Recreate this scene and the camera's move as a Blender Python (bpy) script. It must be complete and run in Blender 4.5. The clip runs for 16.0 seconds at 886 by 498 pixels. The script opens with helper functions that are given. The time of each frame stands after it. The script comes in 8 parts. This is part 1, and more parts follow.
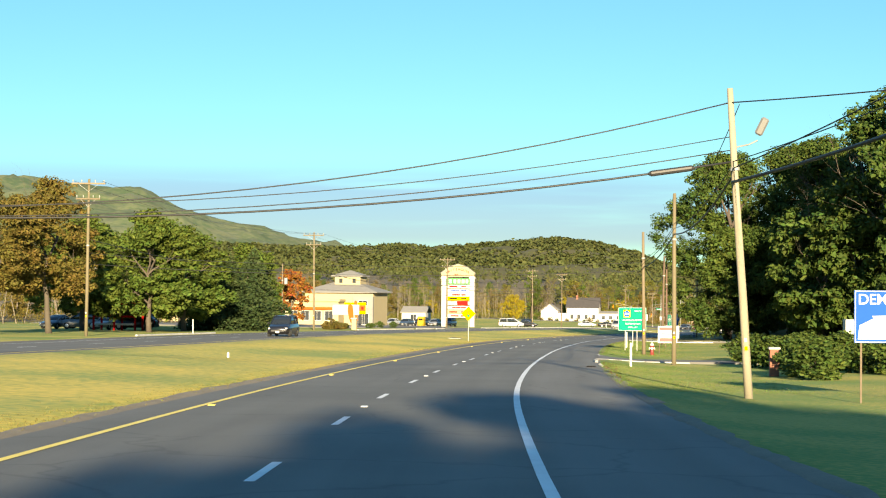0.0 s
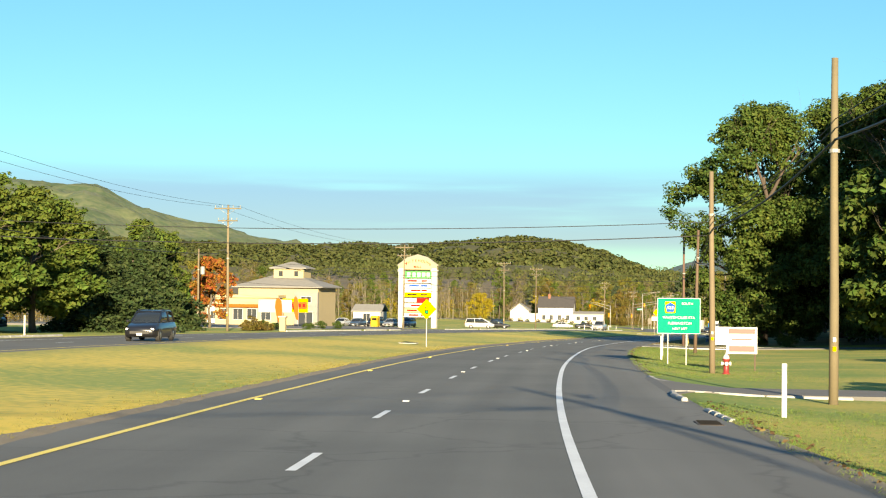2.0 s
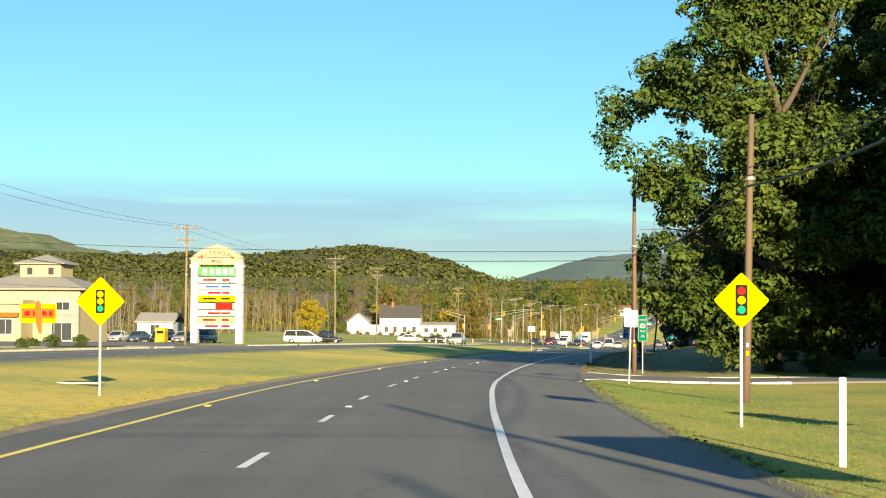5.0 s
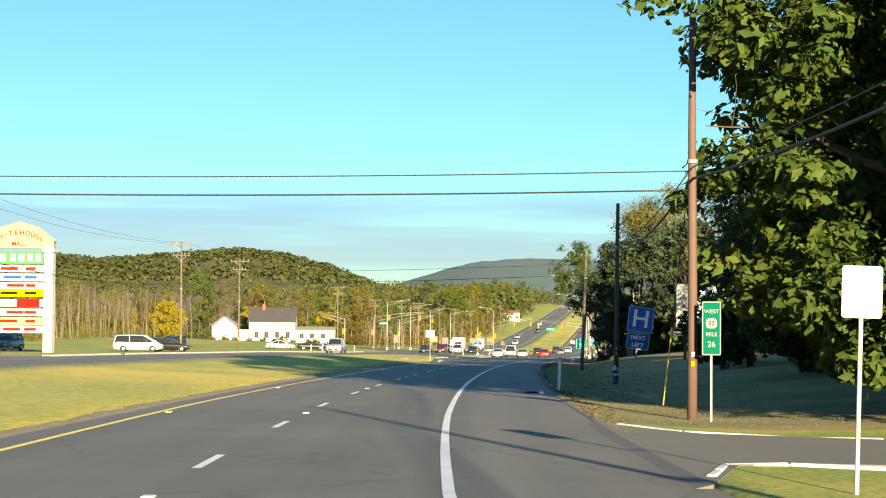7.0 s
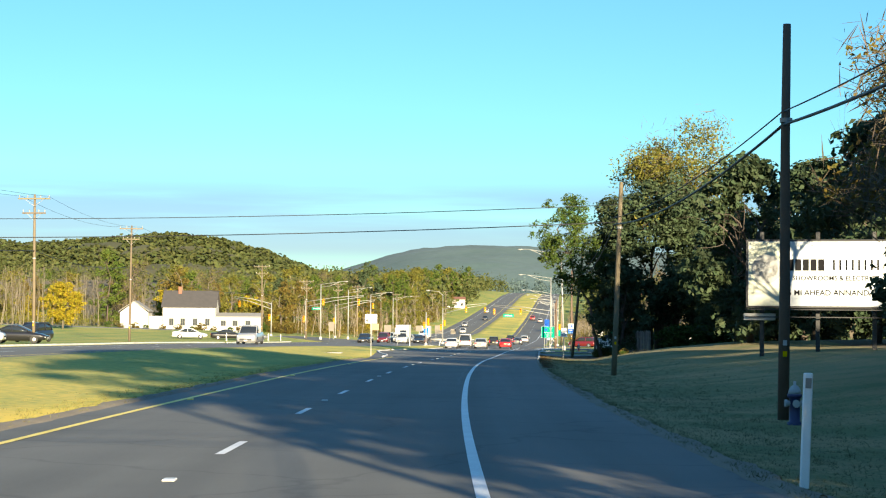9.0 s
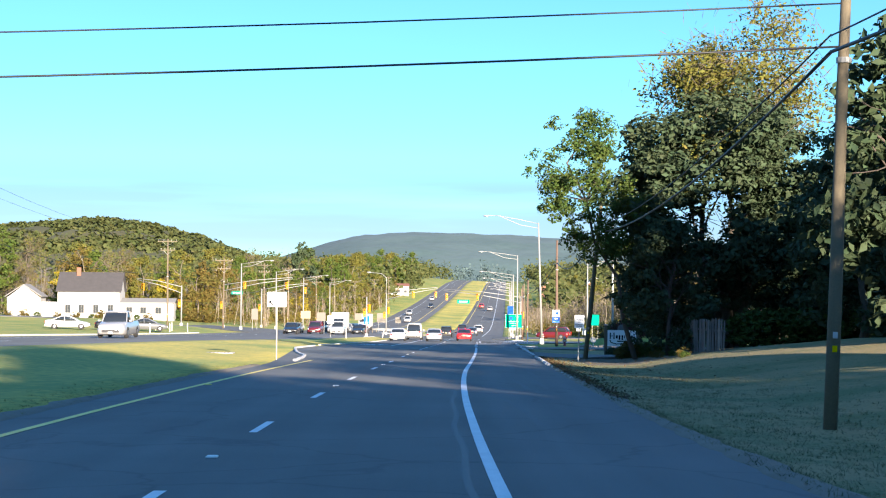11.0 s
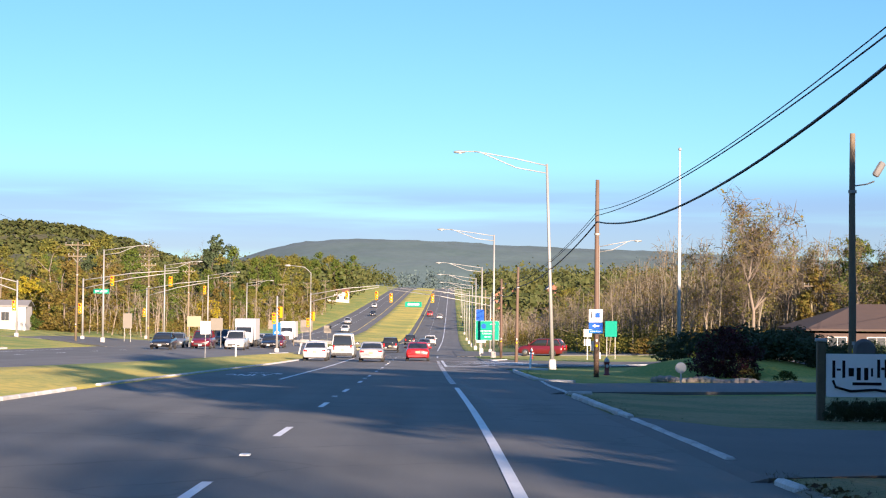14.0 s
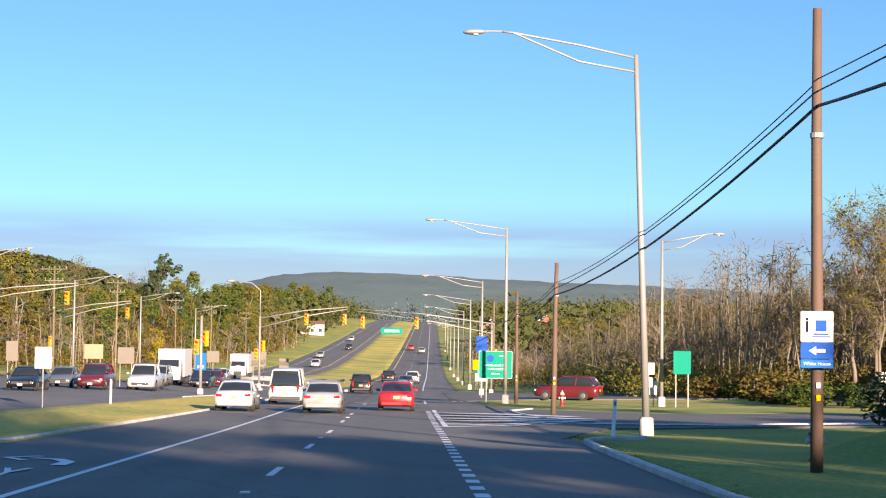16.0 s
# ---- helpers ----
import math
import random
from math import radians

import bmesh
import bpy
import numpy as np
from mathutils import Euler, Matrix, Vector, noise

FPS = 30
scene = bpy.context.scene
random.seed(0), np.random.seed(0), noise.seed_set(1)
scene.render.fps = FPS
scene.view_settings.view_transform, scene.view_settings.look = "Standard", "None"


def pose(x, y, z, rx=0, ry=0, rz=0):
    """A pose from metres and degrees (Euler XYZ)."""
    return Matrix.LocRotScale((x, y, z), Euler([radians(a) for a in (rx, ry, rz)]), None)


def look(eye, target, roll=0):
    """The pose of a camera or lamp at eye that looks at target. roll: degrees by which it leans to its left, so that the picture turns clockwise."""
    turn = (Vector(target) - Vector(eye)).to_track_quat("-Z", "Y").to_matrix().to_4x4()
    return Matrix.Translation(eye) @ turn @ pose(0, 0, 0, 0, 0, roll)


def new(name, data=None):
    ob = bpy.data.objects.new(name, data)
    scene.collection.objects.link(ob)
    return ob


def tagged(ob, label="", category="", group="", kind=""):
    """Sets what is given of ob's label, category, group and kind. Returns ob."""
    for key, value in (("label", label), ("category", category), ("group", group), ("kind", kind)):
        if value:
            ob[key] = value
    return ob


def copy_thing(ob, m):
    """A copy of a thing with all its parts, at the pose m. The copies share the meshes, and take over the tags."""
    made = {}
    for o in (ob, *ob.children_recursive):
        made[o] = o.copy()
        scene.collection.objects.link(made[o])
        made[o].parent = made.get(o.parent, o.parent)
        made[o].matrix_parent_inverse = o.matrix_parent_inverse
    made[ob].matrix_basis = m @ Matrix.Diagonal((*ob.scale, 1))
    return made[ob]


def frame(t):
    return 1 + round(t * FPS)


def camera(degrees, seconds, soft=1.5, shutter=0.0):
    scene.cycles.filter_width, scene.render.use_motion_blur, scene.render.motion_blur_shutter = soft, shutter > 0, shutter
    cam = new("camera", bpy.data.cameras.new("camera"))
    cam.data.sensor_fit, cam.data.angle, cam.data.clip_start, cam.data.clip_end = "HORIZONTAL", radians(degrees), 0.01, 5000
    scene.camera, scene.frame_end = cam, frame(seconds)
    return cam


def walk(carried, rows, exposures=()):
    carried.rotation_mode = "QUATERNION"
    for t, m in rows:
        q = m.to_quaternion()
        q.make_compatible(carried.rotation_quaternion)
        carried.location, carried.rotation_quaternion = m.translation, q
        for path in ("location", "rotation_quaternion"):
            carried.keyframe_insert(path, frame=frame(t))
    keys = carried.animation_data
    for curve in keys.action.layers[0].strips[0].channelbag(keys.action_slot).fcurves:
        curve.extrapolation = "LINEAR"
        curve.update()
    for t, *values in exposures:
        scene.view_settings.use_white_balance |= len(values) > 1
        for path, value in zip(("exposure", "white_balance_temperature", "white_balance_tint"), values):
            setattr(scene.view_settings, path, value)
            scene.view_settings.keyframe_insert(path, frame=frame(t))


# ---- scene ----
cam = camera(28.49, 16.0, soft=1.15)
PATH = [
    (0, (0.001, 0.000, 1.830), (-0.116, 49.985, 3.053), 0.43),
    (0.5, (0.107, 12.011, 1.588), (0.422, 61.994, 2.825), 0.59),
    (1, (0.283, 24.017, 1.309), (0.895, 73.998, 2.545), 0.74),
    (1.5, (0.496, 36.047, 1.055), (1.302, 86.024, 2.315), 0.74),
    (2, (0.990, 48.022, 0.826), (1.905, 97.998, 2.098), 0.60),
    (2.5, (1.554, 60.016, 0.596), (2.667, 109.987, 1.896), 0.32),
    (3, (2.286, 71.993, 0.376), (3.770, 121.953, 1.691), 0.17),
    (3.5, (3.181, 83.936, 0.166), (5.326, 133.872, 1.517), 0.18),
    (4, (4.124, 95.894, -0.049), (7.334, 145.770, 1.394), 0.18),
    (4.5, (5.148, 107.828, -0.228), (9.500, 157.614, 1.341), 0.23),
    (5, (6.291, 119.767, -0.410), (11.728, 169.442, 1.275), 0.27),
    (5.5, (7.551, 131.711, -0.594), (14.017, 181.258, 1.198), 0.29),
    (6, (8.936, 143.649, -0.778), (16.333, 193.063, 1.094), 0.32),
    (6.5, (10.451, 155.572, -0.962), (18.644, 204.859, 0.947), 0.35),
    (7, (12.102, 167.469, -1.142), (20.920, 216.649, 0.742), 0.41),
    (7.5, (13.888, 179.341, -1.319), (23.160, 228.441, 0.479), 0.49),
    (8, (15.861, 191.165, -1.534), (25.555, 240.186, 0.186), 0.48),
    (8.5, (17.972, 202.963, -1.739), (28.072, 251.904, -0.085), 0.57),
    (9, (20.181, 214.804, -1.920), (30.686, 263.663, -0.357), 0.42),
    (9.5, (22.490, 226.646, -2.109), (33.403, 275.418, -0.635), 0.35),
    (10, (24.898, 238.488, -2.306), (36.223, 287.169, -0.919), 0.36),
    (10.5, (27.410, 250.310, -2.508), (39.144, 298.896, -1.197), 0.42),
    (11, (30.029, 262.090, -2.711), (42.163, 310.579, -1.455), 0.49),
    (11.5, (32.757, 273.807, -2.913), (45.279, 322.198, -1.680), 0.54),
    (12, (35.596, 285.462, -3.114), (48.491, 333.755, -1.872), 0.57),
    (12.5, (38.379, 297.145, -3.291), (51.614, 345.345, -2.032), 0.46),
    (13, (41.370, 308.765, -3.484), (54.830, 356.901, -2.154), 0.42),
    (13.5, (44.520, 320.332, -3.682), (58.093, 368.434, -2.279), 0.38),
    (14, (47.634, 331.892, -3.908), (61.310, 379.960, -2.362), 0.54),
    (14.5, (50.803, 343.408, -4.125), (64.591, 391.439, -2.396), 0.65),
    (15, (53.964, 354.929, -4.307), (67.874, 402.912, -2.283), 0.84),
    (15.5, (57.077, 366.479, -4.507), (71.131, 414.407, -2.180), 0.91),
    (16, (60.165, 378.141, -4.782), (74.350, 426.018, -2.211), 0.72),
]
EXPOSURES = [(0, 2.17, 8000, 5), (4.5, 2.06, 8050, 4), (7.5, 2.23, 8200, 5), (9.2, 2.27, 7200, 5), (11.3, 2.48, 6150, 22), (12.2, 2.42, 5750, 52), (13.2, 2.3, 6150, 52), (14, 2.15, 6900, 26), (14.5, 2.08, 7350, 8), (15, 2.06, 7300, 12), (16, 2.02, 7150, 26)]
walk(cam, [(t, look(eye, target, roll)) for t, eye, target, roll in PATH], EXPOSURES)

# ---- light ----
SUN_TURN, SUN_UP = 5.0, 11.5
world = bpy.data.worlds.new("sky")
scene.world = world
world.use_nodes = True
wn, wl = world.node_tree.nodes, world.node_tree.links
sky = wn.new("ShaderNodeTexSky")
sky.sky_type, sky.sun_disc = "NISHITA", False
sky.sun_elevation, sky.sun_rotation = radians(SUN_UP), radians(180 - SUN_TURN)
sky.air_density, sky.dust_density, sky.ozone_density = 1.0, 0.0, 4.0
wn["Background"].inputs["Strength"].default_value = 0.05
tint = wn.new("ShaderNodeMix")
tint.data_type, tint.blend_type = "RGBA", "MULTIPLY"
tint.inputs["Factor"].default_value, tint.inputs["B"].default_value = 1.0, (0.5, 0.8, 0.92, 1)
wl.new(sky.outputs[0], tint.inputs["A"])
# a thin grey-lilac cloud bank low over the horizon
place, cut = wn.new("ShaderNodeTexCoord"), wn.new("ShaderNodeSeparateXYZ")
wl.new(place.outputs["Generated"], cut.inputs[0])
stretch = wn.new("ShaderNodeMapping")
stretch.inputs["Scale"].default_value = (2.2, 2.2, 34)
wl.new(place.outputs["Generated"], stretch.inputs[0])
puff = wn.new("ShaderNodeTexNoise")
puff.inputs["Scale"].default_value, puff.inputs["Detail"].default_value = 1.6, 5
wl.new(stretch.outputs[0], puff.inputs["Vector"])
low, high, soft_, both, thick = (wn.new("ShaderNodeMapRange"), wn.new("ShaderNodeMapRange"), wn.new("ShaderNodeMapRange"), wn.new("ShaderNodeMath"), wn.new("ShaderNodeMath"))
for node, a, c, d in ((low, 0.018, 0.032, 0), (high, 0.080, 0.056, 0), (soft_, 0.2, 0.5, 0)):
    node.interpolation_type = "SMOOTHSTEP"
    node.inputs[1].default_value, node.inputs[2].default_value = a, c
wl.new(cut.outputs["Z"], low.inputs[0])
wl.new(cut.outputs["Z"], high.inputs[0])
wl.new(puff.outputs["Fac"], soft_.inputs[0])
both.operation = thick.operation = "MULTIPLY"
wl.new(low.outputs[0], both.inputs[0])
wl.new(high.outputs[0], both.inputs[1])
wl.new(both.outputs[0], thick.inputs[0])
wl.new(soft_.outputs[0], thick.inputs[1])
cloud = wn.new("ShaderNodeMix")
cloud.data_type, cloud.blend_type = "RGBA", "MULTIPLY"
cloud.inputs["B"].default_value = (0.82, 0.64, 0.82, 1)
wl.new(thick.outputs[0], cloud.inputs["Factor"])
wl.new(tint.outputs["Result"], cloud.inputs["A"])
# added gradient: the upper sky is brightened to fill the shade below
overhead_fill, rise = wn.new("ShaderNodeMix"), wn.new("ShaderNodeMapRange")
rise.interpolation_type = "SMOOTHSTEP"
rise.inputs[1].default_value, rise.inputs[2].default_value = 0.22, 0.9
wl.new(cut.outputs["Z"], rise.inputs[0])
overhead_fill.data_type, overhead_fill.blend_type = "RGBA", "MULTIPLY"
overhead_fill.inputs["B"].default_value = (2.3, 2.15, 2.1, 1)
wl.new(rise.outputs[0], overhead_fill.inputs["Factor"])
wl.new(cloud.outputs["Result"], overhead_fill.inputs["A"])
wl.new(overhead_fill.outputs["Result"], wn["Background"].inputs["Color"])
sun = new("sun", bpy.data.lights.new("sun", "SUN"))
sun.data.energy, sun.data.angle, sun.data.color = 4.4, radians(0.6), (1.0, 0.86, 0.66)
sun.matrix_basis = look((0, 0, 0), (-math.sin(radians(SUN_TURN)) * math.cos(radians(SUN_UP)), math.cos(radians(SUN_TURN)) * math.cos(radians(SUN_UP)), -math.sin(radians(SUN_UP))))
scene.view_settings.exposure = 2.1

# ---- materials ----
def material(name, color, rough=0.8, metal=0.0, color2=None, scale=3.0, fine=40.0, amount=0.5, bump=0.0, spread=0.0, island=False):
    """A surface of two colours mixed by coarse and fine noise, with relief; spread varies it from object to object or island to island."""
    m = bpy.data.materials.new(name)
    m.use_nodes = True
    n, l = m.node_tree.nodes, m.node_tree.links
    b = n["Principled BSDF"]
    b.inputs["Roughness"].default_value, b.inputs["Metallic"].default_value = rough, metal
    color2 = color2 or tuple(c * 0.75 for c in color)
    co = n.new("ShaderNodeTexCoord")
    big, small = n.new("ShaderNodeTexNoise"), n.new("ShaderNodeTexNoise")
    big.inputs["Scale"].default_value, small.inputs["Scale"].default_value = scale, fine
    big.inputs["Detail"].default_value, small.inputs["Detail"].default_value = 5, 4
    for t in (big, small):
        l.new(co.outputs["Object"], t.inputs["Vector"])
    add = n.new("ShaderNodeMath")
    add.operation = "MULTIPLY_ADD"
    add.inputs[1].default_value = 0.45
    l.new(small.outputs["Fac"], add.inputs[0])
    half = n.new("ShaderNodeMath")
    half.operation = "MULTIPLY"
    half.inputs[1].default_value = 0.55
    l.new(big.outputs["Fac"], half.inputs[0])
    l.new(half.outputs[0], add.inputs[2])
    ramp = n.new("ShaderNodeMapRange")
    ramp.inputs[1].default_value, ramp.inputs[2].default_value = 0.5 - 0.5 * (1.05 - amount), 0.5 + 0.5 * (1.05 - amount)
    l.new(add.outputs[0], ramp.inputs[0])
    mix = n.new("ShaderNodeMix")
    mix.data_type = "RGBA"
    mix.inputs["A"].default_value, mix.inputs["B"].default_value = (*color, 1), (*color2, 1)
    l.new(ramp.outputs[0], mix.inputs["Factor"])
    if "sign" in name or "sheeting" in name:
        b.inputs["Specular IOR Level"].default_value = 0.0
    out = mix.outputs["Result"]
    if spread:
        hsv = n.new("ShaderNodeHueSaturation")
        if island:
            rnd = n.new("ShaderNodeNewGeometry").outputs["Random Per Island"]
        else:
            rnd = n.new("ShaderNodeObjectInfo").outputs["Random"]
        r1 = n.new("ShaderNodeMapRange")
        r1.inputs[3].default_value, r1.inputs[4].default_value = 1 - spread, 1 + spread
        l.new(rnd, r1.inputs[0])
        l.new(r1.outputs[0], hsv.inputs["Value"])
        r2 = n.new("ShaderNodeMath")
        r2.operation = "MULTIPLY"
        r2.inputs[1].default_value = 7.13
        l.new(rnd, r2.inputs[0])
        r3 = n.new("ShaderNodeMath")
        r3.operation = "FRACT"
        l.new(r2.outputs[0], r3.inputs[0])
        r4 = n.new("ShaderNodeMapRange")
        r4.inputs[3].default_value, r4.inputs[4].default_value = 0.5 - spread * 0.1, 0.5 + spread * 0.1
        l.new(r3.outputs[0], r4.inputs[0])
        l.new(r4.outputs[0], hsv.inputs["Hue"])
        l.new(out, hsv.inputs["Color"])
        out = hsv.outputs[0]
    l.new(out, b.inputs["Base Color"])
    if bump:
        bp = n.new("ShaderNodeBump")
        bp.inputs["Strength"].default_value, bp.inputs["Distance"].default_value = 0.6, bump
        l.new(add.outputs[0], bp.inputs["Height"])
        l.new(bp.outputs[0], b.inputs["Normal"])
    return m


def leaf_material(name, color, color2, spread=0.35):
    """Leaves: mixed colours, and light that shines through."""
    m = material(name, color, 0.75, 0, color2, 0.35, 4.0, 0.75, 0, spread, True)
    n, l = m.node_tree.nodes, m.node_tree.links
    b = n["Principled BSDF"]
    b.inputs["Specular IOR Level"].default_value = 0.25
    tr, mixer = n.new("ShaderNodeBsdfTranslucent"), n.new("ShaderNodeMixShader")
    mixer.inputs[0].default_value = 0.25
    l.new(b.inputs["Base Color"].links[0].from_socket, tr.inputs["Color"])
    l.new(b.outputs[0], mixer.inputs[1])
    l.new(tr.outputs[0], mixer.inputs[2])
    l.new(mixer.outputs[0], n["Material Output"].inputs["Surface"])
    return m


def glass_material(name, color, rough=0.05):
    m = bpy.data.materials.new(name)
    m.use_nodes = True
    b = m.node_tree.nodes["Principled BSDF"]
    b.inputs["Base Color"].default_value = (*color, 1)
    b.inputs["Roughness"].default_value, b.inputs["Specular IOR Level"].default_value = rough, 0.8
    return m


def paint(name, color, rough=0.25, metal=0.0):
    m = material(name, color, rough, metal, tuple(c * 0.93 for c in color), 2, 30, 0.3)
    m.node_tree.nodes["Principled BSDF"].inputs["Coat Weight"].default_value = 0.6
    return m



def asphalt(name, color, color2):
    """Asphalt laid by its (across, along) map in metres: polished wheel tracks, long streaks, patches and hairline cracks."""
    m = material(name, color, 0.82, 0, color2, 0.22, 45, 0.7, 0.008)
    n, l = m.node_tree.nodes, m.node_tree.links
    b = n["Principled BSDF"]
    uv, cut = n.new("ShaderNodeUVMap"), n.new("ShaderNodeSeparateXYZ")
    l.new(uv.outputs[0], cut.inputs[0])
    ph, sn = n.new("ShaderNodeMath"), n.new("ShaderNodeMath")
    ph.operation, sn.operation = "MULTIPLY_ADD", "SINE"
    ph.inputs[1].default_value, ph.inputs[2].default_value = 3.434, -1.6
    l.new(cut.outputs["X"], ph.inputs[0])
    l.new(ph.outputs[0], sn.inputs[0])
    scaled = n.new("ShaderNodeMapping")
    scaled.inputs["Scale"].default_value = (1.3, 0.035, 1)
    l.new(uv.outputs[0], scaled.inputs[0])
    streak = n.new("ShaderNodeTexNoise")
    streak.inputs["Scale"].default_value, streak.inputs["Detail"].default_value = 1.0, 6
    l.new(scaled.outputs[0], streak.inputs["Vector"])
    patch = n.new("ShaderNodeTexNoise")
    patch.inputs["Scale"].default_value, patch.inputs["Detail"].default_value = 0.12, 3
    l.new(uv.outputs[0], patch.inputs["Vector"])
    warp = n.new("ShaderNodeTexNoise")
    warp.inputs["Scale"].default_value, warp.inputs["Detail"].default_value = 0.9, 4
    l.new(uv.outputs[0], warp.inputs["Vector"])
    off = n.new("ShaderNodeMix")
    off.data_type, off.blend_type = "RGBA", "ADD"
    off.inputs["Factor"].default_value = 1.6
    l.new(uv.outputs[0], off.inputs["A"])
    l.new(warp.outputs["Color"], off.inputs["B"])
    cell = n.new("ShaderNodeTexVoronoi")
    cell.feature = "DISTANCE_TO_EDGE"
    cell.inputs["Scale"].default_value = 0.16
    l.new(off.outputs["Result"], cell.inputs["Vector"])
    crack = n.new("ShaderNodeMapRange")
    crack.inputs[1].default_value, crack.inputs[2].default_value, crack.inputs[3].default_value, crack.inputs[4].default_value = 0.0, 0.012, 0.72, 1.0
    l.new(cell.outputs["Distance"], crack.inputs[0])
    total = None
    for src, k, base in ((sn.outputs[0], 0.05, 1.0), (streak.outputs["Fac"], 0.55, 0.72), (patch.outputs["Fac"], 0.5, 0.75), (crack.outputs[0], 1.0, 0.0)):
        f = n.new("ShaderNodeMath")
        f.operation = "MULTIPLY_ADD"
        f.inputs[1].default_value, f.inputs[2].default_value = k, base
        l.new(src, f.inputs[0])
        if total:
            g = n.new("ShaderNodeMath")
            g.operation = "MULTIPLY"
            l.new(total, g.inputs[0])
            l.new(f.outputs[0], g.inputs[1])
            total = g.outputs[0]
        else:
            total = f.outputs[0]
    old = n.new("ShaderNodeMapRange")
    old.inputs[1].default_value, old.inputs[2].default_value = 3.75, 4.1
    old.inputs[3].default_value, old.inputs[4].default_value = 0.0, 0.55
    l.new(cut.outputs["X"], old.inputs[0])
    mix = n.new("ShaderNodeMix")
    mix.data_type = "RGBA"
    mix.inputs["B"].default_value = (0.115, 0.112, 0.104, 1)
    l.new(b.inputs["Base Color"].links[0].from_socket, mix.inputs["A"])
    l.new(old.outputs[0], mix.inputs["Factor"])
    hsv = n.new("ShaderNodeHueSaturation")
    l.new(mix.outputs["Result"], hsv.inputs["Color"])
    l.new(total, hsv.inputs["Value"])
    l.new(hsv.outputs[0], b.inputs["Base Color"])
    return m


ASPHALT = asphalt("asphalt", (0.071, 0.072, 0.065), (0.107, 0.106, 0.096))
TAR = material("dark tar seam", (0.028, 0.029, 0.031), 0.6, 0, (0.045, 0.045, 0.046), 1.5, 30, 0.5)
ASPHALT_OLD = material("old asphalt", (0.075, 0.074, 0.072), 0.88, 0, (0.13, 0.125, 0.115), 0.5, 45, 0.4, 0.008)
ROAD_WHITE = material("white road paint", (0.75, 0.76, 0.75), 0.6, 0, (0.5, 0.5, 0.5), 1.2, 30, 0.55, 0.002)
ROAD_YELLOW = material("yellow road paint", (0.85, 0.66, 0.12), 0.6, 0, (0.68, 0.5, 0.1), 1.2, 30, 0.5, 0.002)
GRASS_DRY = material("dry median grass", (0.50, 0.37, 0.055), 0.95, 0, (0.17, 0.22, 0.03), 0.07, 3.0, 0.86, 0.05)
GRASS = material("mown grass", (0.105, 0.18, 0.016), 0.95, 0, (0.31, 0.265, 0.04), 0.14, 7.0, 0.9, 0.12)
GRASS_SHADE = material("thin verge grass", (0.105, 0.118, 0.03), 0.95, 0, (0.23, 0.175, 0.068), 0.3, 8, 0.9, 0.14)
LITTER = material("leaf litter", (0.13, 0.085, 0.045), 0.95, 0, (0.075, 0.07, 0.03), 0.3, 9, 0.6, 0.08)
CONCRETE = material("kerb concrete", (0.38, 0.37, 0.345), 0.85, 0, (0.24, 0.23, 0.215), 1.4, 25, 0.5, 0.008)
WOOD_POLE = material("weathered pole wood", (0.155, 0.125, 0.075), 0.85, 0, (0.085, 0.068, 0.044), 1.2, 26, 0.5, 0.01, 0.18)
WOOD_BROWN = material("tarred brown pole wood", (0.105, 0.066, 0.045), 0.8, 0, (0.06, 0.038, 0.028), 1.2, 26, 0.5, 0.01, 0.15)
STEEL = material("galvanised steel", (0.27, 0.272, 0.26), 0.55, 0.3, (0.205, 0.205, 0.195), 3, 40, 0.4, 0.0)
CABLE = material("black cable", (0.012, 0.012, 0.013), 0.6)
SIGN_BACK = material("bare metal", (0.27, 0.275, 0.27), 0.6, 0.3)
SIGN_GREEN = material("green sign sheeting", (0.0, 0.19, 0.135), 0.6, 0, (0.0, 0.165, 0.115), 2, 30, 0.3)
SIGN_WHITE = material("white sign sheeting", (0.42, 0.425, 0.42), 0.4, 0, (0.36, 0.365, 0.36), 2, 30, 0.3)
# brighter copy of SIGN_WHITE for shaded signs: light put into the colour
SIGN_WHITE_LIFTED = material("white sign lifted for shade", (0.84, 0.85, 0.84), 0.4, 0, (0.76, 0.77, 0.76), 2, 30, 0.3)
WOOD_PALE = material("bleached pale pole wood", (0.27, 0.24, 0.175), 0.85, 0, (0.17, 0.145, 0.105), 1.2, 26, 0.5, 0.01, 0.1)
SIGN_YELLOW = material("yellow sign sheeting", (0.62, 0.42, 0.0), 0.4, 0, (0.56, 0.37, 0.0), 2, 30, 0.3)
SIGN_BLUE = material("blue sign sheeting", (0.015, 0.075, 0.33), 0.5, 0, (0.015, 0.065, 0.28), 2, 30, 0.3)
SIGN_RED = material("red sign paint", (0.42, 0.015, 0.015), 0.4)
SIGN_BLACK = material("black sign paint", (0.015, 0.015, 0.016), 0.4)
RUBBER = material("tyre rubber", (0.018, 0.018, 0.018), 0.8, 0, None, 8, 60, 0.4, 0.003)
RIM = material("alloy wheel", (0.5, 0.5, 0.52), 0.3, 0.9)
CAR_GLASS = glass_material("dark car glass", (0.015, 0.018, 0.02))
TAIL_RED = material("red tail lamp", (0.5, 0.01, 0.01), 0.2)
LAMP_CLEAR = material("clear headlamp", (0.8, 0.8, 0.78), 0.15, 0.2)
PLASTIC = material("black plastic trim", (0.02, 0.02, 0.021), 0.55)
BARK = material("tree bark", (0.10, 0.08, 0.06), 0.9, 0, (0.045, 0.036, 0.028), 2.0, 22, 0.5, 0.03, 0.2)
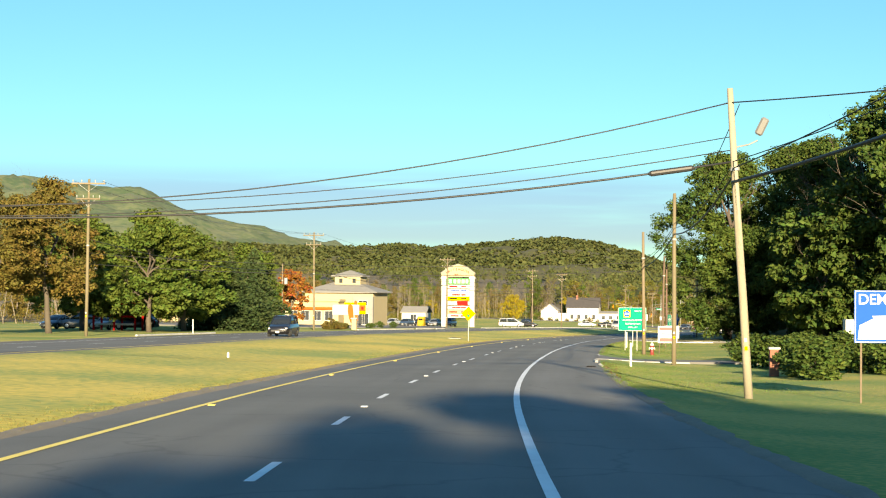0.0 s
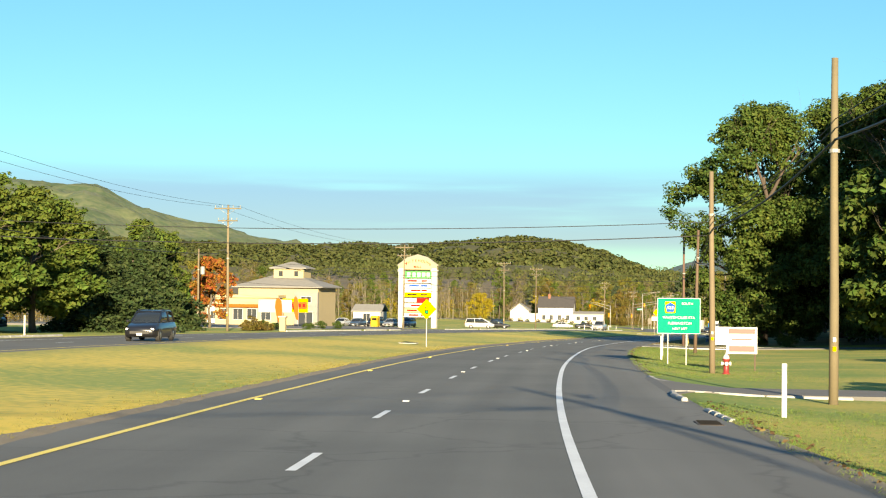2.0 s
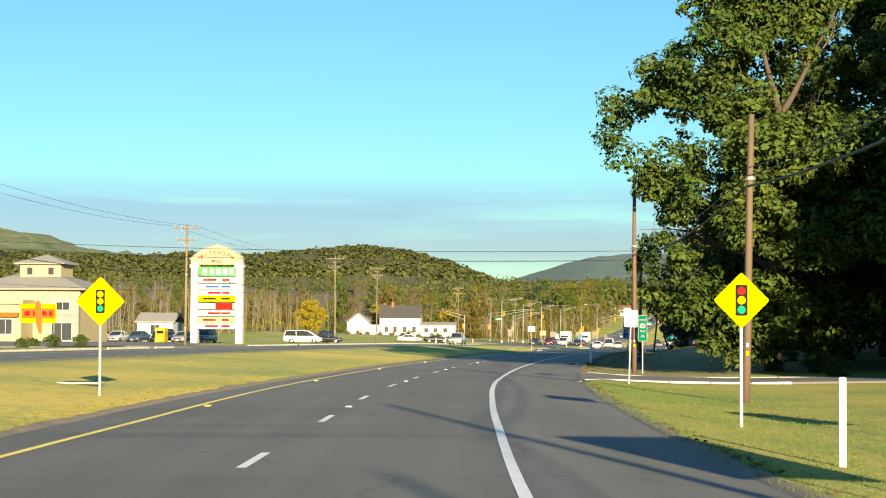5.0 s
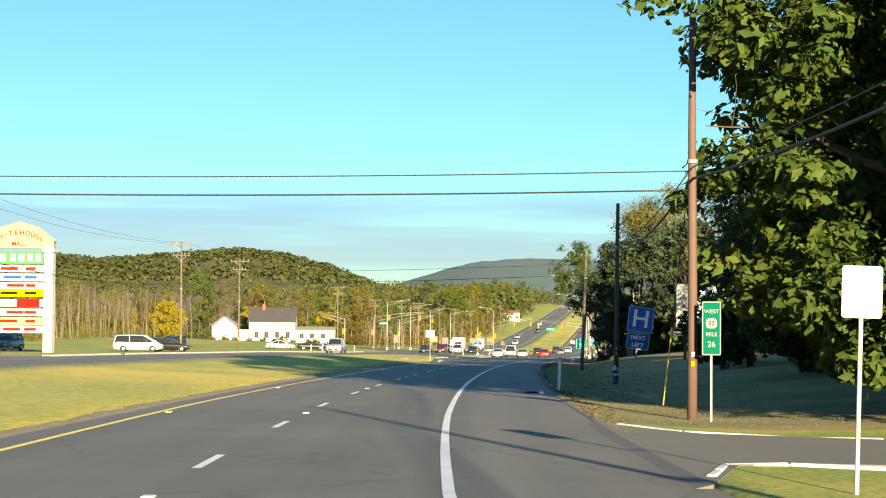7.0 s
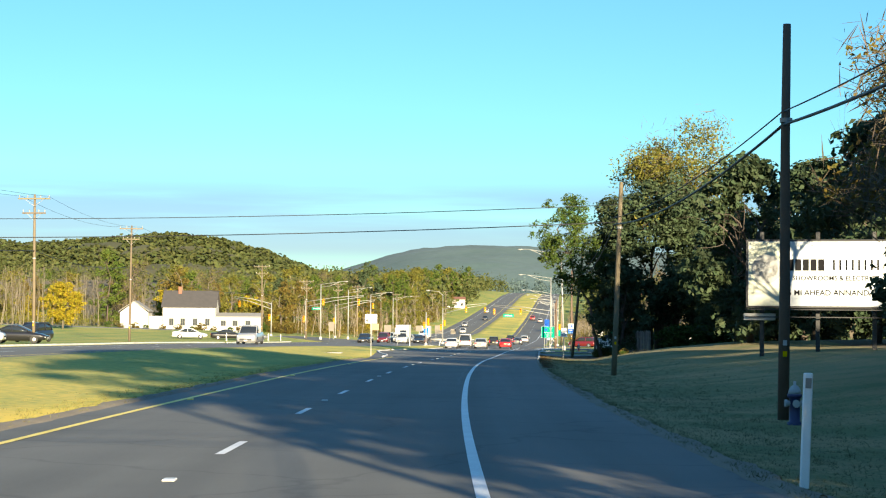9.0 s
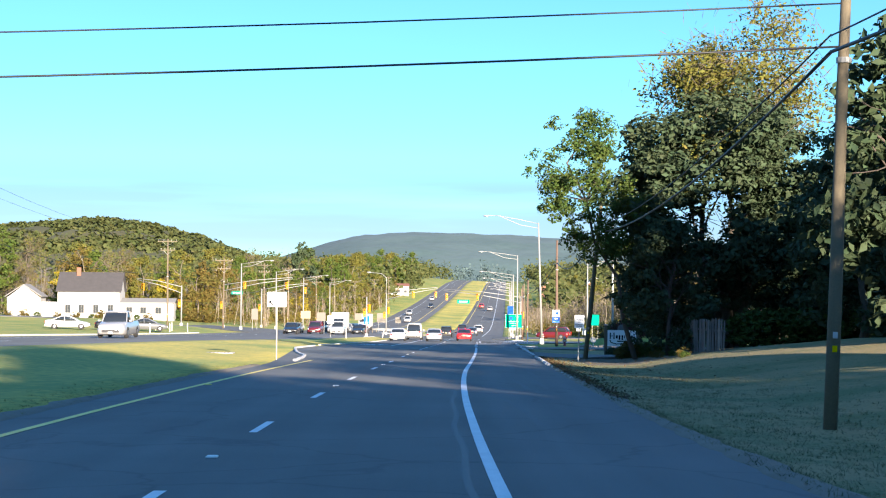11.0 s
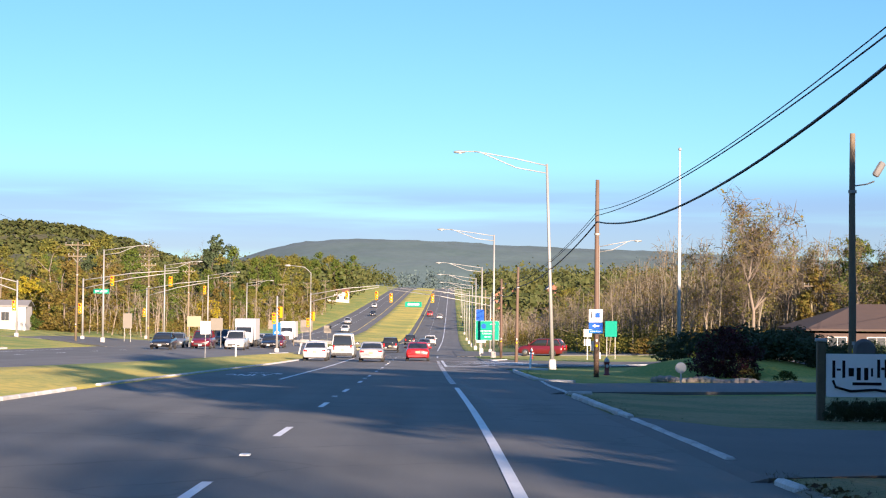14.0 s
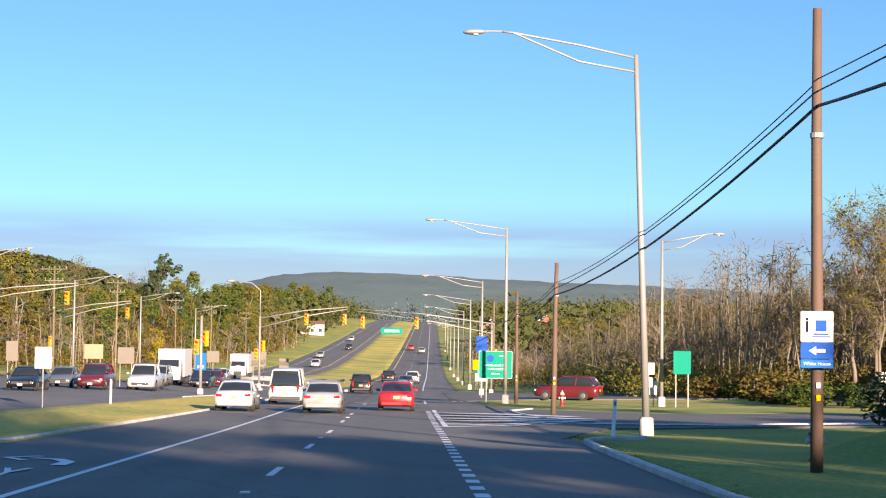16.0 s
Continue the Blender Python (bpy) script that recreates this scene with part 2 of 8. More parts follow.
BARK_PALE = material("pale tree bark", (0.17, 0.14, 0.105), 0.9, 0, (0.085, 0.07, 0.055), 2.0, 22, 0.5, 0.02, 0.2)
LEAF_DARK = leaf_material("dark green leaves", (0.030, 0.064, 0.012), (0.066, 0.092, 0.014), 0.28)
LEAF_GREEN = leaf_material("green leaves", (0.045, 0.085, 0.013), (0.085, 0.105, 0.016), 0.22)
LEAF_CONIFER = leaf_material("conifer needles", (0.03, 0.052, 0.026), (0.05, 0.07, 0.03), 0.25)
LEAF_SPRUCE = leaf_material("dark spruce needles", (0.02, 0.042, 0.014), (0.045, 0.064, 0.018), 0.25)
LEAF_OLIVE = leaf_material("olive autumn leaves", (0.088, 0.098, 0.017), (0.135, 0.118, 0.02), 0.2)
LEAF_YELLOW = leaf_material("yellow leaves", (0.30, 0.22, 0.014), (0.20, 0.18, 0.016), 0.25)
LEAF_ORANGE = leaf_material("orange leaves", (0.25, 0.075, 0.014), (0.17, 0.09, 0.016))
LEAF_RUST = leaf_material("rusty autumn leaves", (0.13, 0.082, 0.018), (0.08, 0.082, 0.016), 0.2)
TWIG = material("bare grey-brown twigs", (0.098, 0.078, 0.052), 0.9, 0, (0.055, 0.043, 0.03), 0.5, 5, 0.5, 0, 0.3, True)
LEAF_PURPLE = leaf_material("dark red shrub leaves", (0.055, 0.012, 0.014), (0.035, 0.012, 0.012))


# ---- mesh building ----
class Build:
    """Collects vertices and faces of one mesh."""

    def __init__(self):
        self.v, self.f = [], []

    def add(self, verts, faces):
        k = len(self.v)
        self.v.extend(tuple(p) for p in verts)
        self.f.extend(tuple(i + k for i in face) for face in faces)
        return self

    def box(self, c, size, ch=0.0, turn=None):
        """A box with chamfered edges."""
        hx, hy, hz = (d / 2 for d in size)
        ch = min(ch, hx * 0.9, hy * 0.9, hz * 0.9)
        if ch <= 0:
            v = [(sx * hx, sy * hy, sz * hz) for sx in (-1, 1) for sy in (-1, 1) for sz in (-1, 1)]
            f = [(0, 1, 3, 2), (4, 6, 7, 5), (0, 4, 5, 1), (2, 3, 7, 6), (0, 2, 6, 4), (1, 5, 7, 3)]
        else:
            v, idx = [], {}
            for sx in (-1, 1):
                for sy in (-1, 1):
                    for sz in (-1, 1):
                        for ax in range(3):
                            p = [sx * (hx - ch), sy * (hy - ch), sz * (hz - ch)]
                            p[ax] = (sx * hx, sy * hy, sz * hz)[ax]
                            idx[sx, sy, sz, ax] = len(v)
                            v.append(tuple(p))
            f = []
            for ax in range(3):
                o = [a for a in range(3) if a != ax]
                for sg in (-1, 1):
                    ring = []
                    for a, b in ((-1, -1), (1, -1), (1, 1), (-1, 1)):
                        k = [0, 0, 0]
                        k[ax], k[o[0]], k[o[1]] = sg, a, b
                        ring.append(idx[(*k, ax)])
                    f.append(tuple(ring if (sg > 0) == (ax != 1) else ring[::-1]))
                for a in (-1, 1):
                    for b in (-1, 1):
                        k0, k1 = [0, 0, 0], [0, 0, 0]
                        k0[ax], k1[ax] = -1, 1
                        k0[o[0]] = k1[o[0]] = a
                        k0[o[1]] = k1[o[1]] = b
                        f.append((idx[(*k0, o[0])], idx[(*k1, o[0])], idx[(*k1, o[1])], idx[(*k0, o[1])]))
            for sx in (-1, 1):
                for sy in (-1, 1):
                    for sz in (-1, 1):
                        f.append(tuple(idx[sx, sy, sz, a] for a in range(3)))
        m = Matrix.Translation(c) @ (turn.to_4x4() if turn else Matrix())
        return self.add([m @ Vector(p) for p in v], f)

    def tube(self, pts, radii, n=8, cap=True):
        """A round bar along points, with a radius for each."""
        pts = [Vector(p) for p in pts]
        radii = radii if hasattr(radii, "__len__") else [radii] * len(pts)
        verts, faces, side = [], [], None
        for i, p in enumerate(pts):
            d = (pts[min(i + 1, len(pts) - 1)] - pts[max(i - 1, 0)]).normalized()
            if side is None:
                side = d.orthogonal().normalized()
            side = (side - d * side.dot(d)).normalized()
            up = d.cross(side)
            verts += [p + (side * math.cos(2 * math.pi * k / n) + up * math.sin(2 * math.pi * k / n)) * radii[i] for k in range(n)]
        for i in range(len(pts) - 1):
            faces += [(i * n + k, i * n + (k + 1) % n, (i + 1) * n + (k + 1) % n, (i + 1) * n + k) for k in range(n)]
        if cap:
            faces += [tuple(range(n))[::-1], tuple((len(pts) - 1) * n + k for k in range(n))]
        return self.add(verts, faces)

    def lathe(self, c, prof, n=16, axis="Z"):
        """A turned shape from (radius, height) pairs."""
        verts, faces = [], []
        for r, h in prof:
            for k in range(n):
                a = 2 * math.pi * k / n
                p = (r * math.cos(a), r * math.sin(a), h)
                p = p if axis == "Z" else ((h, p[0], p[1]) if axis == "X" else (p[0], h, p[1]))
                verts.append(Vector(c) + Vector(p))
        for i in range(len(prof) - 1):
            faces += [(i * n + k, i * n + (k + 1) % n, (i + 1) * n + (k + 1) % n, (i + 1) * n + k) for k in range(n)]
        faces += [tuple(range(n))[::-1], tuple((len(prof) - 1) * n + k for k in range(n))]
        return self.add(verts, faces)

    def plate(self, outline, y0, y1):
        """A flat plate in x and z with that outline, from y0 to y1."""
        k = len(outline)
        v = [(x, y0, z) for x, z in outline] + [(x, y1, z) for x, z in outline]
        f = [tuple(range(k)), tuple(range(2 * k - 1, k - 1, -1))] + [(i, i + k, (i + 1) % k + k, (i + 1) % k) for i in range(k)]
        return self.add(v, f)

    def mesh(self, name, mat, smooth=False):
        me = bpy.data.meshes.new(name)
        me.from_pydata(self.v, [], self.f)
        for m in mat if isinstance(mat, (list, tuple)) else [mat]:
            me.materials.append(m)
        bm = bmesh.new()
        bm.from_mesh(me)
        bmesh.ops.recalc_face_normals(bm, faces=bm.faces)
        bm.to_mesh(me)
        bm.free()
        if smooth:
            me.shade_smooth()
        return me


def part(name, b, mat, parent, label="", smooth=False):
    ob = new(name, b.mesh(name, mat, smooth))
    ob.parent = parent
    if label:
        ob["label"] = label
    return ob


def thing(name, m, label, category, group="", kind=""):
    ob = new(name)
    ob.empty_display_size = 0.2
    ob.matrix_basis = m
    return tagged(ob, label, category, group, kind)


def rounded(w, h, r, x=0.0, z=0.0, n=4):
    """A rectangle with round corners about (x, z)."""
    out = []
    for cx, cz, a0 in ((w / 2 - r, h / 2 - r, 0), (-w / 2 + r, h / 2 - r, 90), (-w / 2 + r, -h / 2 + r, 180), (w / 2 - r, -h / 2 + r, 270)):
        out += [(x + cx + r * math.cos(radians(a0 + 90 * k / n)), z + cz + r * math.sin(radians(a0 + 90 * k / n))) for k in range(n + 1)]
    return out


def lettering(text, size, x, y, z, mat, parent, name="lettering", align="CENTER"):
    """Letters that stand up and face -y, with their middle at x, z."""
    c = bpy.data.curves.new(name, "FONT")
    c.body, c.size, c.extrude, c.align_x, c.align_y = text, size, 0.002, align, "CENTER"
    c.offset = size * 0.012
    tmp = new(name, c)
    me = bpy.data.meshes.new_from_object(tmp)
    bpy.data.objects.remove(tmp)
    me.materials.clear()
    me.materials.append(mat)
    ob = new(name, me)
    ob.parent = parent
    ob.matrix_basis = pose(x, y, z, 90, 0, 0)
    return ob


# ---- the line of the road ----
AXIS = [(-3.38, -99.98, 2.13), (-3.17, -74.98, 1.60), (-2.97, -49.98, 1.07), (-2.77, -24.98, 0.53), (-2.57, 0.02, 0.01), (-2.33, 25.02, -0.53), (-1.61, 50.01, -1.04), (-0.17, 74.97, -1.50), (1.77, 99.89, -1.93), (4.01, 124.79, -2.31), (6.71, 149.64, -2.69), (10.10, 174.41, -3.07), (14.31, 199.05, -3.49), (19.09, 223.59, -3.88), (24.26, 248.05, -4.29), (29.81, 272.43, -4.71), (35.66, 296.73, -5.11), (41.98, 320.92, -5.52), (48.58, 345.03, -5.96), (55.12, 369.16, -6.39), (61.55, 393.32, -6.89), (68.03, 417.47, -7.35), (74.59, 441.59, -7.79), (81.22, 465.70, -8.16), (87.92, 489.78, -8.53), (94.69, 513.85, -8.90), (101.53, 537.89, -9.26), (108.44, 561.92, -9.63), (115.40, 585.93, -9.99)]
CLIMB = ((600, -9.99), (700, -11.2), (780, -10.95), (925, -7.9), (1100, -3.1), (1300, 2.9), (1465, 6.1), (1620, 7.0), (1800, 5.7), (2600, -4))


def axis(s):
    """The lane line, as it dips towards the junction."""
    x, y, z, h = line(s)
    return x, y, z - float(np.interp(s, [395, 470, 540, 600], [0, 0.3, 0.6, 0.72])), h


def line(s):
    """Place and heading (radians to the right of +y) of the lane line s metres along the road."""
    if s > 575:
        h, d = radians(16.17), s - 600
        return 115.40 + d * math.sin(h), 585.93 + d * math.cos(h), float(np.interp(s, *zip(*CLIMB))) if s > 600 else -9.63 - (s - 575) * 0.0144, h
    if s < -75:
        d = s + 100
        return -3.38 + d * 0.0084, -99.98 + d, 2.13 - d * 0.0212, 0.0084
    k = (s + 100) / 25
    i = int(min(max(k, 1), len(AXIS) - 3))
    u = k - i
    p = [np.array(AXIS[i + j]) for j in (-1, 0, 1, 2)]
    q = 0.5 * (2 * p[1] + (p[2] - p[0]) * u + (2 * p[0] - 5 * p[1] + 4 * p[2] - p[3]) * u**2 + (3 * p[1] - p[0] - 3 * p[2] + p[3]) * u**3)
    d = 0.5 * ((p[2] - p[0]) + 2 * (2 * p[0] - 5 * p[1] + 4 * p[2] - p[3]) * u + 3 * (3 * p[1] - p[0] - 3 * p[2] + p[3]) * u**2)
    return float(q[0]), float(q[1]), float(q[2]), math.atan2(d[0], d[1])


def lift(s, u):
    """Height of the land over the road at a distance u to the right of the lane line."""
    if u < 0:
        near = np.interp(u, [-500, -200, -75, -33, -29, -17, -6, -5], [9, 2.5, 0.7, 0.68, 0.62, 0.55, 0.02, 0])
        far = np.interp(u, [-500, -200, -75, -50, -33, -29, -17, -9, -7], [14, 6, 2.9, 2.3, 1.1, 0.7, 0.5, 0.1, 0])
        return float(near + (far - near) * np.interp(s, [400, 520], [0, 1]))
    level = np.interp(u, [7, 8, 14, 30, 100, 500], [0, 0.02, 0.05, 0.3, 1, 9])
    hollow = np.interp(u, [6.8, 8, 10, 14, 20, 30, 100, 500], [0, -0.08, -0.19, -0.2, -0.1, 0.2, 1, 9])
    bank = np.interp(u, [6.8, 9, 11, 13, 20, 30, 100, 500], [0, -0.12, -0.1, 0.12, 0.95, 1.4, 2, 9])
    flat = level + (hollow - level) * np.interp(s, [-20, 20, 380, 430], [0, 1, 1, 0])
    knoll = np.interp(s, [318, 338, 352, 368], [0, 1, 1, 0]) * np.interp(u, [10.5, 14.5, 22, 40], [0, 0.6, 0.7, 0])
    return float(flat + (bank - flat) * np.interp(s, [205, 235, 330, 362], [0, 1, 1, 0]) + knoll)


def at(s, u, dz=0.0):
    x, y, z, h = axis(s)
    return Vector((x + u * math.cos(h), y - u * math.sin(h), z + lift(s, u) + dz))


def spot(s, u, dz=0.0, turn=0.0):
    """A pose on the land there: its y along the road, its x to the right; turn: degrees to the left."""
    p = at(s, u, dz)
    return pose(*p, 0, 0, -math.degrees(axis(s)[3]) + turn)


def left_edge(s):
    return float(np.interp(s, [338, 376, 504, 505, 560, 590], [-4.95, -7.7, -6.3, -6.3, -6.3, -4.95]))


def opp_edge(s):
    return float(np.interp(s, [345, 386, 436, 510, 560, 650], [-17, -14.8, -13, -10.5, -10.5, -16]))


def right_edge(s):
    return float(np.interp(s, [0, 380, 430, 600], [7.0, 7.0, 7.9, 7.4]))


def is_junction(s):
    return 505 < s < 560

# ---- ground and roads ----
def ladder(name, rows, mats, pick=None, kind="structure", label="", category="", flat=None, smooth=True):
    """A sheet from rows of points."""
    w = len(rows[0])
    me = bpy.data.meshes.new(name)
    f = [(i * w + k, i * w + k + 1, (i + 1) * w + k + 1, (i + 1) * w + k) for i in range(len(rows) - 1) for k in range(w - 1)]
    me.from_pydata([p for r in rows for p in r], [], f)
    for m in mats:
        me.materials.append(m)
    if pick:
        me.polygons.foreach_set("material_index", [pick(i // (w - 1), i % (w - 1)) for i in range(len(f))])
    if smooth and not flat:
        me.shade_smooth()
    if flat:
        layer = me.uv_layers.new(name="across_along")
        layer.data.foreach_set("uv", [c for loop in me.loops for c in flat(loop.vertex_index // w, loop.vertex_index % w)])
    ob = new(name, me)
    return tagged(ob, label, category, "", kind)


STEPS = list(range(-200, 580, 5)) + list(range(580, 1640, 20)) + [1650, 1700, 1750, 1800, 1950, 2100, 2600]


def make_ground():
    rows, us = [], []
    for s in STEPS:
        le, oe, re = left_edge(s), opp_edge(s), right_edge(s)
        sink = -0.25
        cols = [(-900, 0), (-600, 0), (-400, 0), (-250, 0), (-170, 0), (-120, 0), (-95, 0), (-75, 0), (-60, 0), (-50, 0), (-42, 0), (-36, 0), (-33, 0), (-30, 0), (-28.6, 0.02), (-28.3, sink), (oe - 0.3, sink), (oe, 0.03)]
        mid = sink if is_junction(s) else 0.0
        cols += [(oe + (le - oe) * k / 6, mid + (0.04 * math.sin(k * 2.1 + s * 0.05) if mid == 0 else 0)) for k in range(1, 6)]
        cols += [(le, 0.03 if mid == 0 else sink), (le + 0.3, sink), (re - 0.3, sink), (re, 0.03)]
        cols += [(re + 0.6, 0.05), (9, 0.03), (11, 0), (13, 0), (16, 0), (20, 0), (25, 0), (30, 0), (40, 0), (60, 0), (90, 0), (140, 0), (220, 0), (350, 0), (600, 0), (900, 0)]
        rows.append([at(s, u, dz + (0.05 * noise.noise((s * 0.11, u * 0.23, 0)) if dz == 0 else 0) + (0 if abs(u) < 300 or s < 600 else 0)) for u, dz in cols])
        us.append([u for u, _ in cols])

    def pick(i, k):
        u, s = (us[i][k] + us[i][k + 1]) / 2, STEPS[i]
        if -28.6 < u < 0:
            return 0
        if u < 0:
            return 1 if u > -90 else 3
        if 340 < s < 362 and 9.5 < u < 26:
            return 3
        if 205 < s < 392:
            return 2 if u < 26 else 3
        return 1 if u < 30 or s < 120 else 3

    return ladder("ground", rows, [GRASS_DRY, GRASS, GRASS_SHADE, LITTER], pick, label="rolling roadside land with mown grass verges and leaf litter", category="ground")


ground = make_ground()
ROAD_STEPS = [s for s in STEPS if -180 <= s <= 1800]
road = ladder("road", [[at(s, left_edge(s), 0) - Vector((0, 0, 0.12))] + [at(s, left_edge(s) + (right_edge(s) - left_edge(s)) * k / 8, 0) - Vector((0, 0, 0 if 0 < u_ < 9 else 0)) for k, u_ in ((j, j) for j in range(9))] + [at(s, right_edge(s)) - Vector((0, 0, 0.12))] for s in ROAD_STEPS], [ASPHALT], label="dark grey asphalt highway carriageway with painted lines", category="road", flat=lambda i, k: (left_edge(ROAD_STEPS[i]) + (right_edge(ROAD_STEPS[i]) - left_edge(ROAD_STEPS[i])) * min(max(k - 1, 0), 8) / 8, ROAD_STEPS[i]))
road_opposite = ladder("road_opposite", [[at(s, -28.6, -0.12)] + [at(s, -28.6 + (opp_edge(s) + 28.6) * k / 6) for k in range(7)] + [at(s, opp_edge(s), -0.12)] for s in ROAD_STEPS], [ASPHALT], label="opposite asphalt carriageway beyond the grass median", category="road", flat=lambda i, k: (22 - 28.6 + (opp_edge(ROAD_STEPS[i]) + 28.6) * min(max(k - 1, 0), 6) / 6, ROAD_STEPS[i]))
road_junction = ladder("road_junction", [[at(s, opp_edge(s) + (left_edge(s) - opp_edge(s)) * k / 4, 0.004) for k in range(5)] for s in (503, 512, 525, 540, 562)], [ASPHALT], label="asphalt of the signal junction between the carriageways", category="road")


def side_road(name, rows, mat, label):
    """A strip of paving over the land, given by (s, u) pairs of its two edges."""
    out = []
    if abs(rows[0][0][1]) < 28.5:
        way = 0.4 if rows[0][0][1] > 0 else -0.4
        out.append([at(s0, u0 - way, -0.05) for s0, u0 in [rows[0][0]] + [(rows[0][0][0] + (rows[0][1][0] - rows[0][0][0]) * k / 6, rows[0][0][1]) for k in range(7)] + [rows[0][1]]])
    for (s0, u0), (s1, u1) in rows:
        pts = [(s0 + (s1 - s0) * k / 6, u0 + (u1 - u0) * k / 6) for k in range(7)]
        out.append([at(*pts[0], -0.15)] + [at(*p, 0.05 if p[1] > 0 and p[1] < 7.3 else 0.07) for p in pts] + [at(*pts[-1], -0.15)])
    return ladder(name, out, [mat], label=label, category="pavement", smooth=False)


side_road("driveway", [((96, 6.9), (111, 6.9)), ((98.1, 7.5), (106.2, 7.5)), ((98.6, 9), (103.9, 9)), ((98.6, 16), (103.6, 16)), ((98.6, 40), (103.6, 40))], ASPHALT_OLD, "worn asphalt driveway beside the grass verge")
side_road("driveway", [((191, 6.9), (209, 6.9)), ((195.6, 8), (207, 8)), ((197, 9), (206.3, 9)), ((196.8, 14), (205, 14)), ((195, 40), (203, 40))], ASPHALT_OLD, "asphalt driveway with concrete edging")
side_road("driveway", [((359, 6.9), (376, 6.9)), ((361, 9), (373, 9)), ((362, 16), (372, 16)), ((362, 34), (371, 34))], ASPHALT_OLD, "asphalt driveway of the antique shop")
side_road("driveway", [((392, 6.95), (409, 7.4)), ((395, 9), (406, 9)), ((397, 16), (408, 18)), ((398, 26), (411, 30))], ASPHALT_OLD, "asphalt driveway of the antique shop")
side_road("slip_road", [((437, 7.7), (486, 7.5)), ((446, 10), (476, 10)), ((448, 14), (468, 15)), ((450, 24), (466, 26)), ((455, 60), (470, 60))], ASPHALT, "asphalt slip road with painted hatching")
side_road("side_street", [((503, -27.5), (560, -27.5)), ((514, -36), (546, -36)), ((516, -60), (538, -60)), ((518, -160), (535, -160))], ASPHALT, "asphalt side street crossing at the signals")
side_road("side_street", [((503, 6), (560, 6)), ((512, 12), (546, 12)), ((516, 40), (536, 40)), ((518, 120), (534, 120))], ASPHALT, "asphalt side street crossing at the signals")
side_road("car_park", [((255, -36), (285, -34)), ((252, -48), (350, -48)), ((250, -90), (355, -90))], ASPHALT_OLD, "asphalt car park of the roadside mall")
side_road("driveway", [((268, -28), (292, -28)), ((272, -33), (287, -33)), ((272, -40), (287, -40))], ASPHALT_OLD, "concrete-edged driveway into the mall")


# ---- worn edges of the verge ----
DIRT = material("gravelly verge dirt", (0.20, 0.165, 0.12), 0.95, 0, (0.11, 0.095, 0.07), 1.4, 22, 0.6, 0.02)


def worn_edge(name, s0, s1, edge, side, seed):
    """A ragged strip of gravel and dirt between paving and grass."""
    r, rows, s = random.Random(seed), [], s0
    while s < s1:
        w = 0.08 + 0.3 * abs(noise.noise((s * 0.21, seed, 0))) + r.uniform(0, 0.16)
        e = edge(s) - side * (0.1 + 0.16 * abs(noise.noise((s * 0.4, seed, 7))))
        rows.append([at(s, e, -0.02), at(s, e + side * 0.06, 0.022), at(s, edge(s) + side * w * 0.6, 0.06), at(s, edge(s) + side * w, 0.058), at(s, edge(s) + side * (w + 0.1), 0.0)])
        s += 0.7
    return ladder(name, rows, [DIRT], label="ragged gravel and dirt edge of the paving", category="verge")


worn_edge("verge_edge", 10, 336, left_edge, -1, 3)
worn_edge("verge_edge", 10, 82, right_edge, 1, 5)
worn_edge("verge_edge", 114, 189, right_edge, 1, 6)
worn_edge("verge_edge", 206, 358, right_edge, 1, 7)


# ---- tyre marks and tar seams on the shoulder ----
def smear(name, pts, w):
    """A dark strip along (s, u) points."""
    ob = ladder(name, [[at(s, u - w / 2, 0.005), at(s, u + w / 2, 0.005)] for s, u in pts], [TAR])
    ob.parent = road
    del ob["kind"]


for s0, u0, n_ in ((312, 5.2, 6), (313, 5.75, 5), (296, 4.7, 8), (322, 5.9, 5), (334, 5.3, 4)):
    smear("tyre_mark", [(s0 + 1.7 * k, u0 - 0.02 * k * k * 0.4) for k in range(n_)], 0.14)
smear("tar_seam", [(278 + 2 * k, 3.2 + 0.05 * math.sin(k * 1.3)) for k in range(18)], 0.1)
smear("tar_seam", [(380 + 2 * k, 4.3 + 0.06 * math.sin(k * 1.1)) for k in range(14)], 0.16)


# ---- painted lines ----
def sway(s):
    """How far the painted lines stray from the axis."""
    return float(np.interp(s, [0, 60, 90, 110, 133, 157, 195, 220, 256, 320, 357, 385, 402, 440, 600], [0.08, 0.06, -0.05, 0.0, 0.1, 0.22, -0.15, -0.33, -0.2, -0.08, -0.05, 0.15, 0.3, 0.42, 0.2]))


def stripe(name, s0, s1, u0, u1, mat, parent, dz=0.008, step=4.0, sways=True):
    """A painted strip from s0 to s1 between u0 and u1."""
    n = max(1, int((s1 - s0) / step))
    rows = [[at(s, u0 + (sway(s) if sways else 0), dz), at(s, u1 + (sway(s) if sways else 0), dz)] for s in (s0 + (s1 - s0) * k / n for k in range(n + 1))]
    ob = ladder(name, rows, [mat])
    ob.parent = parent
    del ob["kind"]
    return ob


edge_rows = [(s, float(np.interp(s, [0, 20, 60, 98, 128, 137, 153, 170, 190, 213, 240, 298, 320, 330, 357, 367, 400], [3.57, 3.6, 3.64, 3.64, 3.76, 3.83, 3.88, 3.78, 3.49, 3.42, 3.47, 3.51, 3.45, 3.47, 3.66, 3.74, 3.92]))) for s in range(-150, 401, 4)]
edge = ladder("edge_line", [[at(s, u - 0.08, 0.008), at(s, u + 0.08, 0.008)] for s, u in edge_rows], [ROAD_WHITE])
edge.parent = road
del edge["kind"]
stripe("edge_line", 494, 505, 3.62, 3.78, ROAD_WHITE, road)
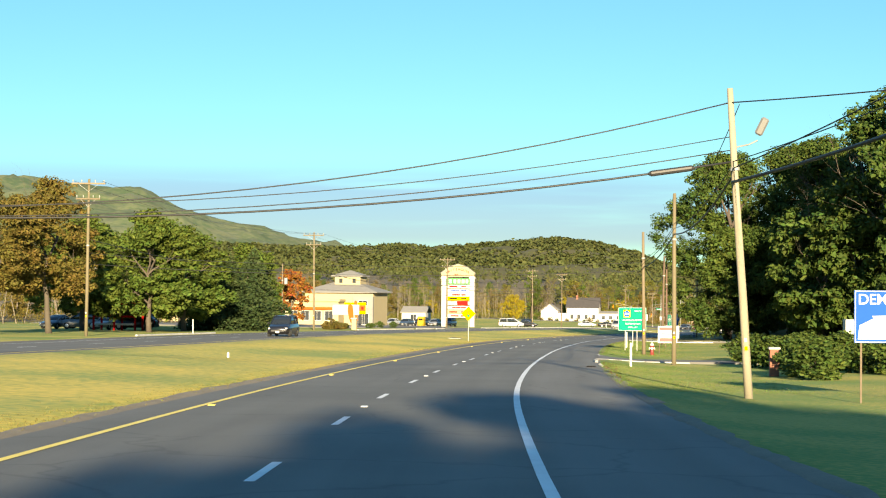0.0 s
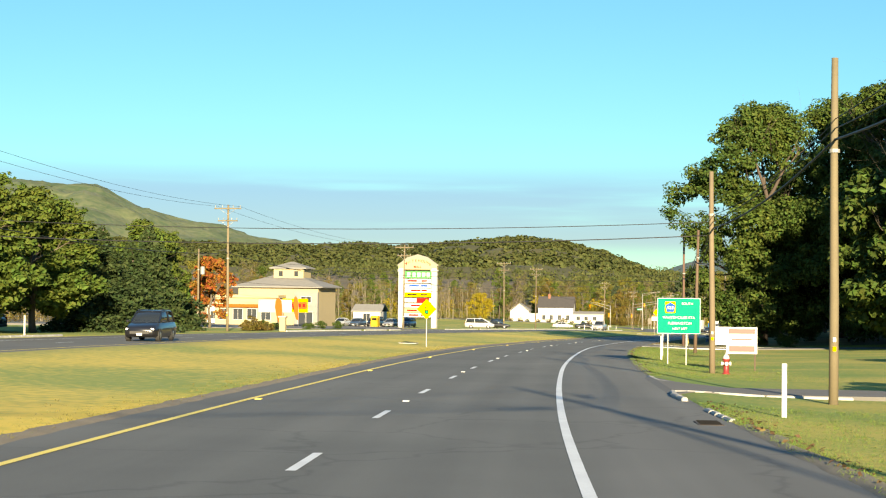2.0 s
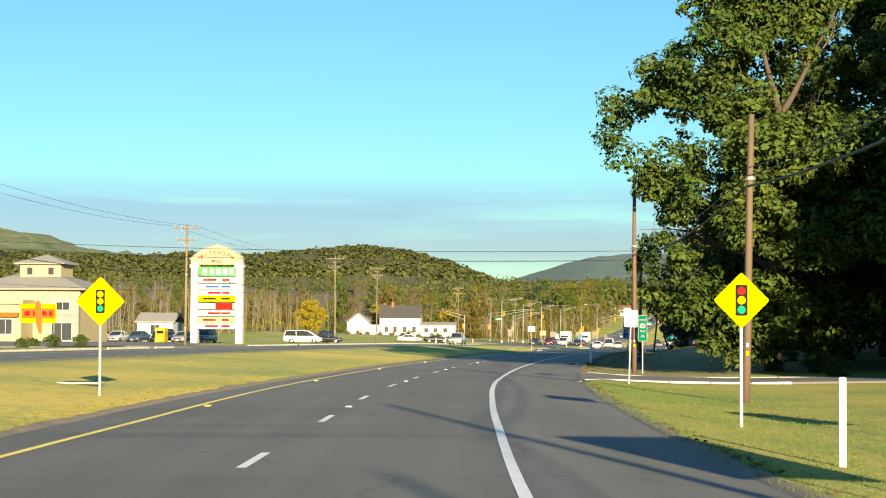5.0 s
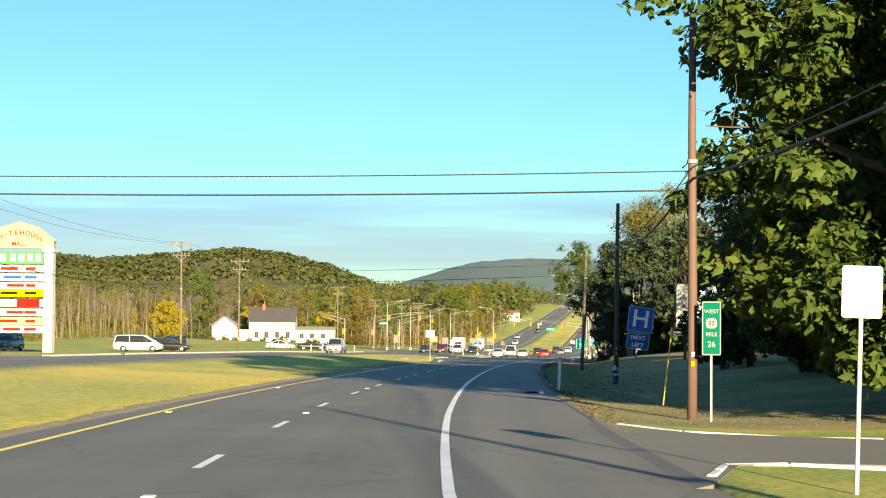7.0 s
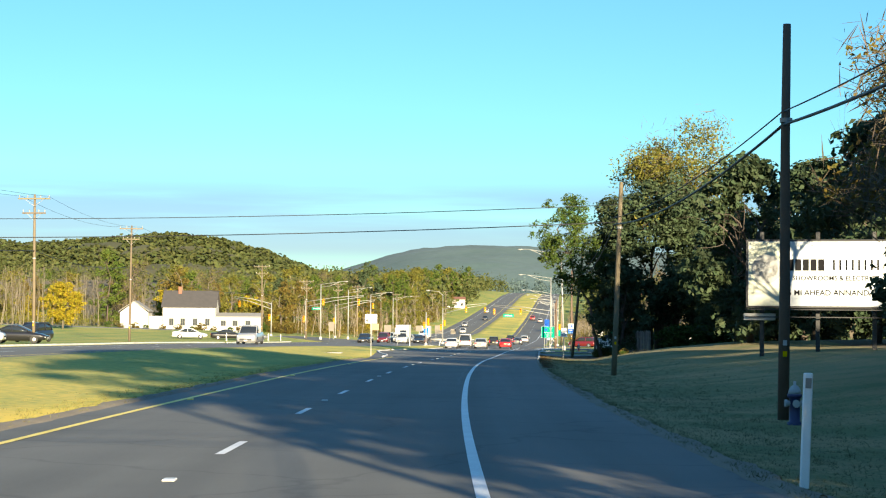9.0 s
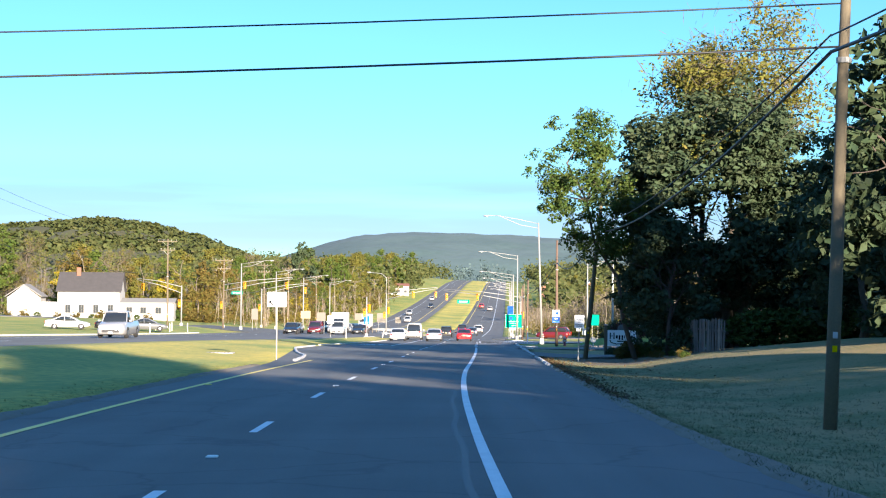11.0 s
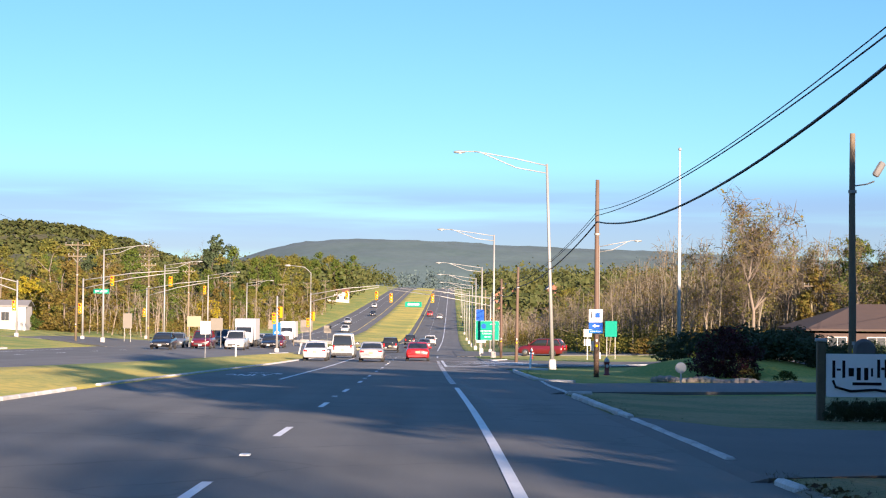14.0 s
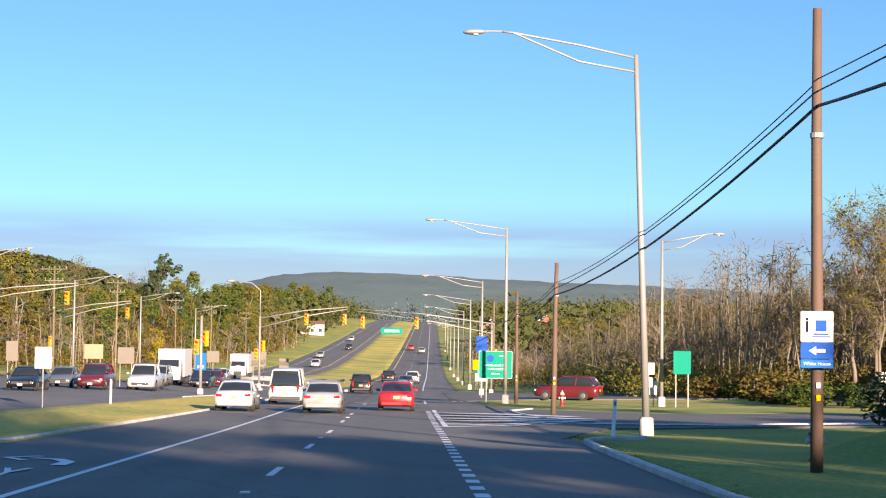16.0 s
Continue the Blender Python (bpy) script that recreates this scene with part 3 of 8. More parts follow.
stripe("edge_line", 562, 1700, 3.62, 3.78, ROAD_WHITE, road, step=20)
stripe("centre_line", -150, 346, -3.84, -3.68, ROAD_YELLOW, road)
stripe("turn_lane_line", 409, 486, -3.5, -3.34, ROAD_WHITE, road)
stripe("edge_line", 590, 1700, -3.84, -3.68, ROAD_YELLOW, road, step=20)
stripe("edge_line", -150, 480, -25.84, -25.7, ROAD_WHITE, road_opposite, sways=False)
stripe("edge_line", -150, 345, -18.3, -18.14, ROAD_YELLOW, road_opposite, sways=False)
stripe("edge_line", 565, 1700, -25.84, -25.7, ROAD_WHITE, road_opposite, step=20, sways=False)
stripe("edge_line", 640, 1700, -18.3, -18.14, ROAD_YELLOW, road_opposite, step=20, sways=False)
CAT = material("raised road marker", (0.6, 0.6, 0.58), 0.4)
for k in range(-14, 116):
    s = float(np.interp(k, [-14, 0, 8, 13, 17, 23, 25, 31, 33, 120], [-136.3, 34.4, 133.1, 195.4, 243.9, 320.4, 344.5, 418.1, 442, 1503]))
    if s < 492 or s > 562:
        stripe("lane_dash", s - 1.52, s + 1.52, -0.07, 0.07, ROAD_WHITE, road, step=1.6)
        stripe("lane_dash", s + 1.5, s + 4.5, -22.07, -21.93, ROAD_WHITE, road_opposite, step=1.6, sways=False)
    if k % 2 == 0 and 20 < s < 470:
        b = Build()
        b.box((0, 0, 0.01), (0.16, 0.24, 0.03), 0.012)
        marker = part("road_marker", b, CAT, road)
        marker.matrix_basis = spot(s + 6.1, sway(s))
        if s < 330:
            b = Build()
            b.box((0, 0, 0.01), (0.16, 0.24, 0.03), 0.012)
            marker = part("road_marker", b, ROAD_YELLOW, road)
            marker.matrix_basis = spot(s + 6.1, sway(s) - 3.55)
for k in range(38):
    stripe("skip_dash", 404 + 1.85 * k, 404.9 + 1.85 * k, 3.5, 3.74, ROAD_WHITE, road)


def painted(name, pts, w):
    """A painted strip along (s, u) points, laid square to its own way."""
    rows = []
    for k, (s, u) in enumerate(pts):
        (s0, u0), (s1, u1) = pts[max(k - 1, 0)], pts[min(k + 1, len(pts) - 1)]
        d = math.hypot(s1 - s0, u1 - u0)
        ns, nu = -(u1 - u0) / d * w / 2, (s1 - s0) / d * w / 2
        rows.append([at(s - ns, u - nu, 0.1 if u > 6.6 else 0.02), at(s + ns, u + nu, 0.1 if u > 6.6 else 0.02)])
    ob = ladder(name, rows, [ROAD_WHITE])
    ob.parent = road
    del ob["kind"]


painted("gore_line", [(448.6, 4.2), (450.5, 6.5), (451.6, 9), (450.2, 12), (449.6, 15), (450, 21)], 0.6)
for k, (s0, s1, u1) in enumerate(((452, 451.9, 8.2), (456.2, 453.2, 9.6), (460.3, 454.6, 10.4), (465, 457, 10.6), (470, 461, 10.2))):
    painted("hatch_stripe", [(s0, 4.25), ((s0 + s1) / 2, (4.25 + u1) / 2), (s1, u1)], 1.0)
stripe("edge_line", 448.4, 476, 3.85, 4.05, ROAD_WHITE, road, 0.012)
stripe("stop_line", 494, 494.6, -6.6, 3.5, ROAD_WHITE, road)
stripe("stop_line", 566, 566.6, -25.5, -12, ROAD_WHITE, road_opposite)
# the word and the turn arrow in the turn lane
word = lettering("ONLY", 1.0, 0, 0, 0, ROAD_WHITE, road, "turn_lane_word")
word.matrix_basis = spot(416.4, -5.2, 0.014) @ Matrix.Diagonal((0.82, 3.1, 1, 1))
painted("turn_arrow", [(419.2, -3.95), (420.6, -4.0), (421.6, -4.4), (422.0, -5.0)], 0.3)
painted("turn_arrow", [(421.1, -5.0), (422.0, -5.55), (422.9, -5.0)], 0.22)


# ---- trees ----
def cards(rng, centres, size, mat, name, flat=0.0, thin=0.55, out=None):
    """Many small folded leaf sprays about the given centres; thin: their width to their length; out: the way that their faces turn, roughly."""
    n = len(centres)
    a = rng.normal(size=(n, 3))
    a[:, 2] *= 1 - flat
    if out is not None:
        face = out + rng.normal(size=(n, 3)) * 0.42
        face /= np.linalg.norm(face, axis=1)[:, None]
        a -= face * (a * face).sum(1)[:, None]
    a /= np.linalg.norm(a, axis=1)[:, None]
    b = rng.normal(size=(n, 3)) if out is None else np.cross(face, a)
    b -= a * (a * b).sum(1)[:, None]
    b /= np.linalg.norm(b, axis=1)[:, None]
    c = np.cross(a, b)
    k = size * rng.uniform(0.5, 1.4, (n, 1))
    v = np.empty((n, 4, 3))
    slant = rng.uniform(-0.35, 0.35, (n, 1))
    v[:, 0], v[:, 2] = centres - a * k, centres + a * k
    v[:, 1], v[:, 3] = centres + a * k * slant + b * k * thin + c * k * thin * 0.4, centres - a * k * slant - b * k * thin + c * k * thin * 0.4
    me = bpy.data.meshes.new(name)
    base = (np.arange(n) * 4)[:, None]
    f = np.concatenate([base + [0, 1, 2], base + [0, 2, 3]])
    me.vertices.add(n * 4)
    me.vertices.foreach_set("co", v.ravel())
    me.loops.add(f.size)
    me.loops.foreach_set("vertex_index", f.ravel())
    me.polygons.add(len(f))
    me.polygons.foreach_set("loop_start", np.arange(0, f.size, 3))
    me.materials.append(mat)
    me.update(calc_edges=True)
    return me


def branch(b, rng, p, d, length, r, depth, ends, sides=6):
    """A limb that forks."""
    pts, radii, q = [p], [r], Vector(p)
    for k in range(4):
        d = (d + Vector(rng.normal(0, 0.13, 3)) + Vector((0, 0, 0.05))).normalized()
        q = q + d * length / 4
        pts.append(q.copy())
        radii.append(r * (1 - 0.19 * (k + 1)))
    b.tube(pts, radii, sides if depth else max(3, sides - 2), False)
    ends += [pts[3], q]
    if depth:
        for _ in range(3 if depth > 1 else 2):
            j = int(rng.integers(2, 5))
            side = Vector(rng.normal(0, 1, 3))
            branch(b, rng, pts[j], (d + side * 0.55).normalized(), length * rng.uniform(0.5, 0.75), radii[j] * 0.62, depth - 1, ends, sides)


PROTOS = {}


def tree(kind, m, label, group=""):
    """A tree or shrub of that kind at the pose m (which may scale it); its first one is built, the rest are copies."""
    height, spread, low, count, size, leaf, bark, shape, seed, word, density = KINDS[kind]
    if kind in PROTOS:
        ob = copy_thing(PROTOS[kind], m)
        if kind == "juniper":
            ob.matrix_basis = m
        return tagged(ob, label, "", group)
    rng = np.random.default_rng(seed)
    ob = thing(word, m, label, "shrub" if "shrub" in word or "hedge" in word else "tree", group)
    PROTOS[kind] = ob
    b, ends = Build(), []
    slim = shape in ("wood", "bare", "airy", "slim")
    r0 = height * (0.008 if shape == "slim" else 0.011 if slim else 0.018)
    top = height * (0.95 if shape == "cone" else 0.78 if slim else 0.6)
    trunk = [Vector((0, 0, -0.3))] + [Vector((rng.normal(0, 0.012) * height * k / 2, rng.normal(0, 0.012) * height * k / 2, top * k / 5)) for k in range(1, 6)]
    b.tube(trunk, [r0 * 1.35] + [r0 * (1 - 0.16 * k) for k in range(5)], 6 if shape in ("wood", "bare") else 9)
    if shape == "stems":
        for k in range(7):
            ang = k * 0.9
            foot = Vector((math.cos(ang) * 0.55, math.sin(ang) * 0.55, -0.2))
            b.tube([foot, foot * 1.2 + Vector((0, 0, 2.5)), foot * 2.2 + Vector((0, 0, 6))], [0.34, 0.26, 0.15], 8)
    if shape != "cone":
        for k in range({"round": 9 if height > 3 else 4, "stems": 8, "wood": 6, "bare": 9, "airy": 11, "slim": 6}[shape]):
            j = int(rng.integers(4 if shape == "slim" else 2, 6))
            ang = rng.uniform(0, 2 * math.pi)
            d = Vector((math.cos(ang), math.sin(ang), rng.uniform(0.5, 1.6))).normalized()
            start = trunk[j] if trunk[j].z > low * 0.8 else trunk[4]
            reach = min(height * rng.uniform(0.2, 0.33), spread * (0.5 if shape == "slim" else 0.85), (height - start.z) * 0.8)
            branch(b, rng, start, d, reach, r0 * 0.5, 1 if shape == "wood" or height < 3 else 2, ends, 4 if shape in ("wood", "bare") else 6)
    part("trunk", b, bark, ob, "", True)
    face = None
    if shape == "cone":
        n = count
        h = low + (height - low) * (1 - np.sqrt(rng.uniform(0, 1, n)))
        rr = spread * (1 - (h - low) / (height - low) * 0.96) * np.sqrt(rng.uniform(0.12, 1.05, n))
        ang = rng.uniform(0, 2 * math.pi, n)
        wob = 1 + 0.22 * np.sin(ang * 5 + h * 1.7) + 0.15 * np.sin(h * 4.1 + ang * 2)
        pts = np.stack([rr * wob * np.cos(ang), rr * wob * np.sin(ang), h - rr * 0.12], 1)
    else:
        lobes = []
        if shape in ("bare", "airy"):
            lobes = [(e.x, e.y, max(e.z, low), spread * rng.uniform(0.09, 0.2) * density) for e in ends]
        else:
            for _ in range(int(46 * density)):
                z = rng.uniform(0, 1)
                prof = math.sin(math.pi * min(1, (0.04 if shape == "slim" else 0.12) + z * 0.88)) ** (0.8 if shape == "slim" else 0.6)
                ang, rad = rng.uniform(0, 2 * math.pi), spread * prof * math.sqrt(rng.uniform(0.15, 1)) * 0.82
                lobes.append((rad * math.cos(ang), rad * math.sin(ang), low + (height - low) * (0.04 + 0.9 * z), spread * rng.uniform(0.14, 0.30)))
        lob = np.array(lobes)
        # every lobe is made of twig clumps on its rim, and every clump of sprays that lie on it like scales
        per = 16
        d = rng.normal(size=(len(lob), per, 3))
        d /= np.linalg.norm(d, axis=2)[:, :, None]
        clump = (lob[:, None, :3] + d * (lob[:, 3] * 0.8)[:, None, None] * rng.uniform(0.55, 1.3, (len(lob), per, 1)) * (1, 1, 0.8)).reshape(-1, 3)
        loose = shape in ("bare", "airy")
        wide = np.repeat(lob[:, 3], per) * rng.uniform(0.2, 0.5, len(lob) * per)
        pick = rng.choice(len(clump), count, p=wide**1.6 / (wide**1.6).sum())
        ball = rng.normal(size=(count, 3))
        ball /= np.linalg.norm(ball, axis=1)[:, None]
        deep = rng.uniform(0.15, 1.0, (count, 1)) ** 0.5
        pts = clump[pick] + (ball * deep * wide[pick][:, None] * (1.15, 1.15, 0.72) if not loose else rng.normal(size=(count, 3)) * wide[pick][:, None] * (0.62, 0.62, 0.42))
        pts[:, 2] = np.maximum(pts[:, 2], 0.05)
        if not loose:
            face = ball + (0, 0, 0.55)
    crown = new("crown", cards(rng, pts, size, leaf, "crown", 0.3, out=face))
    crown.parent = ob
    if shape in ("bare", "airy"):
        e = np.array([tuple(p) for p in ends])
        n = 1700 if shape == "bare" else 1800
        q = e[rng.integers(0, len(e), n)] + rng.normal(size=(n, 3)) * spread * 0.13
        outer = new("brushwood", cards(rng, q, 0.55, TWIG, "brushwood", 0.0, 0.045))
        outer.parent = ob
    return ob


# kind: height, spread, lowest leaf, sprays, spray size, leaf, bark, shape, seed, name, density
KINDS = {
    "oak": (20, 7.5, 2.2, 30000, 0.2, LEAF_DARK, BARK, "round", 1, "oak_tree", 1.2),
    "oak2": (18, 6.5, 1.2, 28000, 0.2, LEAF_DARK, BARK, "round", 2, "oak_tree", 1.2),
    "oak_near": (18, 7.2, 0.9, 90000, 0.14, LEAF_DARK, BARK, "round", 28, "oak_tree", 1.9),
    "oak_back": (19, 7.0, 1.5, 8000, 0.36, LEAF_DARK, BARK, "round", 22, "oak_tree", 1.1),
    "maple": (17, 5.2, 3.0, 14000, 0.2, LEAF_OLIVE, BARK, "round", 3, "maple_tree", 0.7),
    "airy": (13.6, 3.3, 4.8, 15000, 0.09, LEAF_DARK, BARK, "slim", 4, "locust_tree", 1.25),
    "tall": (17.5, 7.6, 6.0, 16000, 0.125, LEAF_OLIVE, BARK, "airy", 24, "locust_tree", 1.3),
    "green": (10, 4.6, 1.6, 20000, 0.16, LEAF_GREEN, BARK, "round", 5, "maple_tree", 1.1),
    "cedar": (13.8, 6.8, 2.1, 60000, 0.15, LEAF_CONIFER, BARK_PALE, "stems", 6, "cedar_tree", 1.7),
    "cedar_back": (16, 6.5, 1.2, 9000, 0.30, LEAF_CONIFER, BARK, "round", 26, "cedar_tree", 1.3),
    "spruce": (10, 3.8, 0.4, 11000, 0.19, LEAF_SPRUCE, BARK, "cone", 7, "spruce_tree", 1.0),
    "autumn": (15, 6.0, 2.5, 26000, 0.15, LEAF_RUST, BARK, "round", 8, "maple_tree", 1.0),
    "orange": (9.2, 3.3, 0.8, 7000, 0.2, LEAF_ORANGE, BARK, "round", 9, "maple_tree", 1.0),
    "yellow": (10.5, 5.2, 1.5, 13000, 0.18, LEAF_YELLOW, BARK, "round", 10, "maple_tree", 1.0),
    "wood_a": (16, 5.2, 1.2, 5200, 0.22, LEAF_OLIVE, BARK_PALE, "wood", 11, "woodland_tree", 0.8),
    "wood_b": (15, 5.0, 1.0, 5000, 0.22, LEAF_RUST, BARK_PALE, "wood", 12, "woodland_tree", 0.8),
    "wood_c": (17, 5.2, 1.2, 5200, 0.22, LEAF_GREEN, BARK, "wood", 13, "woodland_tree", 0.8),
    "wood_d": (17, 4.0, 5, 1700, 0.15, LEAF_OLIVE, BARK_PALE, "bare", 14, "woodland_tree", 1.2),
    "wood_e": (13, 4.4, 1.2, 4600, 0.2, LEAF_YELLOW, BARK_PALE, "wood", 15, "woodland_tree", 0.6),
    "wood_f": (18, 4.8, 1.0, 5200, 0.22, LEAF_DARK, BARK, "wood", 16, "woodland_tree", 0.9),
    "pine": (19, 4.4, 5, 5200, 0.28, LEAF_CONIFER, BARK, "round", 27, "pine_tree", 0.7),
    "thin": (14, 3.4, 5, 1200, 0.13, LEAF_RUST, BARK_PALE, "bare", 17, "bare_tree", 1.2),
    "bush": (2.2, 1.7, 0.1, 1700, 0.12, LEAF_DARK, BARK, "round", 18, "shrub", 1.1),
    "brush": (2.6, 1.6, 0.1, 1400, 0.13, LEAF_RUST, BARK, "round", 19, "shrub", 1.0),
    "purple": (2.4, 2.2, 0.1, 5200, 0.085, LEAF_PURPLE, BARK, "round", 20, "shrub", 1.3),
    "juniper": (1.3, 2.0, 0.05, 3200, 0.085, LEAF_CONIFER, BARK, "round", 21, "shrub", 1.3),
}


def plant(kind, s, u, k=1.0, turn=0.0, label="", group="", wide=1.0):
    return tree(kind, spot(s, u, -0.05, turn) @ Matrix.Diagonal((k * wide, k * wide, k, 1)), label, group)


LEFT_DARK = [("spruce", 204, -39, 1.0), ("green", 213, -42.5, 1.05), ("spruce", 221, -44, 1.0), ("spruce", 231, -47.5, 0.95), ("green", 209, -50, 1.1), ("spruce", 238, -55, 1.0)]
DARK = "large dark green broadleaf tree beside the road"
for i, (kind, s, u, k) in enumerate([("oak2", 204, 29, 1.15), ("oak_near", 214.5, 17.1, 1.25), ("oak_near", 224, 24.5, 1.05), ("oak_near", 240, 18.8, 0.67), ("oak2", 246, 28, 0.62), ("oak_near", 208, 28.5, 1.04), ("oak", 196, 33, 1.1), ("oak", 181, 34, 1.14), ("oak2", 169, 38, 1.25)]):
    plant(kind, s, u, k, i * 67, DARK, "dark roadside trees")
for i, (s, u, k) in enumerate([(157, 44, 1.15), (167, 46, 1.2), (145, 55, 1.15), (130, 60, 1.15), (190, 40, 1.05), (218, 42, 1.1), (220, 29, 0.8), (232, 28, 0.7), (178, 54, 1.1), (112, 56, 1.0), (188, 27.5, 0.75), (180, 30, 0.8), (192, 36, 1.0)]):
    plant("oak_back", s, u, k, i * 67, DARK, "dark roadside trees")
# trees behind the first view, which throw the long shade over the road
for i, (s, u, k) in enumerate([(-62, 12.5, 0.9), (-71, 14.5, 1.0), (-81, 16, 1.1), (-66, 21, 0.9), (-86, 24, 1.1), (-75, 11, 0.95), (-26, 16.8, 0.7), (-40, 16.5, 0.8)]):
    plant("oak_back", s, u, k, i * 50, DARK, "dark roadside trees")
plant("yellow", 113, 30, 0.75, 0, "small bright yellow autumn tree at the wood's edge")
# some of these stand out of view, added for the shade they throw
for i, (kind, s, u, k) in enumerate([("maple", 305, 34, 0.95), ("cedar_back", 322, 27, 0.85), ("thin", 268, 25, 1.15), ("cedar_back", 300, 40, 0.9), ("maple", 335, 32, 0.9), ("thin", 290, 36, 1.2), ("maple", 275, 42, 1.0), ("cedar_back", 318, 36, 0.95), ("thin", 262, 24, 1.0), ("cedar_back", 263.5, 18.3, 0.56), ("cedar_back", 260, 22.5, 0.58), ("thin", 284, 20.8, 0.75), ("thin", 276, 19.2, 0.8), ("thin", 292, 24, 1.0), ("cedar_back", 285, 42, 0.9), ("cedar_back", 262, 36.5, 0.62), ("cedar_back", 268, 33.5, 0.6), ("maple", 254, 41, 0.75), ("cedar_back", 313, 29.5, 1.1), ("cedar_back", 251, 20.5, 0.75), ("cedar_back", 329, 20.5, 0.88), ("cedar_back", 343, 21, 0.72), ("cedar_back", 346, 27, 1.0), ("cedar_back", 262.5, 16.7, 0.5), ("cedar_back", 272, 19.5, 0.6)]):
    plant(kind, s, u, k, i * 71, "autumn tree with thin foliage above the grass bank" if kind != "cedar_back" else "dark evergreen tree above the grass bank", "trees on the bank")
# leaned to fit the camera's view, in place of boughs from the right
tree("airy", spot(354.2, 11.9, -0.05) @ pose(0, 0, 0, 0, -16, 0), "tall thin-leaved tree leaning over the road edge")
plant("tall", 362, 16.2, 1.0, 75, "tall thin-leaved tree rising above dark evergreens")
plant("cedar", 358.5, 17.2, 1.0, 0, "huge dark evergreen with foliage down to the ground", "", 1.12)
# the outer ones are unseen, added to shade the shop's lawn and shrubs
for i, (s, u, k) in enumerate([(358, 28, 1.1), (354, 21.5, 0.55), (369, 34, 1.05), (350, 34, 1.1), (372, 42, 1.1), (384, 35, 1.05), (379, 39, 1.1), (373, 30, 0.9), (364, 27.5, 0.85), (381, 48, 1.1), (352.8, 13.4, 0.5), (363, 21.5, 0.7)]):
    plant("cedar_back", s, u, k, 140 + i * 60, "dark evergreen beside the shop driveway", "evergreens by the driveway")
# left of the highway
for i, (kind, s, u, k) in enumerate(LEFT_DARK):
    plant(kind, s, u, k, i * 63, "dark evergreen beside the far carriageway", "dark evergreens of the far side", 1.1)
plant("autumn", 139, -38.2, 0.85, 0, "tall rusty autumn tree beside the highway")
plant("autumn", 133, -40.5, 0.95, 90, "tall rusty autumn tree beside the highway")
plant("green", 156, -35, 1.05, 0, "broad green maple on the grass verge")
for i, (s, u, k) in enumerate([(170, -36, 0.98), (180, -34.5, 0.85), (176, -42, 1.0), (188, -35, 0.78), (166, -45, 1.05), (194, -40, 0.8)]):
    plant("spruce" if i % 2 else "green", s, u, k * 1.0, i * 80, "dense dark green tree with low branches", "dark trees behind the verge", 1.15)
plant("orange", 250, -48.5, 1.0, 0, "round orange autumn maple beside the restaurant")
plant("yellow", 500, -71, 1.0, 40, "bright yellow autumn tree on a lawn")
# woods behind
rng = random.Random(4)
WOODS = "woodland tree in mixed autumn colours"


def wood(count, s0, s1, u0, u1, kinds, k0=0.85, k1=1.2):
    for _ in range(count):
        plant(rng.choice(kinds), rng.uniform(s0, s1), rng.uniform(u0, u1), rng.uniform(k0, k1), rng.uniform(0, 360), WOODS, "woodland")


MIXED = ["wood_a", "wood_b", "wood_c", "wood_d", "wood_a", "wood_f", "wood_b"]
wood(34, 120, 300, -128, -88, MIXED, 0.75, 1.0)
wood(60, 400, 640, -122, -90, MIXED + ["wood_e", "wood_b"], 0.6, 0.85)
wood(24, 300, 460, -140, -112, MIXED, 0.7, 0.95)
wood(44, 570, 760, -84, -46, ["wood_a", "wood_e", "wood_c", "wood_b", "wood_d", "wood_b", "wood_d"], 0.75, 1.05)
wood(40, 740, 1200, -74, -40, ["wood_a", "wood_c", "wood_b", "wood_a"], 0.95, 1.25)
wood(20, 850, 1250, 26, 66, ["wood_a", "wood_c", "wood_b"], 0.5, 0.8)
wood(12, 500, 575, 30, 48, ["wood_d", "wood_d", "wood_b", "thin"], 0.6, 0.8)
wood(18, 480, 565, 50, 78, ["wood_d", "wood_d", "wood_b", "thin", "wood_f"], 0.75, 1.05)
wood(30, 600, 1000, -47, -36, ["wood_a", "wood_b", "wood_c", "wood_e"], 0.55, 0.85)
wood(26, 560, 700, 30, 88, ["wood_d", "wood_a", "wood_b", "thin"], 0.55, 0.8)
wood(14, 440, 520, 70, 105, ["wood_d", "wood_c", "wood_f", "wood_b"], 0.75, 1.0)
wood(18, 680, 900, 28, 76, ["wood_a", "wood_d", "wood_b"], 0.6, 0.85)
wood(8, 494, 508, 33, 50, ["wood_d"], 0.7, 0.95)


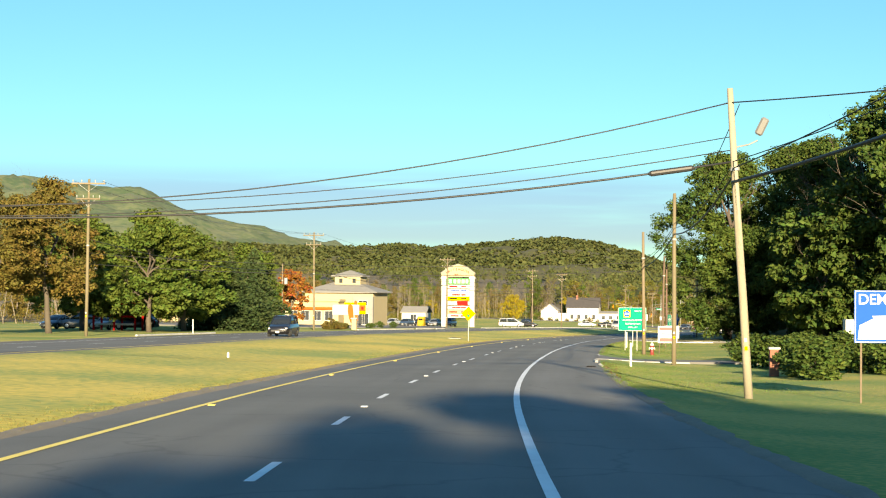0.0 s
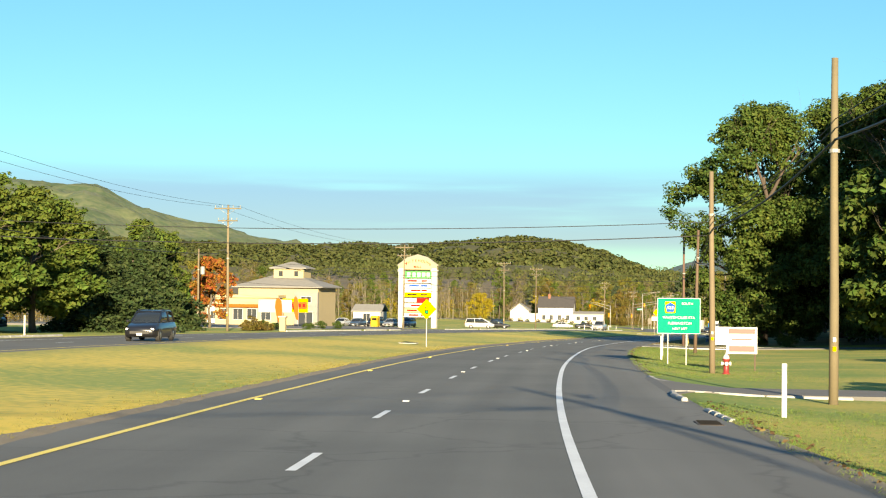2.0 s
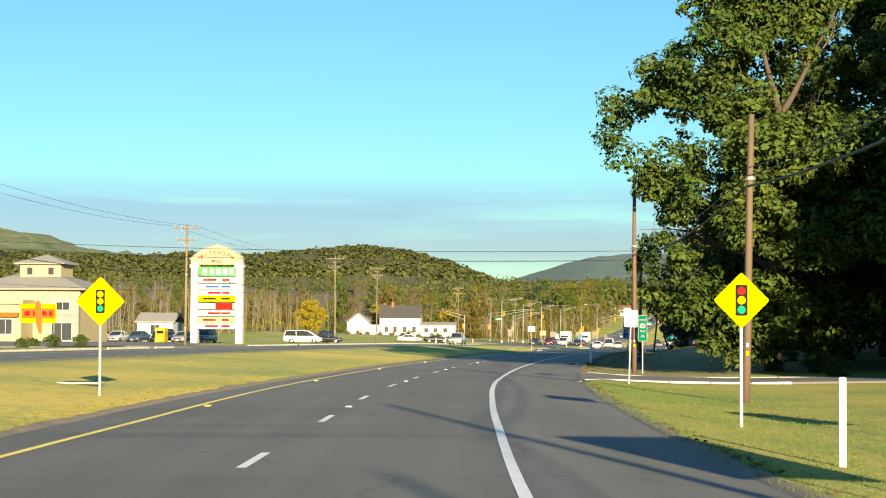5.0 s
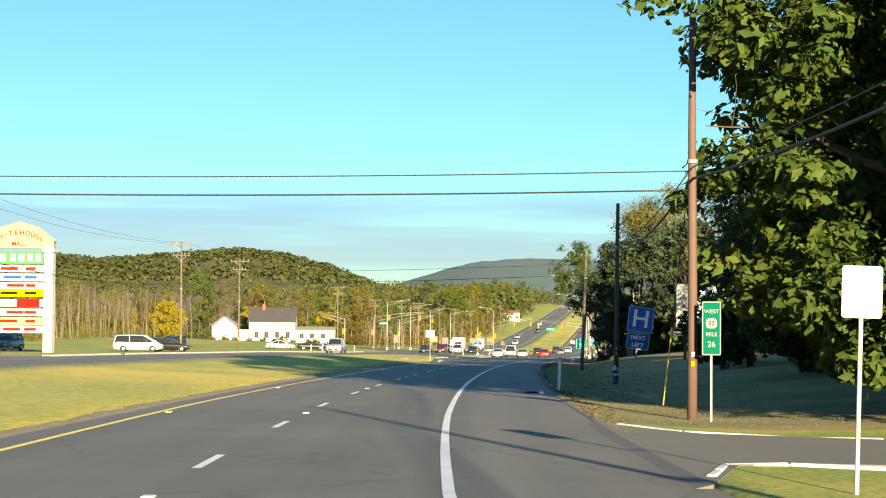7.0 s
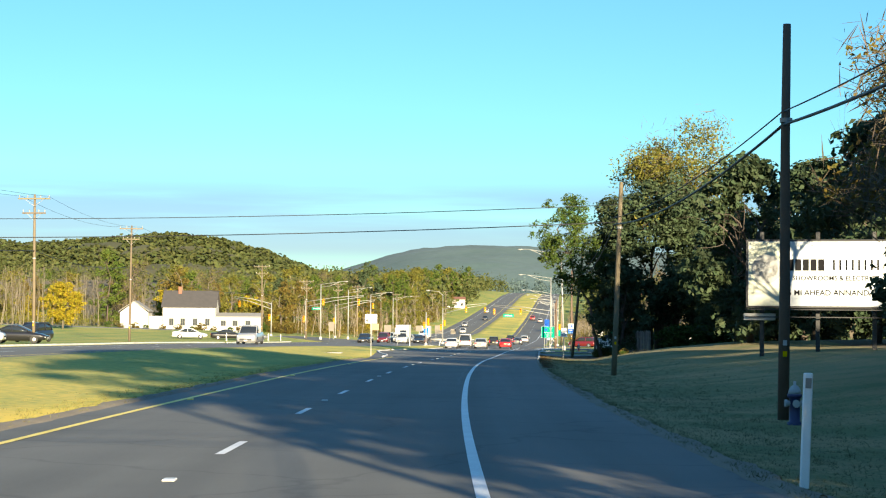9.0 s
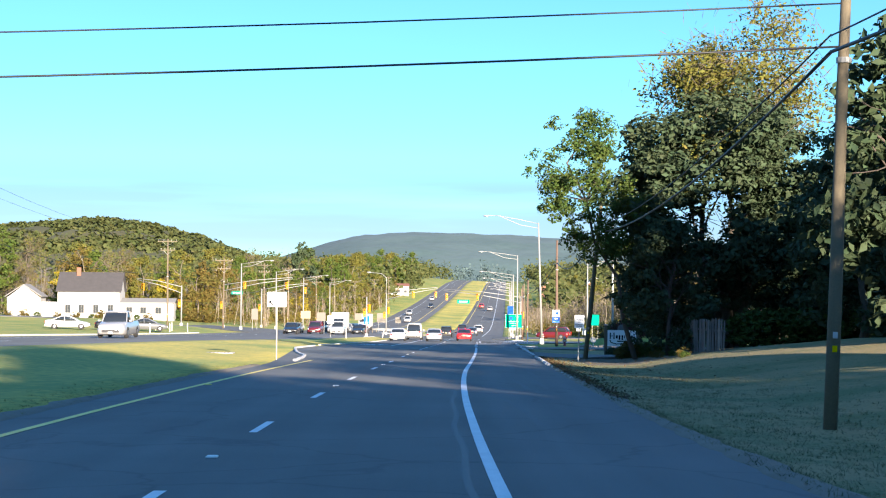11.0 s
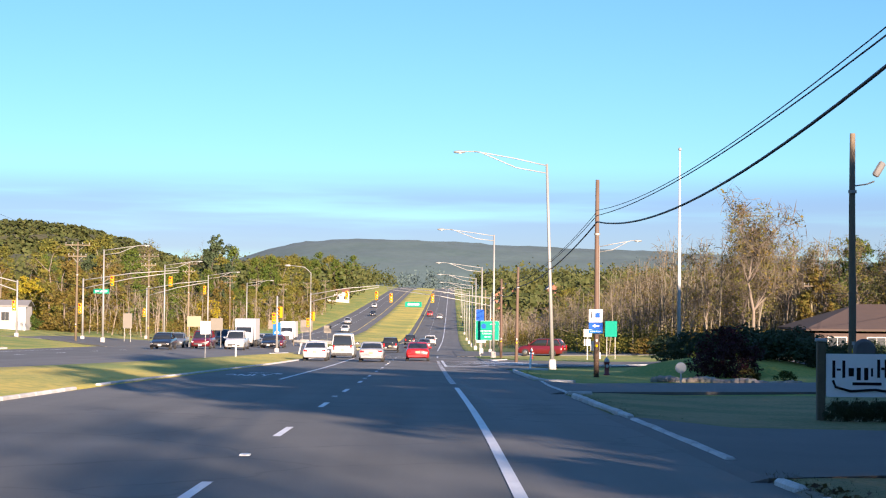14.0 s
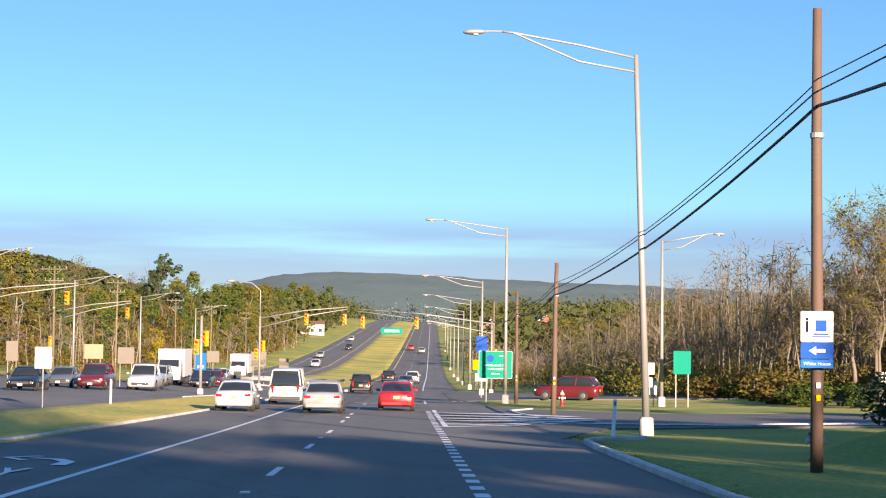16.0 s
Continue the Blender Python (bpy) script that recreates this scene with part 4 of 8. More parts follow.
def thicket(label, s0, s1, u0, u1, stems, h0, h1, leaves, leaf, seed, twigs=26, stem_mat=BARK_PALE):
    """A tangle that nobody could count: thin bare stems, twigs and low brush between (s0, u0) and (s1, u1)."""
    r = np.random.default_rng(seed)
    b, tips = Build(), []
    for _ in range(stems):
        p = at(r.uniform(s0, s1), r.uniform(u0, u1), -0.2)
        h = r.uniform(h0, h1)
        bend = Vector((r.normal(0, 0.07), r.normal(0, 0.07), 1)) * h
        mid = p + bend * 0.5 + Vector((r.normal(0, 0.25), r.normal(0, 0.25), 0))
        b.tube([p, mid, p + bend], [r.uniform(0.06, 0.13), 0.06, 0.02], 4, False)
        for k in range(5):
            z = r.uniform(0.35, 0.9)
            q = p.lerp(mid, z * 2) if z < 0.5 else mid.lerp(p + bend, z * 2 - 1)
            e = q + Vector((r.normal(0, 0.9), r.normal(0, 0.9), r.uniform(0.6, 2.0)))
            b.tube([q, e], [0.035, 0.012], 3, False)
            tips.append(e)
        tips += [p + bend * 0.95, mid]
    tagged(new("thicket_stems", b.mesh("thicket_stems", stem_mat)), label, "thicket", "", "stuff")
    t = np.array([tuple(q) for q in tips])
    n = stems * twigs
    pts = t[r.integers(0, len(t), n)] + r.normal(size=(n, 3)) * (0.6, 0.6, 0.45) - (0, 0, 0.4)
    tagged(new("thicket_brushwood", cards(r, pts, 0.5, TWIG, "thicket_brushwood", 0.0, 0.05)), label, "thicket", "", "stuff")
    feet = np.array([tuple(at(r.uniform(s0, s1), r.uniform(u0, u1))) for _ in range(leaves // 40)])
    size = r.uniform(0.6, 1.6, len(feet))
    pick = r.integers(0, len(feet), leaves)
    pts = feet[pick] + r.normal(size=(leaves, 3)) * size[pick][:, None] * (0.8, 0.8, 0.5) + np.stack([np.zeros(leaves), np.zeros(leaves), size[pick] * 1.1], 1)
    some = leaves // 8
    pts[:some] = t[r.integers(0, len(t), some)] + r.normal(size=(some, 3)) * 0.5 - (0, 0, 1.2)
    tagged(new("thicket_leaves", cards(r, pts, 0.115, leaf, "thicket_leaves", 0.2)), label, "thicket", "", "stuff")


thicket("dense bare thicket of thin stems beside the slip road", 505, 600, 28, 46, 230, 7, 13, 90000, LEAF_RUST, 51, 40, BARK_PALE)
thicket("dense bare thicket behind the slip road", 520, 620, 20, 30, 110, 4, 8, 60000, LEAF_OLIVE, 52, 40, BARK_PALE)
thicket("bare edge of the autumn wood behind the lawns", 130, 310, -92, -84, 120, 7, 12, 20000, LEAF_RUST, 53)
thicket("bare edge of the autumn wood behind the lawns", 400, 640, -95, -84, 220, 7, 12, 34000, LEAF_OLIVE, 54)
thicket("brushy edge of the wood beyond the junction", 560, 900, -47, -35, 160, 4, 8, 30000, LEAF_RUST, 55)
thicket("brush beside the far road", 570, 900, 13, 26, 130, 3, 6, 24000, LEAF_RUST, 56)
for s, u, k in ((688, -42.2, 1.05), (655, -60, 0.7)):
    plant("pine", s, u, k, s, "tall dark pine above the autumn woods", "pines in the woods")


# ---- far woods and hills ----
# darkened base colour: stands for shade between the crowns set on it
FOREST = material("far forest with crown shade in it", (0.036, 0.044, 0.014), 0.95, 0, (0.058, 0.05, 0.017), 0.012, 0.11, 0.6, 1.5)
# the blue is distance haze, mixed into the base colour
FOREST_HAZE = material("distant forest with haze in its blue", (0.045, 0.085, 0.078), 0.95, 0, (0.072, 0.112, 0.112), 0.012, 0.09, 0.7, 2.5)
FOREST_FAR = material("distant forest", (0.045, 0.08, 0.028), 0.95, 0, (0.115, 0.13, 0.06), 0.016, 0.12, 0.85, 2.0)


def hill(name, eye, profile, dist, depth, mat, rough, cell, label):
    """A ridge seen from eye: (bearing, elevation) pairs in degrees give its skyline at that distance."""
    b0, b1 = profile[0][0], profile[-1][0]
    n = max(24, int(radians(b1 - b0) * dist / cell))
    m = max(8, int(depth / cell))
    rows = []
    for j in range(m + 1):
        row, t = [], j / m
        for i in range(n + 1):
            b = b0 + (b1 - b0) * i / n
            d = dist + (t - 0.7) * depth
            top = eye[2] + dist * math.tan(radians(float(np.interp(b, *zip(*profile)))))
            k = math.sin(min(t / 0.7, 1) * math.pi / 2) if t < 0.7 else math.cos((t - 0.7) / 0.3 * math.pi / 2)
            p = Vector((eye[0] + d * math.sin(radians(b)), eye[1] + d * math.cos(radians(b)), 0))
            edge = min(1, i / 4, (n - i) / 4)
            wob = noise.fractal((p.x / (cell * 5), p.y / (cell * 5), 0), 1, 2, 3) * rough + noise.noise((p.x / cell * 0.7, p.y / cell * 0.7, 5)) * rough * 0.8
            p.z = -14 + (top + 14) * k * edge + wob * min(1, k * 3) * edge
            row.append(p)
        rows.append(row)
    return ladder(name, rows, [mat], label=label, category="hill")


# leaves of the far valley, with the same haze in their colour
LEAF_HAZE = leaf_material("distant foliage with haze in its blue", (0.055, 0.092, 0.092), (0.078, 0.112, 0.116), 0.14)
FAR_LEAF = leaf_material("far autumn foliage", (0.042, 0.064, 0.018), (0.072, 0.07, 0.02), 0.14)


def far_crowns(profile, eye, dist, depth, count, mat, label, big=1.0, seed=31):
    """Tree crowns that roughen a ridge's woods and skyline."""
    r = np.random.default_rng(seed)
    t = r.uniform(0.3, 0.74, count)
    bear = r.uniform(profile[0][0] + 1, profile[-1][0] - 1, count)
    d = dist + (t - 0.7) * depth
    top = eye[2] + dist * np.tan(np.radians(np.interp(bear, *zip(*profile))))
    z = -14 + (top + 14) * np.where(t < 0.7, np.sin(np.minimum(t / 0.7, 1) * np.pi / 2), np.cos((t - 0.7) / 0.3 * np.pi / 2))
    base = np.stack([eye[0] + d * np.sin(np.radians(bear)), eye[1] + d * np.cos(np.radians(bear)), z + r.uniform(-3.5, 0.8, count) * big], 1)
    way = r.normal(size=(count * 36, 3))
    way /= np.linalg.norm(way, axis=1)[:, None]
    pts = np.repeat(base, 36, 0) + way * np.repeat(r.uniform(0.6, 1.25, (count, 1)), 36, 0) * (5.2 * big, 5.2 * big, 4.2 * big)
    ob = new("far_woods", cards(r, pts, 1.7 * big, mat, "far_woods", 0.2, 0.8, way + (0, 0, 0.4)))
    return tagged(ob, label, "woods", "", "stuff")


EYE0, EYE1 = (0, 0, 1.83), (38.4, 297.1, -3.3)
MOUNTAIN = [(-26, 3.6), (-20, 3.5), (-13.5, 3.4), (-12.1, 3.2), (-11.0, 3.08), (-10.1, 3.12), (-9.2, 2.72), (-7.7, 2.2), (-5.3, 1.7), (-3.1, 1.3), (-1, 1.05), (2, 0.8)]
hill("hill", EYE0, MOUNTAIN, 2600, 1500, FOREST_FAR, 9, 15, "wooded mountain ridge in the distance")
MID_HILL = [(-30, 1.9), (-20, 1.8), (-12, 1.55), (-6, 1.35), (-3, 1.3), (-1.5, 1.42), (-0.5, 1.3), (1.3, 1.45), (2.2, 1.55), (3.5, 1.65), (5, 1.5), (6.2, 1.2), (7.5, 0.7), (9, 0.1), (11, -0.6)]
hill("hill", EYE0, MID_HILL, 1700, 600, FOREST, 5, 9, "wooded hills in autumn colours behind the valley")
far_crowns(MID_HILL, EYE0, 1700, 600, 9500, FAR_LEAF, "autumn woods covering the hills behind the valley")
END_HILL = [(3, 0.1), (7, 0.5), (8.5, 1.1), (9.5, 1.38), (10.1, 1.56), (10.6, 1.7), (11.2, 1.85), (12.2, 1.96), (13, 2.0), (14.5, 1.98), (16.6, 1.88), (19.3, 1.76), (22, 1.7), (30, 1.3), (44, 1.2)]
hill("hill", EYE1, END_HILL, 2300, 900, FOREST_HAZE, 2.5, 16, "long wooded hill closing the view ahead")


def valley_woods(label, stretches, mat, seed):
    """Far tree crowns on the valley floor, past counting."""
    r = np.random.default_rng(seed)
    pts = []
    for s0, s1, u0, u1, n in stretches:
        for _ in range(n):
            s, u = r.uniform(s0, s1), r.uniform(u0, u1)
            h = r.uniform(9, 14)
            foot = np.array(at(s, u))
            q = r.normal(size=(60, 3)) * (2.4, 2.4, h * 0.22) + (0, 0, h * 0.56)
            pts.append(foot + q)
    return tagged(new("valley_woods", cards(r, np.concatenate(pts), 0.9, mat, "valley_woods", 0.2, 0.75)), label, "woods", "", "stuff")


valley_woods("far autumn woods on both sides of the climbing road", [(880, 1500, -160, -38, 420), (1100, 1900, -400, -40, 300), (760, 1500, 20, 150, 420), (1100, 1900, 30, 420, 300)], FAR_LEAF, 61)
valley_woods("far woods with haze in their blue below the long hill", [(1500, 2300, -500, 500, 500)], LEAF_HAZE, 62)

# ---- poles, lamps and cables ----
GREY_BOX = material("dull grey casting", (0.13, 0.13, 0.13), 0.6, 0, (0.09, 0.09, 0.09), 3, 30, 0.4)
def utility_pole(s, u, h, label, mat=WOOD_POLE, lean=(0, 0), arms=(), group="utility poles", r=0.132, lamp=False, box=False):
    """A tapered wooden pole; arms: heights of crossarms with their lengths."""
    ob = thing("utility_pole", spot(s, u, 0) @ pose(0, 0, 0, lean[1], lean[0], 0), label, "pole", group)
    b = Build()
    b.tube([(0, 0, -0.5), (0.01, 0, h * 0.3), (-0.01, 0.01, h * 0.7), (0, 0, h)], [r, r * 0.93, r * 0.8, r * 0.68], 12)
    part("shaft", b, mat, ob, "", True)
    for z, w in arms:
        b = Build()
        b.box((0, -0.16, z), (w, 0.1, 0.12), 0.015)
        arm = part("crossarm", b, WOOD_POLE, ob)
        for k in (-0.46, -0.2, 0.2, 0.46):
            b = Build()
            b.lathe((k * w, -0.16, z + 0.06), [(0.02, 0), (0.02, 0.08), (0.05, 0.1), (0.055, 0.15), (0.03, 0.2), (0.035, 0.22)], 8)
            part("insulator", b, STEEL, arm)
        for sg in (-1, 1):
            b = Build()
            b.tube([(sg * w * 0.3, -0.16, z - 0.05), (0, -0.14, z - 0.6)], 0.015, 5)
            part("brace", b, STEEL, arm)
    b = Build()
    b.lathe((0, 0, 6.75 if h > 8.7 else h * 0.78), [(r + 0.012, 0), (r + 0.012, 0.1)], 12)
    part("cable_band", b, STEEL, ob)
    for k, z in enumerate((1.5, 1.75)):
        b = Build()
        b.box((0, -r - 0.012, z), (0.09, 0.012, 0.12), 0.003)
        part("tag", b, SIGN_WHITE if k else SIGN_YELLOW, ob)
    if lamp:
        b = Build()
        b.tube([(0.1, 0, h - 1.75), (0.45, -0.1, h - 1.7), (0.7, -0.15, h - 1.6)], 0.025, 6)
        part("lamp_arm", b, STEEL, ob)
        b = Build()
        b.box((0, 0, 0), (0.24, 0.12, 0.55), 0.05, Euler((0.2, 0.5, 0)).to_matrix())
        o = part("floodlight", b, GREY_BOX, ob, "grey floodlight head")
        o.matrix_basis = pose(0.85, -0.15, h - 1.2)
    if box:
        b = Build()
        b.lathe((0.5, 0, h - 3.0), [(0.2, 0), (0.27, 0.05), (0.27, 0.85), (0.2, 0.95)], 14)
        part("transformer", b, SIGN_BACK, ob, "grey transformer can")
    return ob


RIGHT_POLES = [(52, 10.45, 9.2, "sunlit bleached utility pole leaning over the grass", WOOD_PALE, (-3.6, 0)), (95.5, 10.95, 9.3, "weathered utility pole on the mown verge", WOOD_POLE, (0, 0)), (122.5, 10.0, 8.55, "weathered utility pole beside the driveway", WOOD_POLE, (-0.6, 0)), (173.6, 11.4, 8.75, "reddish-brown utility pole before dark trees", WOOD_BROWN, (1.2, 0)), (214.4, 9.78, 10.6, "dark utility pole under the trees", WOOD_BROWN, (0, 0)), (256.3, 10.68, 9.0, "dark utility pole on the shaded verge", WOOD_BROWN, (0.5, 0)), (297, 10.05, 8.9, "weathered utility pole on the shaded verge", WOOD_POLE, (2.0, 0)), (359.8, 9.68, 9.5, "grey utility pole leaning toward the trees", WOOD_POLE, (5.6, 0)), (420, 11.07, 9.4, "tall brown utility pole with a sign board", WOOD_BROWN, (0, 0)), (466, 9.72, 7.1, "dark utility pole beside the slip road", WOOD_BROWN, (0.8, 0)), (496, 9.8, 7.2, "brown utility pole near the junction", WOOD_BROWN, (0, 0)), (560, 11, 9, "utility pole beyond the junction", WOOD_POLE, (0, 0)), (610, 11, 9, "utility pole beyond the junction", WOOD_POLE, (0, 0)), (670, 11, 9, "utility pole beyond the junction", WOOD_POLE, (0, 0))]
for i, (s, u, h, label, mat, lean) in enumerate(RIGHT_POLES):
    utility_pole(s, u, h, label, mat, lean, (), lamp=(i == 0))
LEFT_POLES = [(95, -33, 9.5), (128, -31.5, 11.8), (206, -32, 11.8), (283, -32.5, 11.6), (354, -33.2, 11.9), (406, -37.5, 12.7), (497, -37.5, 11.8), (516, -33, 10.2), (560, -33, 11), (600, -34, 11.5), (650, -34, 11), (700, -35, 11.5), (760, -35, 11), (830, -35, 11), (900, -35, 11)]
for i, (s, u, h) in enumerate(LEFT_POLES):
    utility_pole(s, u, h, "tall pale utility pole with crossarms", WOOD_POLE, (0.5 if i % 2 else -0.3, 0), ((h - 0.35, 2.6), (h - 1.5, 1.9)) if i not in (0,) else ((h - 0.4, 2.4),), "poles of the far side")
utility_pole(52, -33, 7.4, "weathered pole carrying the crossing cables", WOOD_POLE, (0, 0), (), "poles of the far side")
utility_pole(243, -47.5, 9.2, "pale utility pole with a transformer can", WOOD_POLE, (0, 0), (), "poles of the far side", box=True)
utility_pole(395, 17.0, 8.75, "grey wooden pole with a floodlight", WOOD_POLE, (0, 0), (), "utility poles", lamp=True)
for s, u, h in ((470, 44, 7), (487, 56, 8), (505, 40, 7), (440, 47, 8)):
    utility_pole(s, u, h, "utility pole before the bare woods", WOOD_POLE, (0, 0), ((h - 0.3, 1.6),), "poles of the side street")


def cable(a, b, sag, r, label="black overhead cable between the poles", clamps=()):
    """A hanging cable."""
    a, b = Vector(a), Vector(b)
    n = 24
    pts = [a.lerp(b, k / n) - Vector((0, 0, sag * 4 * (k / n) * (1 - k / n))) for k in range(n + 1)]
    bd = Build()
    bd.tube([p - a for p in pts], r, 5)
    ob = new("overhead_cable", bd.mesh("overhead_cable", CABLE, True))
    ob.matrix_basis = Matrix.Translation(a)
    tagged(ob, label, "cable", "overhead cables")
    for k in clamps:
        p, q = pts[int(k * n)], pts[int(k * n) + 1]
        d = (q - p).normalized()
        bd = Build()
        bd.tube([p - a - d * 0.7, p - a - d * 0.6, p - a + d * 0.6, p - a + d * 0.7], [r, 0.09, 0.09, r], 10)
        part("splice_case", bd, PLASTIC, ob)
    return ob


HUNG = [6.9, 7.1, 6.15, 6.55, 6.35, 6.7, 6.95, 6.95, 7.4, 5.6, 5.7, 7, 7, 7]
for i in range(len(RIGHT_POLES) - 1):
    (s0, u0, h0, *_), (s1, u1, h1, *_) = RIGHT_POLES[i], RIGHT_POLES[i + 1]
    z0, z1 = HUNG[i], HUNG[i + 1]
    x0, x1 = (0.55 if i == 7 else 0) + (-0.3 if i == 0 else 0), (0.55 if i == 6 else 0)
    span = s1 - s0
    cable(at(s0, u0 + x0, z0), at(s1, u1 + x1, z1), span * (0.019 if i == 7 else 0.013), 0.036, "thick black telephone cable between the poles", (0.09,) if i == 9 else ())
    cable(at(s0, u0 + x0, z0 + 0.32), at(s1, u1 + x1, z1 + 0.3), span * 0.010, 0.018)
    if i < 3 or i > 6:
        cable(at(s0, u0 + x0, h0 - 0.5 if i == 0 else z0 + 0.5), at(s1, u1 + x1, z1 + 0.55), span * 0.012, 0.014)
cable(at(52, 9.95, 6.4), at(2, 13, 6.6), 0.5, 0.05, "thick black telephone cable between the poles")
cable(at(52, 9.95, 6.8), at(2, 13.5, 8.6), 0.5, 0.02)
cable(at(52, 9.95, 7.0), at(2, 16, 8.4), 0.5, 0.016)
cable(at(52, 9.87, 8.75), at(30, 26, 8.2), 0.3, 0.02)
cable(at(52, 9.87, 8.75), at(52, -33, 6.2), 2.33, 0.02, "black cable crossing the highway")
cable(at(52, 9.95, 7.75), at(52, -33, 6.3), 1.85, 0.014, "thin black cable crossing the highway")
cable(at(52, 9.95, 7.35), at(52, -33, 5.75), 1.7, 0.016, "black cable crossing the highway")
cable(at(52, 9.95, 7.0), at(52, -33, 5.92), 1.67, 0.032, "black cable with a splice case crossing the highway", (0.05,))
cable(at(122.5, 9.95, 6.42), at(128, -31.5, 6.2), 0.58, 0.016, "black cable crossing the highway")
cable(at(122.5, 9.95, 5.85), at(128, -31.5, 5.42), 0.58, 0.021, "black cable crossing the highway")
cable(at(214.4, 9.78, 6.55), at(226, -32, 6.95), 0.3, 0.016, "black cable crossing the highway")
cable(at(214.4, 9.78, 6.05), at(226, -32, 6.5), 0.35, 0.022, "black cable crossing the highway")
cable(at(297, 10.3, 7.85), at(300, -62, 7.6), 1.0, 0.016, "black cable crossing the highway")
cable(at(297, 10.25, 7.05), at(300, -62, 6.6), 1.0, 0.021, "black cable crossing the highway")
for i in range(1, len(LEFT_POLES) - 1):
    (s0, u0, h0), (s1, u1, h1) = LEFT_POLES[i], LEFT_POLES[i + 1]
    for k in (-1.1, 1.1):
        cable(at(s0, u0 + k, h0 - 0.15), at(s1, u1 + k, h1 - 0.15), (s1 - s0) * 0.012, 0.012, "thin overhead wire beside the far carriageway")
    cable(at(s0, u0, h0 - 4.5), at(s1, u1, h1 - 4.5), (s1 - s0) * 0.012, 0.03, "thick telephone cable beside the far carriageway")
for a, b in (((440, 47, 7.6), (470, 44, 6.6)), ((470, 44, 6.6), (487, 56, 7.6)), ((440, 47, 6), (505, 40, 6)), ((400, 60, 8), (440, 47, 7.6)), ((400, 60, 6.4), (440, 47, 6))):
    cable(at(*a), at(*b), 0.5, 0.02, "wire before the bare woods")


def street_lamp(s, u, h, arm, label, turn=0.0, lean=0.0, rise=0.45):
    """A silver mast with a double-braced arm and a cobra head over the road; arm: its reach to the left."""
    ob = thing("street_lamp", spot(s, u, 0, turn) @ pose(0, 0, 0, 0, lean, 0), label, "street lamp", "silver street lamps")
    b = Build()
    b.box((0, 0, 0.27), (0.42, 0.42, 0.64), 0.05)
    part("base", b, CONCRETE, ob, "pale square transformer base")
    b = Build()
    b.tube([(0, 0, 0.55), (0, 0, h * 0.5), (0, 0, h)], [0.12, 0.10, 0.075], 12)
    part("mast", b, STEEL, ob, "", True)
    for z0, zz in ((h - 0.1, 0.55), (h - 0.55, 0.45)):
        b = Build()
        b.tube([(0, 0, z0), (-arm * 0.35, 0, z0 + zz * rise), (-arm * 0.75, 0, h + rise - 0.05), (-arm * 0.82, 0, h + rise)], 0.035, 8)
        part("arm", b, STEEL, ob, "", True)
    b = Build()
    b.tube([(-arm * 0.8, 0, h + rise), (-arm * 0.95, 0, h + rise + 0.02)], 0.03, 8)
    part("arm_end", b, STEEL, ob)
    b = Build()
    b.lathe((0, 0, 0), [(0.03, 0.32), (0.1, 0.25), (0.15, 0.05), (0.14, -0.2), (0.08, -0.36), (0.02, -0.4)], 12, "X")
    head = part("lamp_head", b, STEEL, ob, "", True)
    head.matrix_basis = pose(-arm * 0.98, 0, h + rise) @ Matrix.Diagonal((1, 1, 0.62, 1))
    b = Build()
    b.lathe((0, 0, -0.1), [(0.02, -0.09), (0.09, -0.06), (0.115, 0)], 12)
    part("lens", b, LAMP_CLEAR, head)
    return ob


street_lamp(440.6, 10.55, 12.2, 5.25, "tall silver street lamp on a concrete base", 0.0, -2.0, 0.85)
street_lamp(496, 9.1, 11.2, 4.9, "tall silver street lamp near the junction")
for s in (535, 575, 615, 660, 710, 770, 840, 920):
    street_lamp(s, 9.0, 9.8, 5.0, "silver street lamp along the far road")
for s in (520, 560, 600, 650):
    street_lamp(s, -31, 9.8, 4.5, "silver street lamp beside the far carriageway", 180)
street_lamp(488, 17.9, 9.8, 3.4, "silver street lamp beside the slip road", 180)
ob = thing("flagpole", spot(434.5, 17.15, 0), "tall white flagpole with a ball top", "pole")
b = Build()
b.tube([(0, 0, -0.3), (0, 0, 6), (0, 0, 12.3)], [0.11, 0.09, 0.045], 12)
part("mast", b, SIGN_WHITE, ob, "", True)
b = Build()
b.lathe((0, 0, 12.3), [(0.03, 0), (0.09, 0.06), (0.1, 0.12), (0.06, 0.19), (0.01, 0.21)], 12)
part("ball", b, STEEL, ob)


# ---- small roadside things ----
def marker_post(s, u, h, label, lean=0.0):
    ob = thing("marker_post", spot(s, u, 0) @ pose(0, 0, 0, 0, lean, 0), label, "post", "white marker posts")
    b = Build()
    b.box((0, 0, h / 2 - 0.15), (0.11, 0.05, h + 0.3), 0.012)
    # posts along the shaded stretch get the lifted white
    part("post", b, SIGN_WHITE_LIFTED if 200 < s < 460 else SIGN_WHITE, ob)
    b = Build()
    b.box((0, -0.03, h - 0.12), (0.07, 0.006, 0.12), 0.002)
    part("reflector", b, STEEL, ob)


marker_post(86, 8.4, 1.2, "white flexible marker post on the verge")
marker_post(146, 8.75, 1.35, "white flexible marker post on the verge")
marker_post(237.2, 7.27, 1.4, "tall white marker post beside the shoulder", 2)
marker_post(436.3, 8.95, 1.2, "white marker post behind the kerb", 3)
marker_post(151.5, -29.6, 1.3, "white marker post beyond the far carriageway")
marker_post(504, -9.2, 1.1, "leaning white post on the median nose", 12)
marker_post(470, -11.4, 1.2, "white post on the median", 0)


